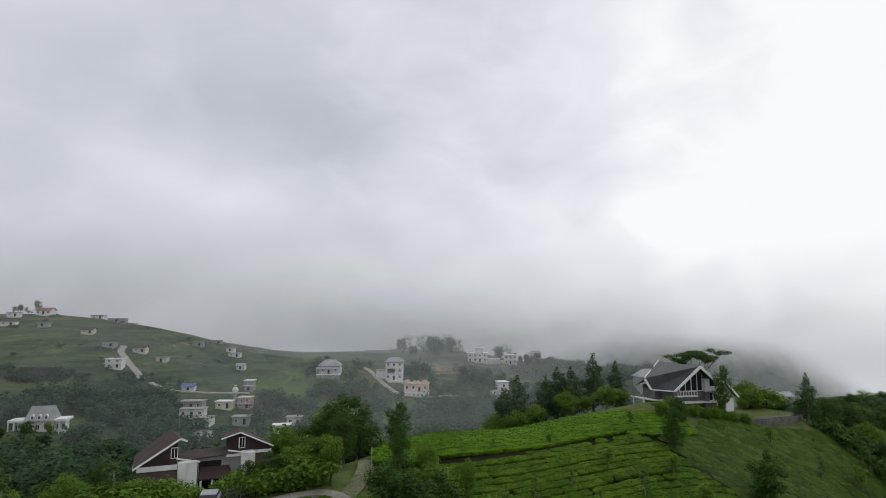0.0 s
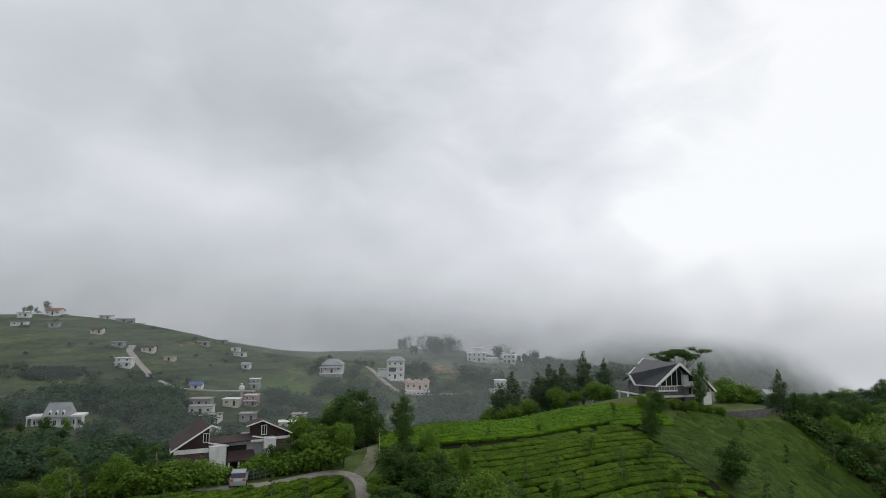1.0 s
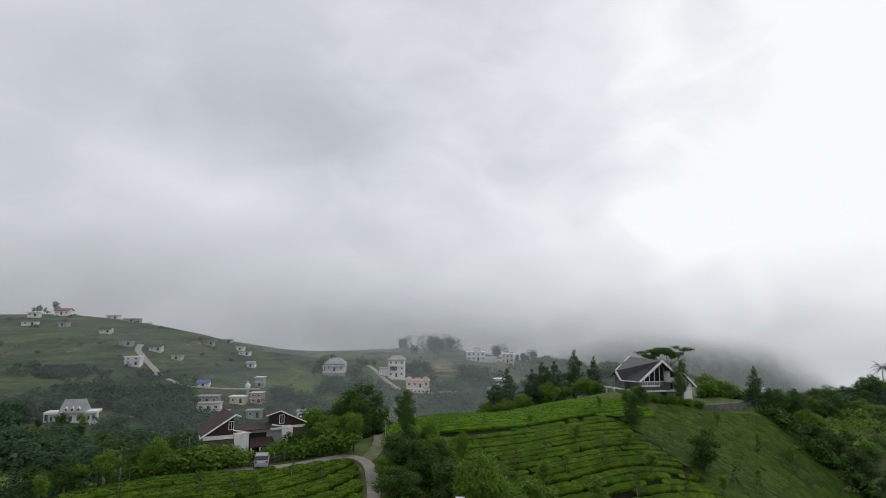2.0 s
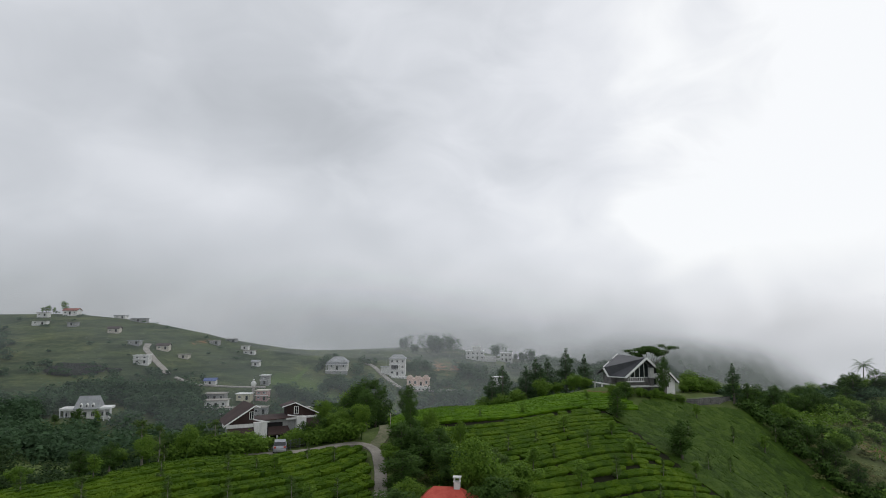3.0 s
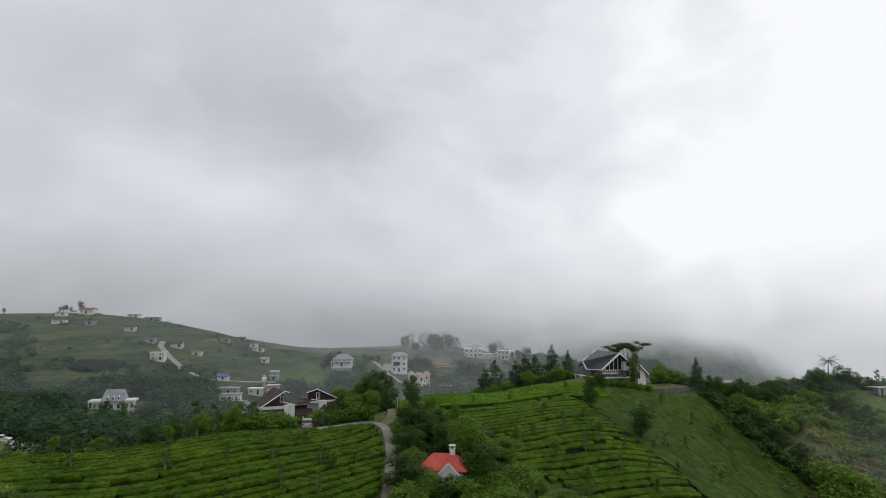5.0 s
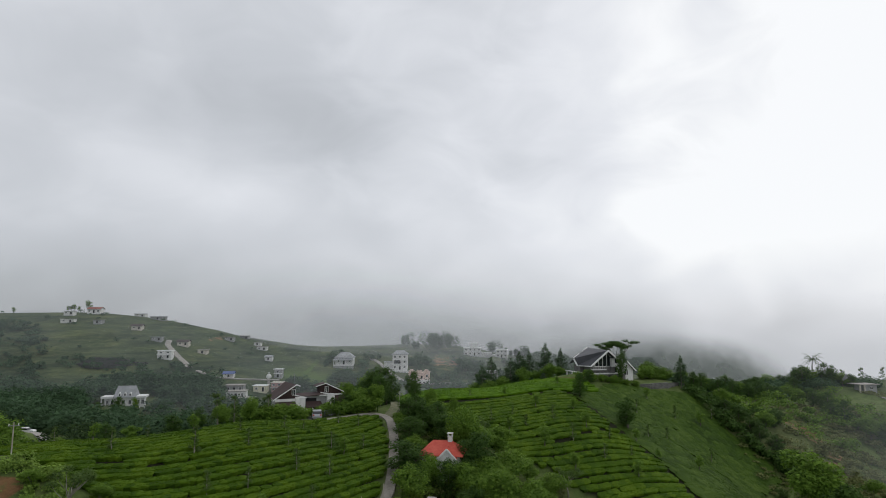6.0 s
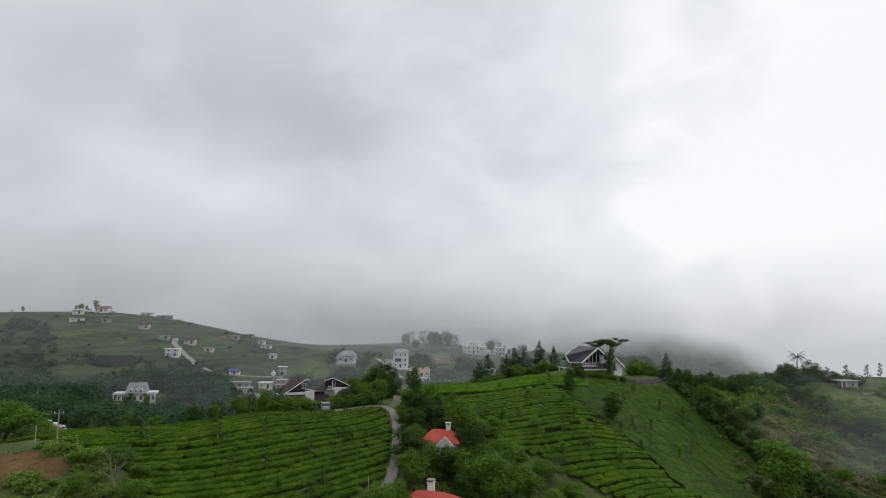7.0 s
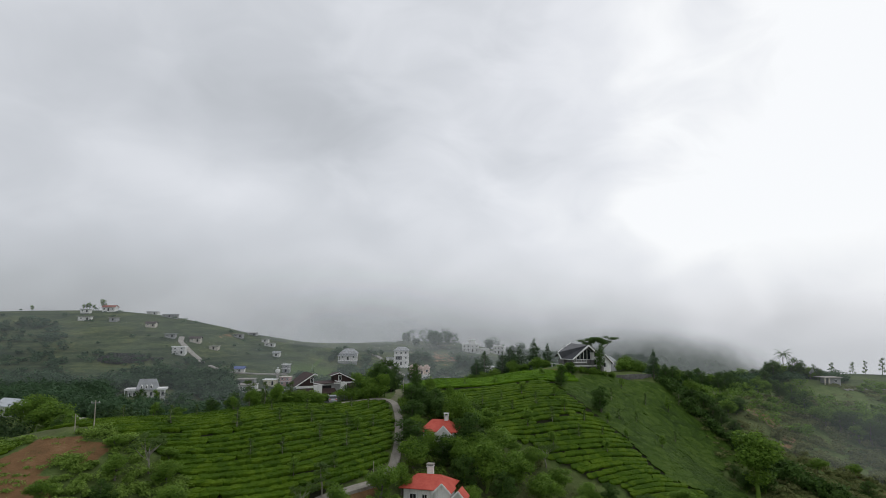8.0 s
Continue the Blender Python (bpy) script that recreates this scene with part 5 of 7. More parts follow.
def window(parent, side, u, face, z, w, h, frame=None, bars=1, name="window"):
    """A framed window on a wall. side: which way the wall looks (s, n, e, w); u: along the wall; face: the wall's plane."""
    frame = frame or M_WHITE_TRIM
    out = {"s": -1, "w": -1, "n": 1, "e": 1}[side]

    def bar(bm, u0, u1, z0, z1, d0, d1):
        a, b = sorted((face + out * d0, face + out * d1))
        if side in "sn":
            box(bm, u0, a, z0, u1, b, z1)
        else:
            box(bm, a, u0, z0, b, u1, z1)

    def make(bm):
        t = 0.09
        bar(bm, u - w / 2, u - w / 2 + t, z, z + h, -0.05, 0.06)
        bar(bm, u + w / 2 - t, u + w / 2, z, z + h, -0.05, 0.06)
        bar(bm, u - w / 2 + t, u + w / 2 - t, z, z + t, -0.05, 0.06)
        bar(bm, u - w / 2 + t, u + w / 2 - t, z + h - t, z + h, -0.05, 0.06)
        for k in range(1, bars + 1):
            c = u - w / 2 + w * k / (bars + 1)
            bar(bm, c - 0.03, c + 0.03, z + t, z + h - t, -0.04, 0.05)

    ob = P(name, frame, parent, make)
    P("pane", M_GLASS, ob, lambda bm: bar(bm, u - w / 2 + 0.08, u + w / 2 - 0.08, z + 0.08, z + h - 0.08, -0.06, 0.015))
    return ob


def hip_roof(bm, x0, x1, y0, y1, z, rise, inset, thick=0.16):
    """A hipped roof over a rectangle; inset: how far the ridge stops short of the ends (0: gables)."""
    ym = (y0 + y1) / 2
    a, b = (x0 + inset, ym, z + rise), (x1 - inset, ym, z + rise)
    slab(bm, [(x0, y0, z), (x1, y0, z), b, a], thick)
    slab(bm, [(x1, y1, z), (x0, y1, z), a, b], thick)
    if inset:
        slab(bm, [(x1, y0, z), (x1, y1, z), b], thick)
        slab(bm, [(x0, y1, z), (x0, y0, z), a], thick)


def railing(parent, side, u0, u1, face, z, h=0.9, name="railing"):
    def make(bm):
        def bar(a, b, z0, z1, t=0.05):
            if side in "sn":
                box(bm, a, face - t / 2, z0, b, face + t / 2, z1)
            else:
                box(bm, face - t / 2, a, z0, face + t / 2, b, z1)
        bar(u0, u1, z + h - 0.07, z + h, 0.08)
        bar(u0, u1, z + 0.08, z + 0.14)
        n = max(2, int((u1 - u0) / 0.45))
        for k in range(n + 1):
            c = u0 + (u1 - u0) * k / n
            bar(c - 0.03, c + 0.03, z, z + h - 0.07)
    return P(name, M_WHITE_TRIM, parent, make)


def reshape(top, move):
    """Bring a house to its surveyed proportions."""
    for o in top.children_recursive:
        for v in o.data.vertices:
            v.co = move(v.co)


# ---------------------------------------------------------------- the two red-roofed cottages
def red_house_front():
    h = thing("red_roofed_house", -0.9, 30.6, 21.1, -14, "white cottage with a red sheet roof, front gables and chimney", "house", "houses")
    P("wall", M_WHITE, h, lambda bm: box(bm, -4.4, -3.0, -0.8, 3.8, 3.0, 3.0))
    P("plinth", M_STONE, h, lambda bm: box(bm, -4.55, -3.15, -0.9, 3.95, 3.15, 0.35))
    P("roof", M_RED_ROOF, h, lambda bm: hip_roof(bm, -5.1, 4.6, -3.8, 3.7, 3.0, 1.75, 2.6, 0.12), "red sheet roof")

    def front(bm):
        prism(bm, [(1.8, -0.8), (4.6, -0.8), (4.6, 2.9), (3.2, 4.1), (1.8, 2.9)], -4.3, -2.9)
    P("gable_wall", M_WHITE, h, front)

    def groof(bm):
        slab(bm, [(1.5, -4.7, 2.75), (3.2, -4.7, 4.35), (3.2, -0.4, 4.35), (1.5, -0.4, 2.75)], 0.1)
        slab(bm, [(3.2, -4.7, 4.35), (4.9, -4.7, 2.75), (4.9, -0.4, 2.75), (3.2, -0.4, 4.35)], 0.1)
    P("gable_roof", M_RED_ROOF, h, groof, "red sheet roof")

    def porch(bm):
        slab(bm, [(5.0, -5.8, 2.2), (6.4, -5.8, 3.6), (6.4, -2.2, 3.6), (5.0, -2.2, 2.2)], 0.1)
        slab(bm, [(6.4, -5.8, 3.6), (7.8, -5.8, 2.2), (7.8, -2.2, 2.2), (6.4, -2.2, 3.6)], 0.1)
    P("porch_roof", M_RED_ROOF, h, porch, "red sheet roof")
    P("porch_wall", M_WHITE, h, lambda bm: prism(bm, [(5.3, -1.2), (7.5, -1.2), (7.5, 2.3), (6.4, 3.4), (5.3, 2.3)], -5.3, -2.1))

    def barges(bm):
        beam(bm, (1.45, -4.72, 2.68), (3.2, -4.72, 4.32), 0.08, 0.26)
        beam(bm, (3.2, -4.72, 4.32), (4.95, -4.72, 2.68), 0.08, 0.26)
        beam(bm, (4.95, -5.82, 2.13), (6.4, -5.82, 3.56), 0.08, 0.24)
        beam(bm, (6.4, -5.82, 3.56), (7.85, -5.82, 2.13), 0.08, 0.24)
    P("bargeboards", M_WHITE_TRIM, h, barges)
    window(h, "s", 6.4, -5.3, 0.3, 1.5, 1.6, bars=3)
    window(h, "s", -2.6, -3.0, 0.9, 1.3, 1.2)
    window(h, "s", -0.4, -3.0, 0.9, 1.0, 1.2)
    window(h, "w", -0.5, -4.4, 0.9, 1.4, 1.2)
    P("door", M_DARK, h, lambda bm: box(bm, 2.7, -4.36, -0.6, 3.7, -4.28, 1.5))
    ch = P("chimney", M_WHITE, h, lambda bm: (box(bm, -0.85, 0.2, 3.6, 0.25, 1.2, 5.9), box(bm, -0.97, 0.08, 5.9, 0.37, 1.32, 6.05)))
    P("chimney_cap", M_CONCRETE, ch, lambda bm: (box(bm, -0.8, 0.25, 6.05, -0.65, 1.15, 6.3), box(bm, 0.05, 0.25, 6.05, 0.2, 1.15, 6.3), box(bm, -1.0, 0.05, 6.3, 0.4, 1.35, 6.42)))
    reshape(h, lambda c: Vector((c.x * 0.86, c.y * 0.86, c.z if c.z < 3 else 3 + (c.z - 3) * 0.88)))


def red_house_back():
    h = thing("red_roofed_house", 0.5, 45.6, 27.6, -8, "white cottage with a faded red roof among dense trees", "house", "houses")
    P("wall", M_WHITE, h, lambda bm: box(bm, -3.2, -2.4, -1.2, 3.0, 2.4, 2.5))
    P("roof", M_RED_ROOF, h, lambda bm: hip_roof(bm, -3.9, 3.7, -3.1, 3.0, 2.4, 2.1, 2.2, 0.12), "faded red sheet roof")
    P("porch_wall", M_WHITE, h, lambda bm: prism(bm, [(-0.2, -1.2), (2.4, -1.2), (2.4, 2.2), (1.1, 3.5), (-0.2, 2.2)], -3.7, -2.3))

    def groof(bm):
        slab(bm, [(-0.5, -4.0, 2.05), (1.1, -4.0, 3.65), (1.1, -0.6, 3.65), (-0.5, -0.6, 2.05)], 0.1)
        slab(bm, [(1.1, -4.0, 3.65), (2.7, -4.0, 2.05), (2.7, -0.6, 2.05), (1.1, -0.6, 3.65)], 0.1)
    P("porch_roof", M_RED_ROOF, h, groof, "faded red sheet roof")
    P("bargeboards", M_WHITE_TRIM, h, lambda bm: (beam(bm, (-0.55, -4.02, 2.0), (1.1, -4.02, 3.62), 0.08, 0.24), beam(bm, (1.1, -4.02, 3.62), (2.75, -4.02, 2.0), 0.08, 0.24)))
    window(h, "s", -1.8, -2.4, 0.5, 1.5, 1.2)
    window(h, "s", 1.1, -3.7, 0.4, 1.3, 1.3)
    ch = P("chimney", M_WHITE, h, lambda bm: (box(bm, 0.82, -0.4, 3.4, 1.58, 0.3, 5.3), box(bm, 0.74, -0.48, 5.3, 1.66, 0.38, 5.42)))
    P("chimney_cap", M_WHITE, ch, lambda bm: (box(bm, 0.8, -0.4, 5.42, 0.94, 0.3, 5.95), box(bm, 1.46, -0.4, 5.42, 1.6, 0.3, 5.95), box(bm, 0.7, -0.52, 5.95, 1.7, 0.42, 6.08)))
    reshape(h, lambda c: Vector((c.x * 0.92, c.y * 0.92, c.z if c.z < 3.4 else 3.4 + (c.z - 3.4) * 0.72)))


# ---------------------------------------------------------------- the brown house with two half-gables
def brown_house():
    h = thing("brown_house", -24.83, 64.66, 33.0, 26, "brown-clad house with two half-gabled roofs and white bands", "house", "houses")
    # west half: the roof climbs eastward
    P("west_wall", M_BROWN, h, lambda bm: prism(bm, [(-6.6, 2.2), (-1.8, 2.2), (-1.8, 6.0), (-6.6, 2.9)], -2.6, 1.2))
    P("west_base", M_GREYWALL, h, lambda bm: box(bm, -6.4, -2.4, -1.2, -1.9, 4.5, 2.1))

    def west_roof(bm):
        slab(bm, [(-7.5, -3.1, 2.35), (-1.5, -3.1, 6.25), (-2.6, 6.8, 6.25), (-8.6, 6.8, 2.35)], 0.14)
        slab(bm, [(-1.5, -3.1, 6.25), (-0.9, -3.1, 5.85), (-2.0, 6.8, 5.85), (-2.6, 6.8, 6.25)], 0.14)
    P("west_roof", M_BROWN_ROOF, h, west_roof)
    P("west_bargeboard", M_WHITE_TRIM, h, lambda bm: (beam(bm, (-7.55, -3.14, 2.28), (-1.5, -3.14, 6.2), 0.08, 0.22), beam(bm, (-1.5, -3.14, 6.2), (-0.85, -3.14, 5.78), 0.08, 0.22)))
    P("west_band", M_WHITE, h, lambda bm: box(bm, -7.0, -2.85, 2.0, -1.75, -2.5, 2.45))
    P("west_gutter", M_WHITE_TRIM, h, lambda bm: box(bm, -7.75, -3.1, 2.1, -7.45, 1.6, 2.38))
    P("west_lean_to", M_BROWN_ROOF, h, lambda bm: slab(bm, [(-6.9, -4.7, 0.95), (-1.7, -4.7, 0.95), (-1.7, -2.55, 2.0), (-6.9, -2.55, 2.0)], 0.12))
    P("west_lean_to_wall", M_GREYWALL, h, lambda bm: box(bm, -6.5, -4.3, -1.2, -1.9, -2.5, 0.9))
    window(h, "s", -2.2, -2.6, 3.35, 0.95, 1.6, bars=1)
    window(h, "s", -4.8, -4.3, -0.6, 1.2, 1.1)
    # white tower block between, with its flat cap
    P("white_block", M_WHITE, h, lambda bm: box(bm, -1.7, -3.1, -1.2, 0.15, -0.6, 2.6))
    P("white_block_cap", M_WHITE_TRIM, h, lambda bm: beam(bm, (-1.9, -3.2, 3.35), (0.35, -3.2, 2.62), 0.12, 0.2))
    # flat-roofed middle with the entrance
    P("middle_roof", M_BROWN_ROOF, h, lambda bm: slab(bm, [(-1.6, -1.2, 2.75), (4.2, -0.4, 3.1), (4.2, 4.2, 3.4), (-1.6, 4.2, 3.1)], 0.18))
    P("middle_wall", M_GREYWALL, h, lambda bm: box(bm, 0.1, 0.6, -1.2, 4.4, 4.0, 2.7))
    P("entrance", M_DARK, h, lambda bm: box(bm, 0.4, 0.5, -0.6, 2.2, 0.62, 2.2))
    P("porch_roof", M_BROWN_ROOF, h, lambda bm: slab(bm, [(0.3, -2.4, 0.95), (3.2, -2.4, 0.95), (2.9, 0.5, 1.7), (0.5, 0.5, 1.7)], 0.14))
    for x in (0.5, 1.4, 2.3, 3.0):
        P("porch_post", M_WHITE_TRIM, h, lambda bm: box(bm, x - 0.08, -2.3, -1.2, x + 0.08, -2.14, 0.9))
    P("white_screen", M_WHITE, h, lambda bm: (box(bm, 4.0, -1.0, -1.2, 6.0, 2.0, 3.0), box(bm, 2.6, -0.7, 2.55, 4.0, 0.4, 2.95)))
    P("screen_cap", M_WHITE_TRIM, h, lambda bm: beam(bm, (2.7, -1.1, 3.65), (5.2, -1.1, 2.95), 0.14, 0.22))
    # east half: the roof falls eastward
    P("east_wall", M_BROWN, h, lambda bm: prism(bm, [(2.9, 2.6), (2.9, 5.2), (4.0, 5.75), (8.4, 3.5), (8.4, 2.6)], 2.0, 4.3))
    P("east_base", M_BROWN, h, lambda bm: box(bm, 4.1, 2.1, -1.2, 8.2, 8.2, 2.5))

    def east_roof(bm):
        slab(bm, [(4.0, 1.5, 6.0), (9.0, 1.5, 3.45), (9.0, 4.6, 3.45), (4.0, 4.6, 6.0)], 0.14)
        slab(bm, [(2.2, 1.5, 5.2), (4.0, 1.5, 6.0), (4.0, 4.6, 6.0), (2.2, 4.6, 5.2)], 0.14)
    P("east_roof", M_BROWN_ROOF, h, east_roof)
    P("east_bargeboard", M_WHITE_TRIM, h, lambda bm: (beam(bm, (4.0, 1.46, 5.95), (9.05, 1.46, 3.38), 0.08, 0.22), beam(bm, (2.15, 1.46, 5.12), (4.0, 1.46, 5.95), 0.08, 0.18)))
    P("east_band", M_WHITE, h, lambda bm: box(bm, 3.6, 1.75, 2.45, 8.7, 2.05, 2.9))
    P("east_lean_to", M_BROWN_ROOF, h, lambda bm: slab(bm, [(5.8, -0.4, 1.3), (9.0, -0.4, 1.3), (9.0, 2.0, 2.45), (5.8, 2.0, 2.45)], 0.12))
    P("east_lean_to_wall", M_GREYWALL, h, lambda bm: box(bm, 6.0, 0.0, -1.2, 8.8, 2.1, 1.25))
    window(h, "s", 4.35, 2.0, 3.35, 0.9, 1.75, bars=1)
    window(h, "s", 7.4, 0.0, -0.2, 1.2, 1.1)
    P("aerial", M_METAL, h, lambda bm: (beam(bm, (-1.7, 0.2, 5.9), (-1.7, 0.2, 8.2), 0.05, 0.05), beam(bm, (-2.0, 0.2, 7.9), (-1.4, 0.2, 7.9), 0.03, 0.03)))
    xs, xt = (-7.5, -1.5, 0.15, 2.2, 4.0, 9.0), (-7.2, -3.0, -1.3, 1.2, 3.1, 6.7)
    zs, zt = (-1.2, 2.35, 6.25, 8.2), (-1.2, 3.0, 5.6, 7.6)
    ys, yt = (-4.7, -3.1, 1.5, 8.2), (-3.2, -1.6, 0.6, 6.5)
    reshape(h, lambda c: Vector((float(np.interp(c.x, xs, xt)), float(np.interp(c.y, ys, yt)), float(np.interp(c.z, zs, zt)))))


# ---------------------------------------------------------------- the slate-roofed house on the knoll
def slate_house():
    h = thing("slate_roofed_house", 40.3, 96.4, 35.05, 13, "grey stone house with a steep slate roof and white bargeboards", "house", "houses")
    # local: the glazed gable looks along -y
    P("lower_wall", M_STONE, h, lambda bm: box(bm, -4.2, 0.4, -1.5, 3.6, 9.0, 2.1))
    P("terrace_slab", M_WHITE, h, lambda bm: box(bm, -4.6, -0.7, 2.1, 4.0, 8.6, 2.4))
    P("upper_wall", M_STONE, h, lambda bm: box(bm, -4.3, 0.3, 2.4, 3.5, 9.0, 4.9))
    P("west_wall", M_STONE, h, lambda bm: box(bm, -5.4, 3.6, -1.5, -4.3, 7.0, 4.5))
    P("gable_wall", M_STONE, h, lambda bm: prism(bm, [(-4.0, 4.8), (2.6, 4.8), (2.6, 6.0), (0.0, 8.2)], 0.3, 0.55))

    peak, rear, low, low2, prow = (0, -0.9, 8.55), (0.6, 11.5, 8.6), (-4.6, -0.7, 4.75), (-6.3, 3.2, 4.65), (-7.0, 3.8, 6.4)

    def roof(bm):
        slab(bm, [peak, low2, low], 0.18)
        slab(bm, [peak, prow, low2], 0.18)
        slab(bm, [peak, rear, prow], 0.18)
        slab(bm, [peak, (2.6, -0.9, 6.3), (3.4, 10.5, 6.3), rear], 0.18)
        slab(bm, [prow, rear, (-3.0, 11.0, 5.2), (-6.4, 7.5, 5.0)], 0.18)
    P("roof", M_SLATE, h, roof)

    def edge(a, b, d=0.05):
        return Vector(a) + Vector((0, -d, -0.1)), Vector(b) + Vector((0, -d, -0.1))
    P("front_bargeboard", M_WHITE_TRIM, h, lambda bm: (beam(bm, *edge(low, peak), 0.12, 0.42), beam(bm, *edge(peak, (2.7, -0.9, 6.2)), 0.12, 0.42)))
    P("west_bargeboard", M_WHITE_TRIM, h, lambda bm: beam(bm, *edge(low2, prow), 0.14, 0.36))
    P("ridge_board", M_WHITE_TRIM, h, lambda bm: beam(bm, Vector(prow) + Vector((0, 0, 0.08)), Vector(prow).lerp(Vector(rear), 0.4) + Vector((0, 0, 0.1)), 0.12, 0.16))
    P("ridge_board", M_WHITE_TRIM, h, lambda bm: beam(bm, Vector(prow).lerp(Vector(rear), 0.62) + Vector((0, 0, 0.1)), Vector(rear) + Vector((0, 0, 0.1)), 0.12, 0.2))
    P("eave_fascia", M_WHITE_TRIM, h, lambda bm: beam(bm, *edge(low, low2), 0.1, 0.22))

    def glazing(bm):
        for x0, x1 in ((-3.1, -2.15), (-2.05, -1.1), (-1.0, -0.05)):
            prism(bm, [(x0, 4.6), (x1, 4.6), (x1, 7.75 + 0.82 * x1), (x0, 7.75 + 0.82 * x0)], 0.20, 0.27)
        prism(bm, [(0.05, 4.6), (0.9, 4.6), (0.9, 6.9), (0.05, 7.7)], 0.20, 0.27)
    P("gable_window", M_GLASS, h, glazing, "tall dark gable glazing")

    def mullions(bm):
        for x in (-3.15, -2.1, -1.05, 0.0, 0.95):
            beam(bm, (x, 0.18, 4.55), (x, 0.18, 7.75 - 0.82 * abs(x)), 0.1, 0.1)
        beam(bm, (-3.2, 0.18, 4.55), (1.0, 0.18, 4.55), 0.1, 0.12)
    P("gable_window_frame", M_WHITE_TRIM, h, mullions)
    railing(h, "s", -4.0, -0.6, -0.6, 3.6, 0.95)
    P("balcony_floor", M_WHITE, h, lambda bm: box(bm, -4.1, -0.7, 3.4, -0.5, 0.35, 3.6))
    # east bay: white upper wall, dark loggia, outside stair
    P("bay_wall", M_WHITE, h, lambda bm: box(bm, 1.1, -0.4, 2.4, 4.2, 3.5, 6.6))
    # dark sheets on the solid wall stand for the loggia's shade
    P("bay_loggia", M_DARK, h, lambda bm: (box(bm, 1.9, -0.46, 5.3, 3.6, -0.36, 6.5), box(bm, 1.5, -0.46, 2.6, 2.3, -0.36, 4.4)))
    railing(h, "s", 1.7, 4.4, -0.9, 4.5, 0.9)
    P("bay_balcony", M_GREYWALL, h, lambda bm: box(bm, 1.5, -1.0, 4.3, 4.5, -0.38, 4.5))
    P("bay_roof", M_SLATE, h, lambda bm: slab(bm, [(0.9, -0.8, 6.75), (4.5, -0.8, 6.55), (4.5, 4.2, 6.55), (0.9, 4.2, 6.75)], 0.18))
    P("pier", M_STONE, h, lambda bm: box(bm, 0.9, -0.6, -1.5, 1.7, 0.4, 4.4))
    P("pier", M_STONE, h, lambda bm: box(bm, 3.9, -0.6, -1.5, 4.5, 0.2, 2.4))
    window(h, "s", 3.0, -0.4, 2.7, 1.1, 1.3, bars=2)
    window(h, "s", -1.6, 0.4, 0.2, 1.6, 1.3, bars=2)
    window(h, "w", 2.6, -3.7, 2.7, 1.2, 1.1)
    window(h, "w", 5.2, -3.7, 2.7, 1.2, 1.1)
    # dark block standing for the shade inside a garage
    P("garage_opening", M_DARK, h, lambda bm: box(bm, 1.9, -0.3, -1.0, 3.7, 0.42, 1.6))
    # east wing with its own gable
    P("wing_wall", M_WHITE, h, lambda bm: prism(bm, [(4.2, -1.0), (8.2, -1.0), (8.2, 3.2), (6.2, 5.6), (4.2, 3.2)], 2.2, 7.5))

    def wroof(bm):
        slab(bm, [(3.9, 1.6, 3.0), (6.2, 1.6, 5.9), (6.2, 8.0, 5.9), (3.9, 8.0, 3.0)], 0.15)
        slab(bm, [(6.2, 1.6, 5.9), (8.7, 1.6, 2.8), (8.7, 8.0, 2.8), (6.2, 8.0, 5.9)], 0.15)
    P("wing_roof", M_SLATE, h, wroof)
    P("wing_bargeboard", M_WHITE_TRIM, h, lambda bm: (beam(bm, (3.9, 1.56, 2.9), (6.2, 1.56, 5.82), 0.1, 0.34), beam(bm, (6.2, 1.56, 5.82), (8.75, 1.56, 2.7), 0.1, 0.34)))
    window(h, "s", 6.2, 2.2, 1.6, 1.3, 1.4, bars=2)
    # car porch to the west
    P("car_porch_roof", M_WHITE, h, lambda bm: slab(bm, [(-8.2, 2.6, 2.9), (-4.1, 1.8, 2.2), (-4.1, 5.8, 2.2), (-8.2, 6.4, 2.9)], 0.22))
    for x, y in ((-7.8, 3.0), (-7.8, 6.0)):
        P("porch_post", M_WHITE_TRIM, h, lambda bm: box(bm, x - 0.12, y - 0.12, -1.5, x + 0.12, y + 0.12, 2.7))
    reshape(h, lambda c: Vector((c.x, c.y, float(np.interp(c.z, (-1.5, 2.1, 2.4, 4.7, 9.0), (-1.5, 2.8, 3.05, 4.75, 9.0))))))


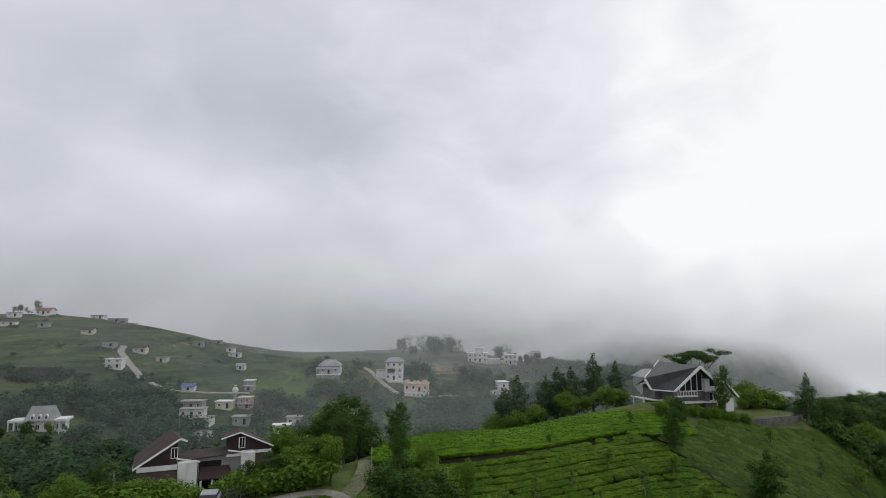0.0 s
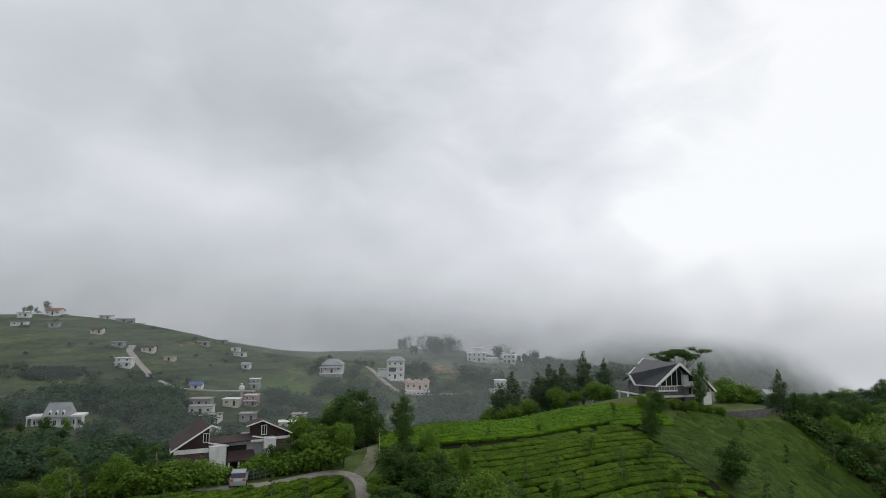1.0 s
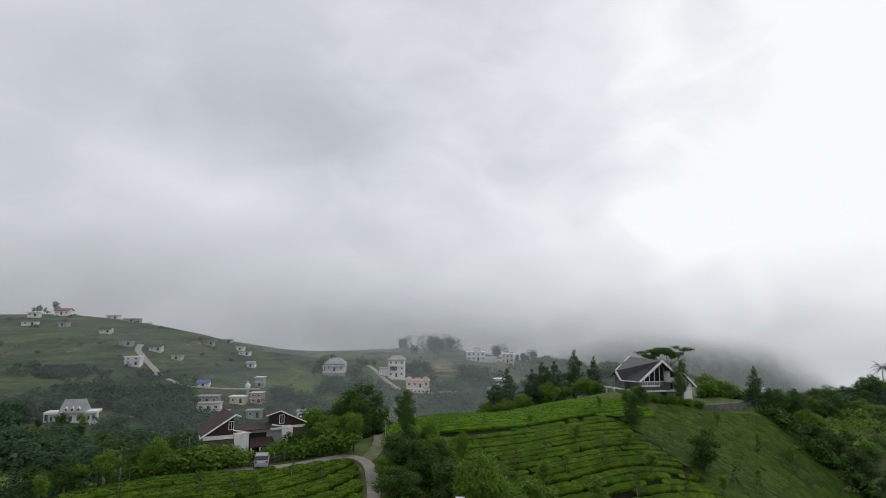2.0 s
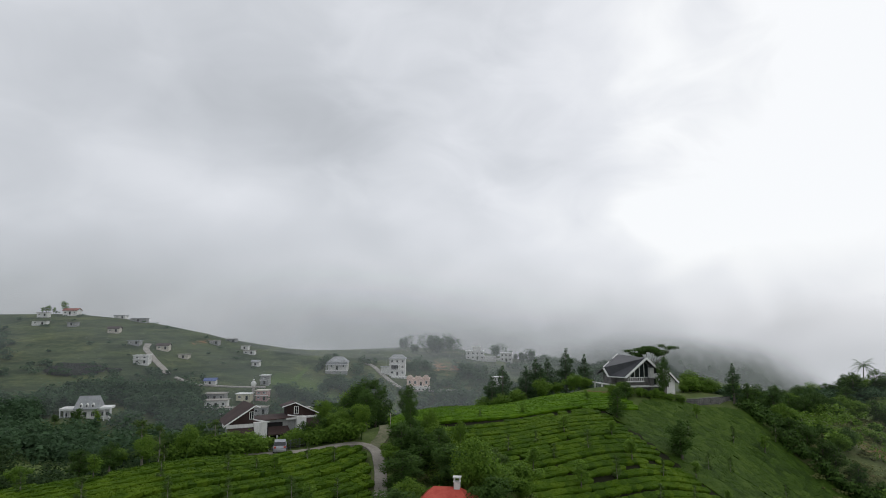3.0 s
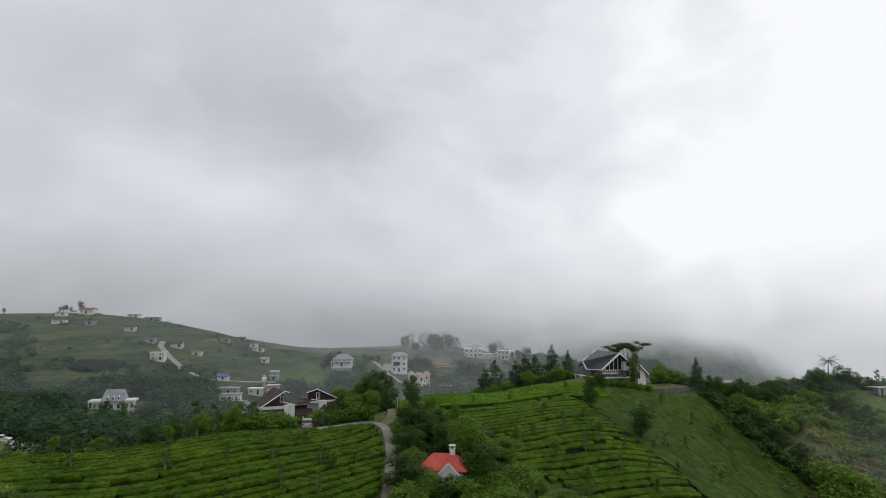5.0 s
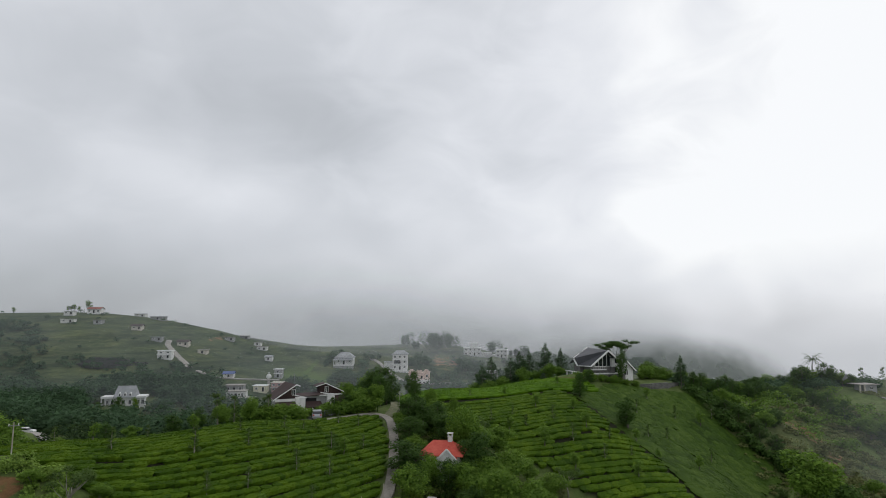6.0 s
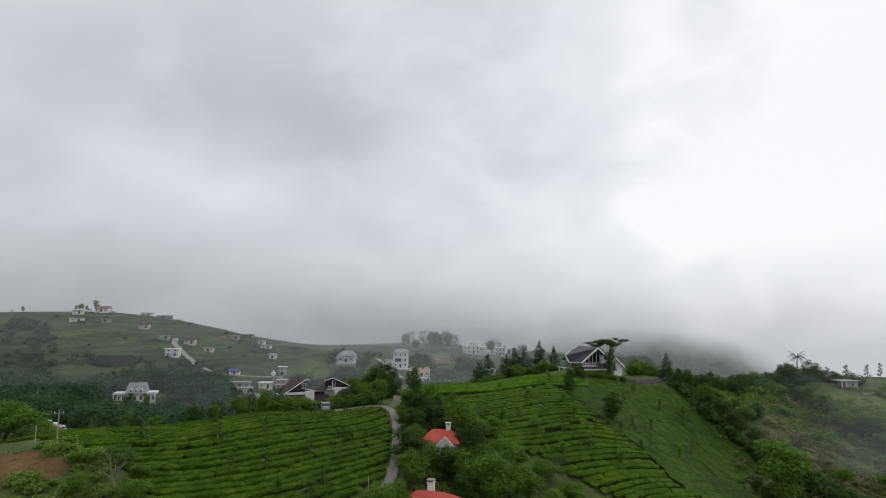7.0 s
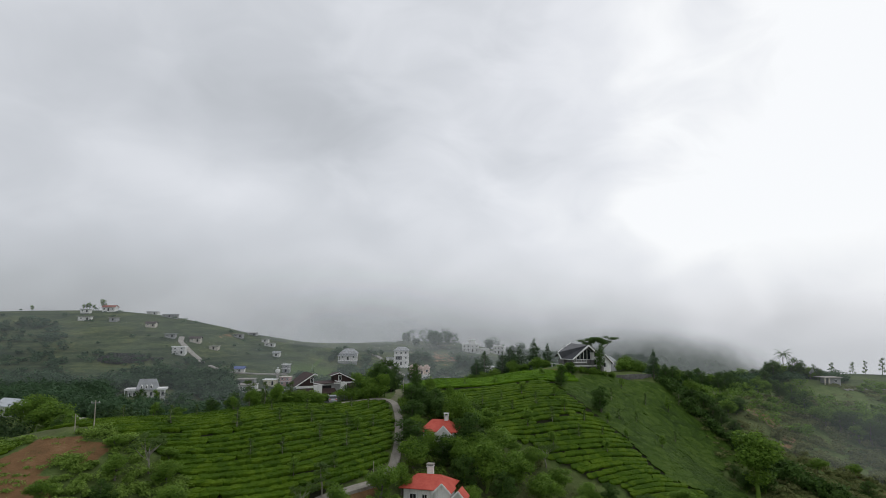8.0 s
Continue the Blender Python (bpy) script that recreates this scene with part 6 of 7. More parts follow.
# ---------------------------------------------------------------- houses farther off
def villa(x, y, w, d, hgt, turn=0, storeys=1, wall=None, roof="flat", roof_mat=None, label="", step=0.0, sink=0.4, name="villa", rise=None, lift=0.0):
    wall = wall or M_WHITE
    roof_mat = roof_mat or M_CONCRETE
    z = gz(x, y) + lift
    drop = max(0.5, z - min(gz(x + a * w / 2, y + b * d / 2) for a in (-1, 1) for b in (-1, 1)) + 0.3)
    h = thing(name, x, y, z, turn, label, "house", "far houses")
    P("wall", wall, h, lambda bm: box(bm, -w / 2, -d / 2, -drop, w / 2, d / 2, hgt))
    if roof == "flat":
        P("roof", roof_mat, h, lambda bm: box(bm, -w / 2 - 0.4, -d / 2 - 0.6, hgt, w / 2 + 0.4, d / 2 + 0.3, hgt + 0.22))
    elif roof == "hip":
        P("roof", roof_mat, h, lambda bm: hip_roof(bm, -w / 2 - 0.6, w / 2 + 0.6, -d / 2 - 0.7, d / 2 + 0.7, hgt, rise or w * 0.16, w * 0.3, 0.15))
    else:
        P("roof", roof_mat, h, lambda bm: hip_roof(bm, -w / 2 - 0.5, w / 2 + 0.5, -d / 2 - 0.6, d / 2 + 0.6, hgt, rise or d * 0.3, 0, 0.15))
        ym = rise or d * 0.3

        def ends(bm):
            for s in (-1, 1):
                v = [bm.verts.new((s * w / 2, -d / 2, hgt)), bm.verts.new((s * w / 2, d / 2, hgt)), bm.verts.new((s * w / 2, 0, hgt + ym * 0.85))]
                u = [bm.verts.new((s * (w / 2 - 0.2), q.co.y, q.co.z)) for q in v]
                bm.faces.new(v)
                bm.faces.new(u[::-1])
                for i in range(3):
                    bm.faces.new((v[i], u[i], u[(i + 1) % 3], v[(i + 1) % 3]))
        P("gable_wall", wall, h, ends)
    sh = hgt / storeys
    n = max(1, int(w / 2.6))
    for s in range(storeys):
        for k in range(n):
            u = -w / 2 + w * (k + 0.5) / n
            if s == 0 and k == n // 2:
                P("door", M_DARK, h, lambda bm: box(bm, u - 0.5, -d / 2 - 0.05, 0, u + 0.5, -d / 2 + 0.05, min(2.05, sh * 0.75)))
            else:
                window(h, "s", u, -d / 2, s * sh + sh * 0.32, 1.15, sh * 0.42)
    for s in range(1, storeys):
        P("floor_band", M_WHITE_TRIM, h, lambda bm: box(bm, -w / 2 - 0.3, -d / 2 - 0.75, s * sh - 0.12, w / 2 + 0.3, -d / 2 - 0.01, s * sh + 0.05))
    return h


def white_mansion():
    h = thing("white_mansion", -125.8, 189.5, 17.2, 16, "large white villa with a dormered grey roof and verandas", "house", "far houses")
    P("wall", M_WHITE, h, lambda bm: box(bm, -4.2, -3.0, -2.5, 4.6, 4.5, 3.6))
    P("west_wing", M_WHITE, h, lambda bm: (box(bm, -9.6, -1.0, -2.5, -4.2, 4.0, 3.2)))
    P("east_wing", M_WHITE, h, lambda bm: (box(bm, 4.6, -1.0, -2.5, 8.6, 4.0, 3.2)))
    P("west_flat_roof", M_WHITE_TRIM, h, lambda bm: box(bm, -10.6, -3.6, 3.2, -4.0, 4.4, 3.9))
    P("east_flat_roof", M_WHITE_TRIM, h, lambda bm: box(bm, 4.4, -3.6, 3.2, 9.8, 4.4, 3.9))
    P("roof", M_GREY_ROOF, h, lambda bm: hip_roof(bm, -5.0, 5.4, -4.2, 5.2, 3.6, 4.0, 1.0, 0.2))
    for x in (-10.3, -8.3, -6.3, -4.4, 4.8, 7.2, 9.5):
        P("column", M_WHITE_TRIM, h, lambda bm: box(bm, x - 0.2, -3.4, -2.5, x + 0.2, -3.0, 3.2))
    for x in (-2.2, 0.2, 2.6):
        dm = P("dormer", M_WHITE, h, lambda bm: prism(bm, [(x - 0.6, 4.0), (x + 0.6, 4.0), (x + 0.6, 4.9), (x, 5.5), (x - 0.6, 4.9)], -3.7, -1.2))
        P("pane", M_GLASS, dm, lambda bm: box(bm, x - 0.35, -3.76, 4.15, x + 0.35, -3.68, 4.9))
    railing(h, "s", -10.3, -4.4, -3.3, 0.3, 0.9)
    railing(h, "s", 4.8, 9.5, -3.3, 0.3, 0.9)
    for x in (-8.5, -6.0, 6.2, 8.0):
        window(h, "s", x, -1.0, 0.6, 1.3, 1.7)
    for x in (-2.8, -0.4, 2.6):
        window(h, "s", x, -3.0, 0.9, 1.4, 1.6)
    P("floor_band", M_GREYWALL, h, lambda bm: box(bm, -4.6, -3.6, -0.2, 5.0, -3.0, 0.1))
    reshape(h, lambda c: Vector((c.x * 0.785, c.y * 0.82, c.z * 1.03)))


red_house_front()
red_house_back()
brown_house()
slate_house()
white_mansion()

HILL_HOUSES = [
    # east, north, width, depth, height, turn, wall, roof, roof material
    (-228, 311, 9.5, 5, 2.8, 8, M_WHITE, "flat", M_CONCRETE), (-240, 331, 7.5, 5, 2.8, 5, M_WHITE, "flat", M_CONCRETE), (-230, 342, 11.0, 6, 3.6, 0, M_WHITE, "gable", M_TILE_ROOF),
    (-210, 312, 6.0, 5, 2.3, 0, M_GREYWALL, "flat", M_CONCRETE), (-205, 352, 9.0, 5, 2.4, 0, M_WHITE, "flat", M_GREY_ROOF), (-183, 306, 7.5, 5, 2.6, 5, M_CREAM, "gable", M_BROWN_ROOF),
    (-165, 294, 7.5, 5, 2.3, 4, M_GREYWALL, "flat", M_GREY_ROOF), (-150, 295, 7.8, 5, 2.8, 4, M_CREAM, "gable", M_BROWN_ROOF), (-136.5, 290, 6.5, 4.5, 2.6, 0, M_CREAM, "flat", M_CONCRETE),
    (-135, 327, 7.0, 5, 2.4, 0, M_GREYWALL, "flat", M_CONCRETE), (-132, 346, 7.5, 5, 2.4, 0, M_GREYWALL, "flat", M_CONCRETE), (-119, 333, 5.5, 4.5, 2.3, 0, M_WHITE, "flat", M_CONCRETE),
    (-113, 323, 7.8, 5, 2.6, 0, M_WHITE, "flat", M_CONCRETE), (-103, 304, 5.2, 4.5, 2.5, 0, M_WHITE, "gable", M_GREY_ROOF), (-111.5, 263, 6.5, 5, 2.2, 8, M_WHITE, "gable", M_BLUE_ROOF),
    (-188, 342, 12.0, 5, 2.4, 0, M_GREYWALL, "flat", M_GREY_ROOF),
]
for x, y, w, d, hh, turn, wall, roof, rm in HILL_HOUSES:
    nm = {M_WHITE: "white", M_CREAM: "cream", M_GREYWALL: "grey"}[wall]
    villa(x, y, w * 0.78, d * 0.8, hh * 0.72, turn, 1, wall, roof, rm, "small %s single-storey house on the green hillside" % nm, name="hillside_house")
villa(-149.4, 272, 7.0, 4.5, 3.8, 6, 2, M_WHITE, "flat", M_WHITE_TRIM, "two-storey white house beside the hillside lane", name="hillside_house")
# the hamlet in the valley
villa(-97.5, 235, 9.0, 6, 3.0, 10, 1, M_WHITE, "flat", M_CONCRETE, "plain white flat-roofed house in the hamlet", name="hamlet_house")
villa(-101.0, 243, 8.5, 6, 3.0, 6, 1, M_GREYWALL, "flat", M_CONCRETE, "grey flat-roofed house in the hamlet", name="hamlet_house")
villa(-91.0, 229, 6.5, 5, 2.8, -5, 1, M_WHITE, "flat", M_CONCRETE, "low white house with a weathered roof", name="hamlet_house")
villa(-90.6, 250, 6.4, 5, 2.7, 0, 1, M_YELLOW, "flat", M_WHITE_TRIM, "pale yellow flat-roofed house in the hamlet", name="hamlet_house")
villa(-83.6, 254, 5.2, 5, 4.2, 0, 2, M_PINK, "flat", M_CREAM, "two-storey pink house in the hamlet", name="hamlet_house")
villa(-89.5, 277, 4.0, 4.0, 4.2, 0, 2, M_GREYWALL, "flat", M_WHITE_TRIM, "square grey two-storey house above the hamlet", name="hamlet_house")
villa(-62.0, 232, 6.5, 5, 2.8, 12, 1, M_WHITE, "flat", M_WHITE_TRIM, "white house with a blue door side in the hamlet", name="hamlet_house")
villa(-59.5, 241, 5.5, 5, 3.0, 6, 1, M_WHITE, "flat", M_CONCRETE, "white house behind another in the hamlet", name="hamlet_house")
villa(-71.0, 214, 7.0, 5, 2.6, 20, 1, M_GREYWALL, "gable", M_GREY_ROOF, "low grey house with a sheet roof", name="hamlet_house")
villa(-84.0, 214, 6.5, 5, 2.6, -14, 1, M_CREAM, "gable", M_GREY_ROOF, "low cream house with a grey sheet roof", name="hamlet_house")
villa(-79.0, 236, 6.0, 5, 2.8, 8, 1, M_GREYWALL, "flat", M_CONCRETE, "grey flat-roofed house among trees", name="hamlet_house")
villa(-166.0, 203, 5.5, 4.5, 2.4, 0, 1, M_GREYWALL, "gable", M_BROWN_ROOF, "small dark hut at the wood's edge", name="hut")


def water_tank():
    x, y = -88.0, 253.5
    t = thing("water_tank", x, y, gz(x, y), 0, "round white water tank on a tall column", "water tank")
    P("column", M_CONCRETE, t, lambda bm: box(bm, -0.5, -0.5, -0.5, 0.5, 0.5, 5.2))
    bm = bmesh.new()
    bmesh.ops.create_uvsphere(bm, u_segments=16, v_segments=10, radius=1.3)
    bmesh.ops.transform(bm, matrix=Matrix.Translation((0, 0, 6.6)) @ Matrix.Diagonal((1, 1, 0.95, 1)), verts=bm.verts)
    part("tank", bm, M_WHITE, t)
    P("rim", M_WHITE_TRIM, t, lambda bm: box(bm, -0.35, -0.35, 8.1, 0.35, 0.35, 8.5))


water_tank()


# the white houses across the valley
def pavilion_house():
    h = villa(-59.6, 313, 10.2, 9, 4.0, 0, 1, M_WHITE, "hip", M_GREY_ROOF, "white hipped-roof house raised on a retaining wall", name="white_house", rise=3.0, lift=1.0)
    P("retaining_wall", M_GREYWALL, h, lambda bm: box(bm, -5.9, -6.5, -6.0, 5.9, -4.4, -0.6))
    P("terrace_band", M_WHITE_TRIM, h, lambda bm: box(bm, -6.0, -6.6, -0.6, 6.0, -4.4, -0.2))
    P("verandah_roof", M_GREY_ROOF, h, lambda bm: slab(bm, [(-6.2, -7.0, 2.7), (6.2, -7.0, 2.7), (5.5, -4.3, 3.7), (-5.5, -4.3, 3.7)], 0.15))
    for k in range(6):
        P("verandah_post", M_WHITE_TRIM, h, lambda bm: box(bm, -5.7 + 2.25 * k, -6.5, -0.2, -5.45 + 2.25 * k, -6.25, 2.75))


def tall_white_house():
    h = villa(-26.4, 316.0, 8.8, 8, 9.2, 0, 3, M_WHITE, "hip", M_GREY_ROOF, "three-storey white house with balconies and grey roof", name="white_house", rise=2.2, lift=0.0)
    P("annex", M_WHITE, h, lambda bm: box(bm, -9.5, -1.5, -1.5, -4.4, 3.5, 4.4))
    P("annex_roof", M_GREY_ROOF, h, lambda bm: box(bm, -9.9, -2.0, 4.4, -4.3, 4.0, 4.7))
    P("retaining_wall", M_WHITE, h, lambda bm: box(bm, -3.0, -7.0, -3.0, 5.6, -4.6, -0.4))
    for k in range(5):
        x = -2.6 + 1.9 * k
        P("arch_pier", M_GREYWALL, h, lambda bm: box(bm, x, -7.15, -3.0, x + 0.8, -7.0, -0.8))
    for s in (3.0, 6.0):
        railing(h, "s", -4.3, 4.3, -4.7, s, 0.8)
    # dark sheet on the wall, painted as verandah shade
    P("verandah", M_DARK, h, lambda bm: box(bm, -3.4, -4.06, 3.3, 0.4, -3.98, 5.6))


def arched_house():
    h = villa(-13.9, 297.0, 11.8, 8, 3.5, 0, 1, M_PEACH, "flat", M_PEACH, "peach and white house with rounded gables on a terrace", name="peach_house", lift=0.6)
    for x in (-4.2, 0.0, 4.2):
        P("curved_gable", M_PEACH, h, lambda bm: prism(bm, [(x - 1.9, 3.6), (x + 1.9, 3.6), (x + 1.7, 4.6), (x + 1.0, 5.4), (x, 5.7 if x else 4.8), (x - 1.0, 5.4), (x - 1.7, 4.6)], -3.9, -3.4))
    P("retaining_wall", M_WHITE, h, lambda bm: box(bm, -6.8, -6.4, -3.2, 6.4, -4.2, -0.2))
    for k in range(6):
        x = -5.6 + 2.0 * k
        # dark sheet on the retaining wall in place of a shaded recess
        P("recess", M_DARK, h, lambda bm: box(bm, x, -6.46, -3.0, x + 1.0, -6.36, -1.2))
    railing(h, "s", -6.8, 6.4, -6.3, -0.2, 0.8)


def far_white_group():
    a = villa(20.3, 376.5, 12.0, 7, 5.4, 0, 2, M_WHITE, "flat", M_WHITE_TRIM, "white two-storey house with a roof terrace room", name="white_house")
    P("roof_room", M_WHITE, a, lambda bm: box(bm, -1.5, -2.0, 5.6, 3.5, 2.0, 8.4))
    P("roof_room_roof", M_WHITE_TRIM, a, lambda bm: box(bm, -1.9, -2.5, 8.4, 3.9, 2.4, 8.65))
    P("lower_wing", M_WHITE, a, lambda bm: box(bm, 6.0, -2.5, -1.5, 14.0, 2.5, 2.2))
    b = villa(42.5, 388, 8.0, 6, 5.6, -8, 2, M_WHITE, "flat", M_WHITE_TRIM, "white two-storey house on the far slope", name="white_house")
    P("side_wing", M_WHITE, b, lambda bm: box(bm, -9.0, -2.0, -1.0, -4.0, 2.5, 2.0))
    c = villa(28.5, 301, 5.0, 5.5, 7.4, 12, 2, M_WHITE, "flat", M_WHITE_TRIM, "narrow white house half hidden by conifers", name="white_house", lift=0.5)
    P("lower_block", M_WHITE, c, lambda bm: box(bm, -5.6, -1.5, -3.0, -2.0, 2.5, 3.2))
    P("foundation", M_GREYWALL, c, lambda bm: box(bm, -6.4, -3.2, -4.5, 2.8, 3.0, -0.5))


pavilion_house()
tall_white_house()
arched_house()
far_white_group()
# wall and roof are fog-grey, so their colour carries the haze
villa(89.0, 262, 11.5, 9, 4.2, 0, 1, M_GREYWALL, "hip", M_GREY_ROOF, "house behind the knoll, its mist put into fog-grey colours", name="grey_house", rise=3.2, lift=1.2)
villa(129.0, 232, 5.6, 5, 2.0, 0, 1, M_GREYWALL, "gable", M_GREY_ROOF, "pale house in the mist beyond the ridge", name="pale_house", lift=0.0)
villa(-115.6, 95.5, 6.6, 5, 2.6, -22, 1, M_WHITE, "gable", M_PALE_ROOF, "white house with pale sheet roof below the tea", name="white_house", rise=1.7, lift=1.2)
villa(-122.5, 94.5, 6.0, 5, 2.4, -22, 1, M_WHITE, "gable", M_BLUE_ROOF, "small house with a dark blue sheet roof", name="shed", rise=1.2)


def ridge_house():
    x, y = 144.5, 157.5
    h = thing("ridge_house", x, y, gz(x, y), 10, "flat-roofed concrete house with an open porch on the ridge", "house", "far houses")
    P("wall", M_GREYWALL, h, lambda bm: box(bm, -1.0, -2.0, -2.0, 5.5, 4.0, 3.2))
    P("roof", M_CONCRETE, h, lambda bm: box(bm, -4.5, -3.0, 3.2, 6.2, 4.6, 3.5))
    for q in (-4.0, -1.6):
        P("porch_post", M_CREAM, h, lambda bm: box(bm, q - 0.3, -2.6, -2.5, q + 0.3, -2.0, 3.2))
    P("porch_wall", M_CREAM, h, lambda bm: box(bm, -4.4, -2.4, -2.8, -1.2, -2.2, -0.3))
    window(h, "s", 2.5, -2.0, 1.0, 1.6, 1.3)
    reshape(h, lambda c: c * 0.72)
    P("gable_roof", M_GREY_ROOF, h, lambda bm: slab(bm, [(-7.5, 0.5, 4.2), (-5.8, 0.5, 6.2), (-2.5, 3.5, 4.2), (-4.4, 3.5, 3.4)], 0.15))


ridge_house()


# ---------------------------------------------------------------- small things
def car(x, y, turn, paint, label):
    c = thing("hatchback_car", x, y, gz(x, y) + 0.18, turn, label, "car")
    M = worn("car_paint_" + paint[0], paint[1], paint[2], 1.0, 8.0, rough=0.3, spec=0.5, relief=0.02)

    def body(bm):
        prism(bm, [(-1.85, 0.28), (1.85, 0.28), (1.9, 0.62), (1.75, 0.86), (0.85, 0.96), (-1.8, 0.98), (-1.9, 0.7)], -0.82, 0.82)
    P("body", M, c, body)
    P("cabin", M_GLASS, c, lambda bm: prism(bm, [(-1.72, 0.98), (0.85, 0.96), (0.25, 1.42), (-1.45, 1.45)], -0.74, 0.74))
    P("car_roof", M, c, lambda bm: prism(bm, [(-1.5, 1.44), (0.3, 1.41), (0.15, 1.52), (-1.35, 1.54)], -0.72, 0.72))
    for sx in (-1.2, 1.2):
        for sy in (-0.8, 0.8):
            bm = bmesh.new()
            bmesh.ops.create_cone(bm, cap_ends=True, segments=18, radius1=0.31, radius2=0.31, depth=0.2)
            bmesh.ops.transform(bm, matrix=Matrix.Translation((sx, sy, 0.31)) @ Matrix.Rotation(radians(90), 4, "X"), verts=bm.verts)
            wl = part("wheel", bm, M_TANK, c)
            bm = bmesh.new()
            bmesh.ops.create_cone(bm, cap_ends=True, segments=14, radius1=0.19, radius2=0.17, depth=0.24)
            bmesh.ops.transform(bm, matrix=Matrix.Translation((sx, sy, 0.31)) @ Matrix.Rotation(radians(90), 4, "X"), verts=bm.verts)
            part("rim", bm, M_METAL, wl)
    for sy in (-0.62, 0.62):
        P("tail_lamp", M_RED_ROOF, c, lambda bm: box(bm, -1.93, sy - 0.14, 0.72, -1.84, sy + 0.14, 0.95))
    P("bumper", M_GREYWALL, c, lambda bm: box(bm, -1.98, -0.78, 0.28, -1.84, 0.78, 0.52))
    return c


car(-22.2, 58.4, 104, ("silver", (0.30, 0.32, 0.35), (0.38, 0.40, 0.43)), "silver hatchback parked before the brown house")
car(-103.0, 100.5, 10, ("white", (0.66, 0.66, 0.66), (0.74, 0.74, 0.74)), "white car on the lane in the valley")


def fence(line, label):
    x0, y0 = line[0]
    f = thing("fence", x0, y0, gz(x0, y0), 0, label, "fence")
    posts = []
    for (ax, ay), (bx, by) in zip(line, line[1:]):
        n = max(1, round(math.hypot(bx - ax, by - ay) / 1.5))
        posts += [(ax + (bx - ax) * k / n, ay + (by - ay) * k / n) for k in range(n)]
    posts.append(line[-1])
    pts = [(x - x0, y - y0, gz(x, y) - gz(x0, y0)) for x, y in posts]
    for p in pts:
        P("post", M_METAL, f, lambda bm: box(bm, p[0] - 0.025, p[1] - 0.025, p[2] - 0.3, p[0] + 0.025, p[1] + 0.025, p[2] + 1.25))
    for z in (0.35, 0.8, 1.2):
        P("rail", M_METAL, f, lambda bm: [beam(bm, (a[0], a[1], a[2] + z), (b[0], b[1], b[2] + z), 0.018, 0.022) for a, b in zip(pts, pts[1:])])

    def mesh_wires(bm):
        for a, b in zip(pts, pts[1:]):
            for k in range(1, 8):
                q = k / 8
                x, y, z = (a[i] + (b[i] - a[i]) * q for i in range(3))
                beam(bm, (x, y, z + 0.1), (x, y, z + 1.2), 0.012, 0.012)
    P("pickets", M_METAL, f, mesh_wires)


fence([(-26.5, 57.6), (-22.2, 59.0), (-18.0, 62.6), (-13.4, 64.4)], "grey wire fence along the lane by the brown house")


def utility_pole(x, y, h, label, arms=True):
    p = thing("utility_pole", x, y, gz(x, y), 20, label, "pole")
    tv, tf = [], []
    tube(tv, tf, [(0, 0, -0.5), (0, 0, h * 0.5), (0, 0, h)], (0.085, 0.075, 0.06) if arms else (0.075, 0.065, 0.05), 8)
    mesh_ob("pole", tv, tf, M_TIMBER, p)
    if arms:
        P("crossarm", M_METAL, p, lambda bm: beam(bm, (-0.6, 0, h - 0.4), (0.6, 0, h - 0.4), 0.07, 0.09))
        for q in (-0.5, 0.0, 0.5):
            P("insulator", M_WHITE_TRIM, p, lambda bm: box(bm, q - 0.04, -0.04, h - 0.36, q + 0.04, 0.04, h - 0.16))


utility_pole(-9.9, 28.4, 3.6, "short pale wooden post beside the concrete lane", False)
utility_pole(-7.6, 33.2, 3.4, "short pale wooden post at the lane bend", False)
utility_pole(-8.0, 67.0, 3.4, "slender pale pole near the track junction", False)
utility_pole(-51.2, 22.8, 4.4, "thin pale utility pole at the end of the tea field")
utility_pole(-53.2, 21.4, 2.9, "short pale post above the red earth", False)


def palm(x, y, h):
    rng = np.random.default_rng(5)
    p = thing("palm_tree", x, y, gz(x, y), 0, "coconut palm rising above the ridge trees", "palm")
    tv, tf = [], []
    tube(tv, tf, [(0, 0, -0.5), (0.2, 0, h * 0.4), (0.1, 0.1, h * 0.75), (0.3, 0, h)], (0.22, 0.17, 0.14, 0.12), 7)
    mesh_ob("trunk", tv, tf, M_BARK, p)
    for k in range(22):
        a, up = k * 2.4, 1.35 - 1.75 * (k / 21)
        L = 3.3 + 0.6 * rng.random()
        V, F = [], []
        for s in range(9):
            q = s / 8
            r, z = L * q * math.cos(0.4 * up), h + L * (up * q - 0.75 * q * q)
            c = Vector((0.3 + r * math.cos(a), r * math.sin(a), z))
            side = Vector((-math.sin(a), math.cos(a), 0))
            out = Vector((math.cos(a), math.sin(a), 0))
            if s:
                w = 0.95 * math.sin(math.pi * min(1, 0.16 + 0.80 * q)) + 0.1
                for sg in (-1, 1):
                    i = len(V)
                    V += [tuple(c - out * 0.19), tuple(c + out * 0.19), tuple(c + side * sg * w + out * 0.28 - Vector((0, 0, 0.30 * w)))]
                    F.append((i, i + 1, i + 2))
            if s < 8:
                i = len(V)
                q2 = (s + 1) / 8
                r2, z2 = L * q2 * math.cos(0.4 * up), h + L * (up * q2 - 0.75 * q2 * q2)
                c2 = Vector((0.3 + r2 * math.cos(a), r2 * math.sin(a), z2))
                V += [tuple(c - side * 0.05), tuple(c + side * 0.05), tuple(c2 + side * 0.04), tuple(c2 - side * 0.04)]
                F.append((i, i + 1, i + 2, i + 3))
        mesh_ob("frond", V, F, M_LEAF_DARK, p)


palm(134.5, 169.0, 10.0)

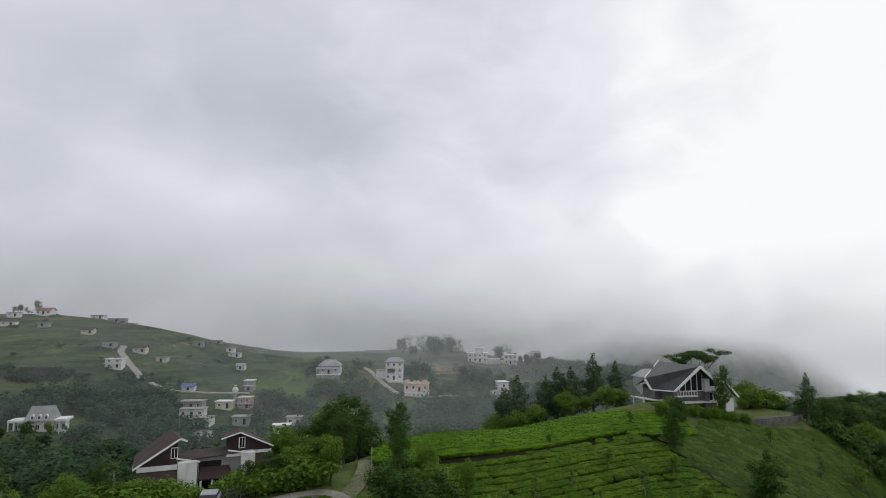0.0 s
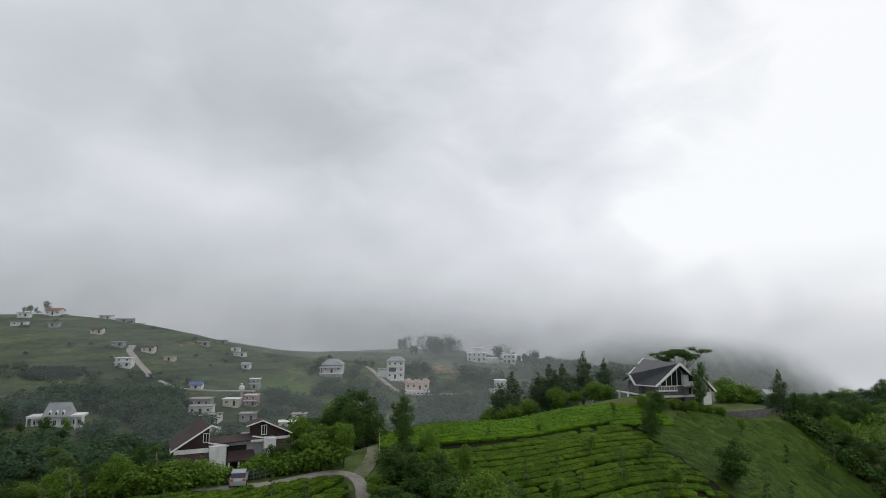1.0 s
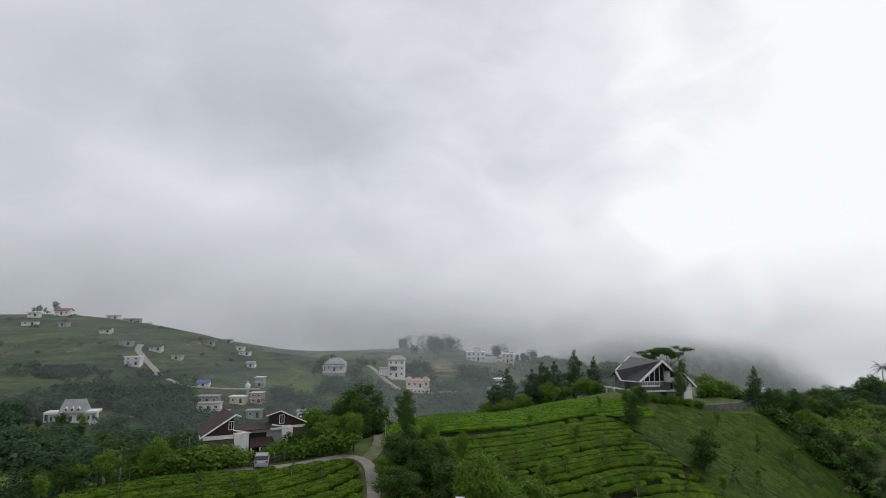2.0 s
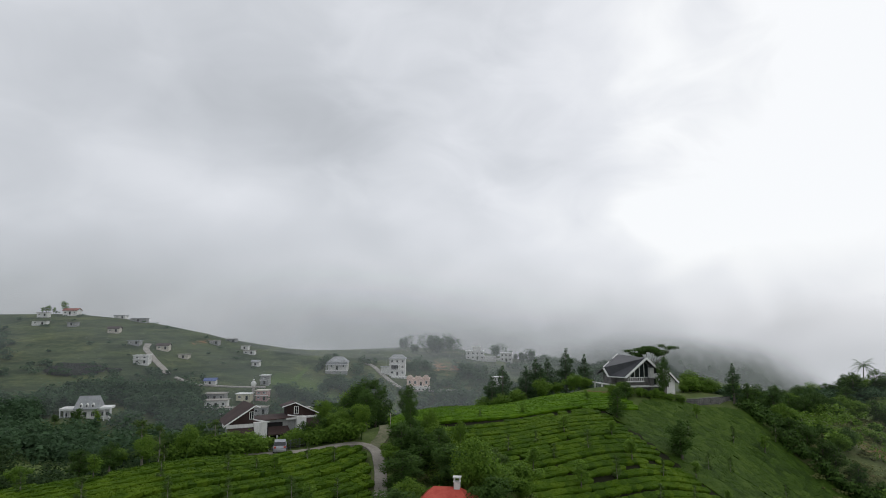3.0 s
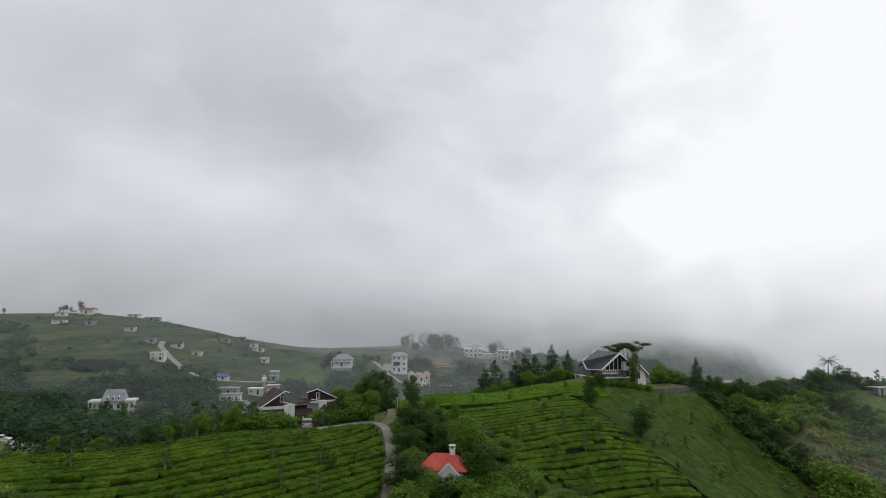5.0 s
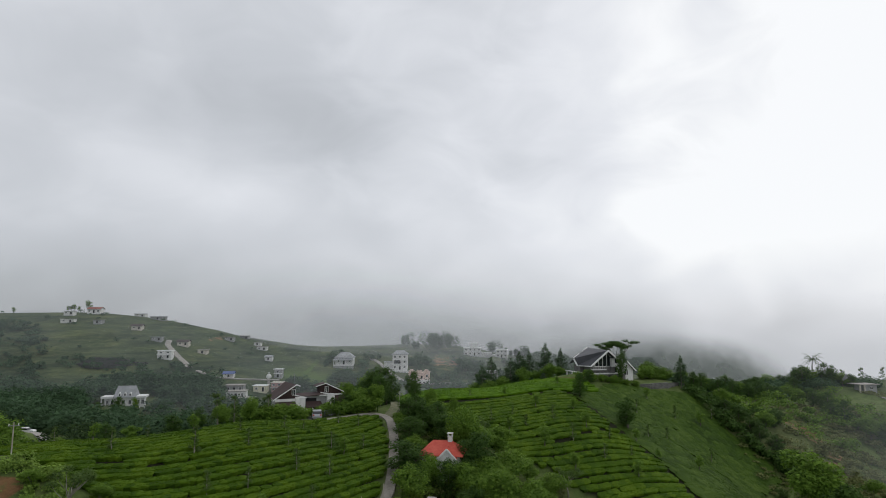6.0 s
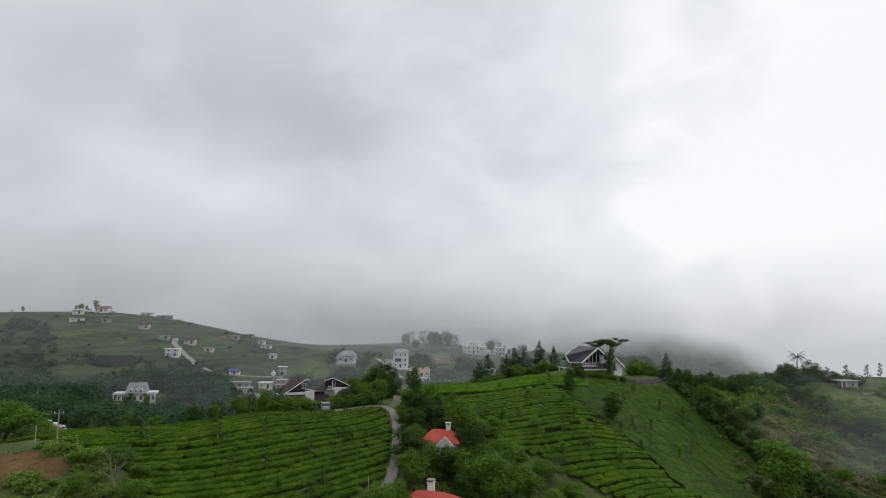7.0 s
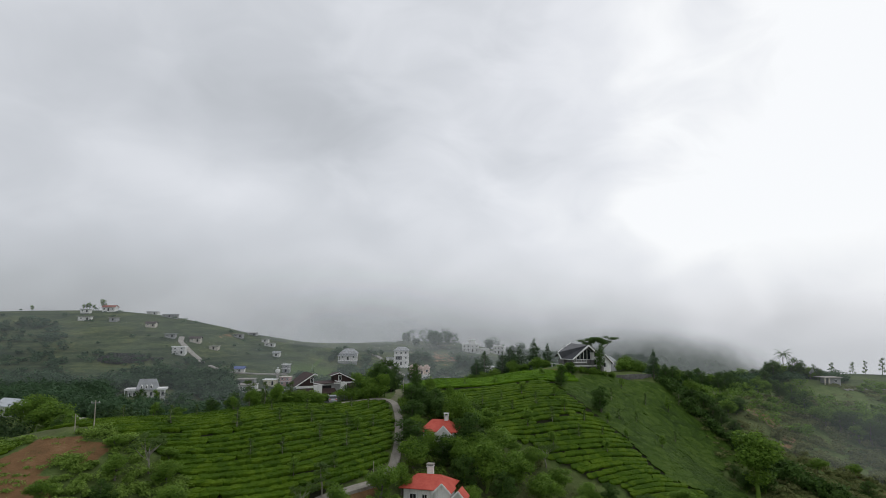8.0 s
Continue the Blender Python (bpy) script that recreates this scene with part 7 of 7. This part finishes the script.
# lanes far off
ribbon("hill_lane", [(-159.5, 297), (-157, 290), (-151.6, 284), (-145, 277), (-138, 270), (-133, 264)], 3.0, M_CONCRETE, 0.35, "pale concrete lane climbing the hillside")
ribbon("hamlet_lane", [(-128, 262), (-118, 258), (-108, 261), (-98, 266), (-88, 272)], 2.0, M_CONCRETE, 0.4, "pale lane above the hamlet")
ribbon("valley_lane", [(-46, 332), (-41, 326), (-35, 313.5), (-28, 299.5), (-22, 290), (-16, 287.6), (-7, 288.6), (3, 294), (15, 297.5)], 2.6, M_CONCRETE, 0.5, "pale walled lane between the white houses")
ribbon("west_lane", [(-120, 100), (-104, 98), (-96, 93), (-88, 85), (-80, 76)], 2.4, M_CONCRETE, 0.3, "pale lane at the valley edge")
M_TRACK = worn("trodden_grass", (0.075, 0.095, 0.038), (0.20, 0.185, 0.125), 0.5, 3.0)
ribbon("field_track", [(-10.2, 61.8), (-9.4, 65), (-9.0, 69), (-9.4, 73)], 1.9, M_TRACK, 0.06, "grassy earth track leading on from the lane")
ribbon("dirt_track", [(-68, 24.6), (-62, 22.2), (-57, 20.6), (-53, 20.3), (-49.6, 19.9)], 1.3, M_SAND, 0.12, "pale sandy track along the crest of red earth")
ribbon("ridge_lane", [(145, 150.5), (158, 157), (171, 164), (190, 172)], 2.4, M_CONCRETE, 0.3, "pale lane along the ridge")


# ---------------------------------------------------------------- stone retaining wall and lawn on the knoll
def stone_wall(line, height, label):
    rng = random.Random(9)
    x0, y0 = line[0]
    w = thing("stone_wall", x0, y0, gz(x0, y0), 0, label, "wall")
    metas = []
    for _ in range(6):
        bm = bmesh.new()
        box(bm, -0.5, -0.5, -0.5, 0.5, 0.5, 0.5)
        for v in bm.verts:
            v.co += Vector((rng.uniform(-0.09, 0.09), rng.uniform(-0.15, 0.05), rng.uniform(-0.09, 0.09)))
        me = bpy.data.meshes.new("stone")
        bm.to_mesh(me)
        bm.free()
        me.materials.append(M_STONE)
        metas.append(me)
    core = bmesh.new()
    for (ax, ay), (bx, by) in zip(line, line[1:]):
        L = math.hypot(bx - ax, by - ay)
        t, turn = ((bx - ax) / L, (by - ay) / L), math.atan2(by - ay, bx - ax)
        top = WALL_TOP - gz(x0, y0)
        beam(core, (ax - x0, ay - y0 + 0.15, top - height / 2 - 0.05), (bx - x0, by - y0 + 0.15, top - height / 2 - 0.05), 0.3, height)
        z = 0.0
        while z < height - 0.1:
            rh = rng.uniform(0.30, 0.40)
            u = rng.uniform(-0.3, 0)
            while u < L:
                rw = rng.uniform(0.45, 0.85)
                ob = new("stone", rng.choice(metas))
                ob.parent = w
                ob.matrix_basis = Matrix.Translation((ax + t[0] * (u + rw / 2) - x0, ay + t[1] * (u + rw / 2) - y0, top - height + z + rh / 2)) @ Matrix.Rotation(turn, 4, "Z") @ Matrix.Diagonal((rw * 0.95, 0.34, rh * 0.93, 1))
                u += rw
            z += rh
    part("wall_core", core, M_DARK, w)


WALL_TOP = 35.6
stone_wall([(46.0, 95.0), (50.5, 95.0), (55.0, 97.0), (58.8, 100.6)], 2.0, "rough grey stone retaining wall below the lawn")
LAWN = [(46.2, 95.4), (50.4, 95.4), (54.8, 97.4), (58.4, 100.9), (58, 105), (52, 107), (47.5, 104)]
P("lawn", worn("lawn_grass", (0.055, 0.085, 0.022), (0.10, 0.135, 0.045), 0.6, 6.0), None, lambda bm: slab(bm, [(x, y, WALL_TOP - 0.06) for x, y in LAWN], 1.2))
tagged(bpy.data.objects["lawn"], "clipped lawn terrace beside the slate-roofed house", "lawn", kind="structure")
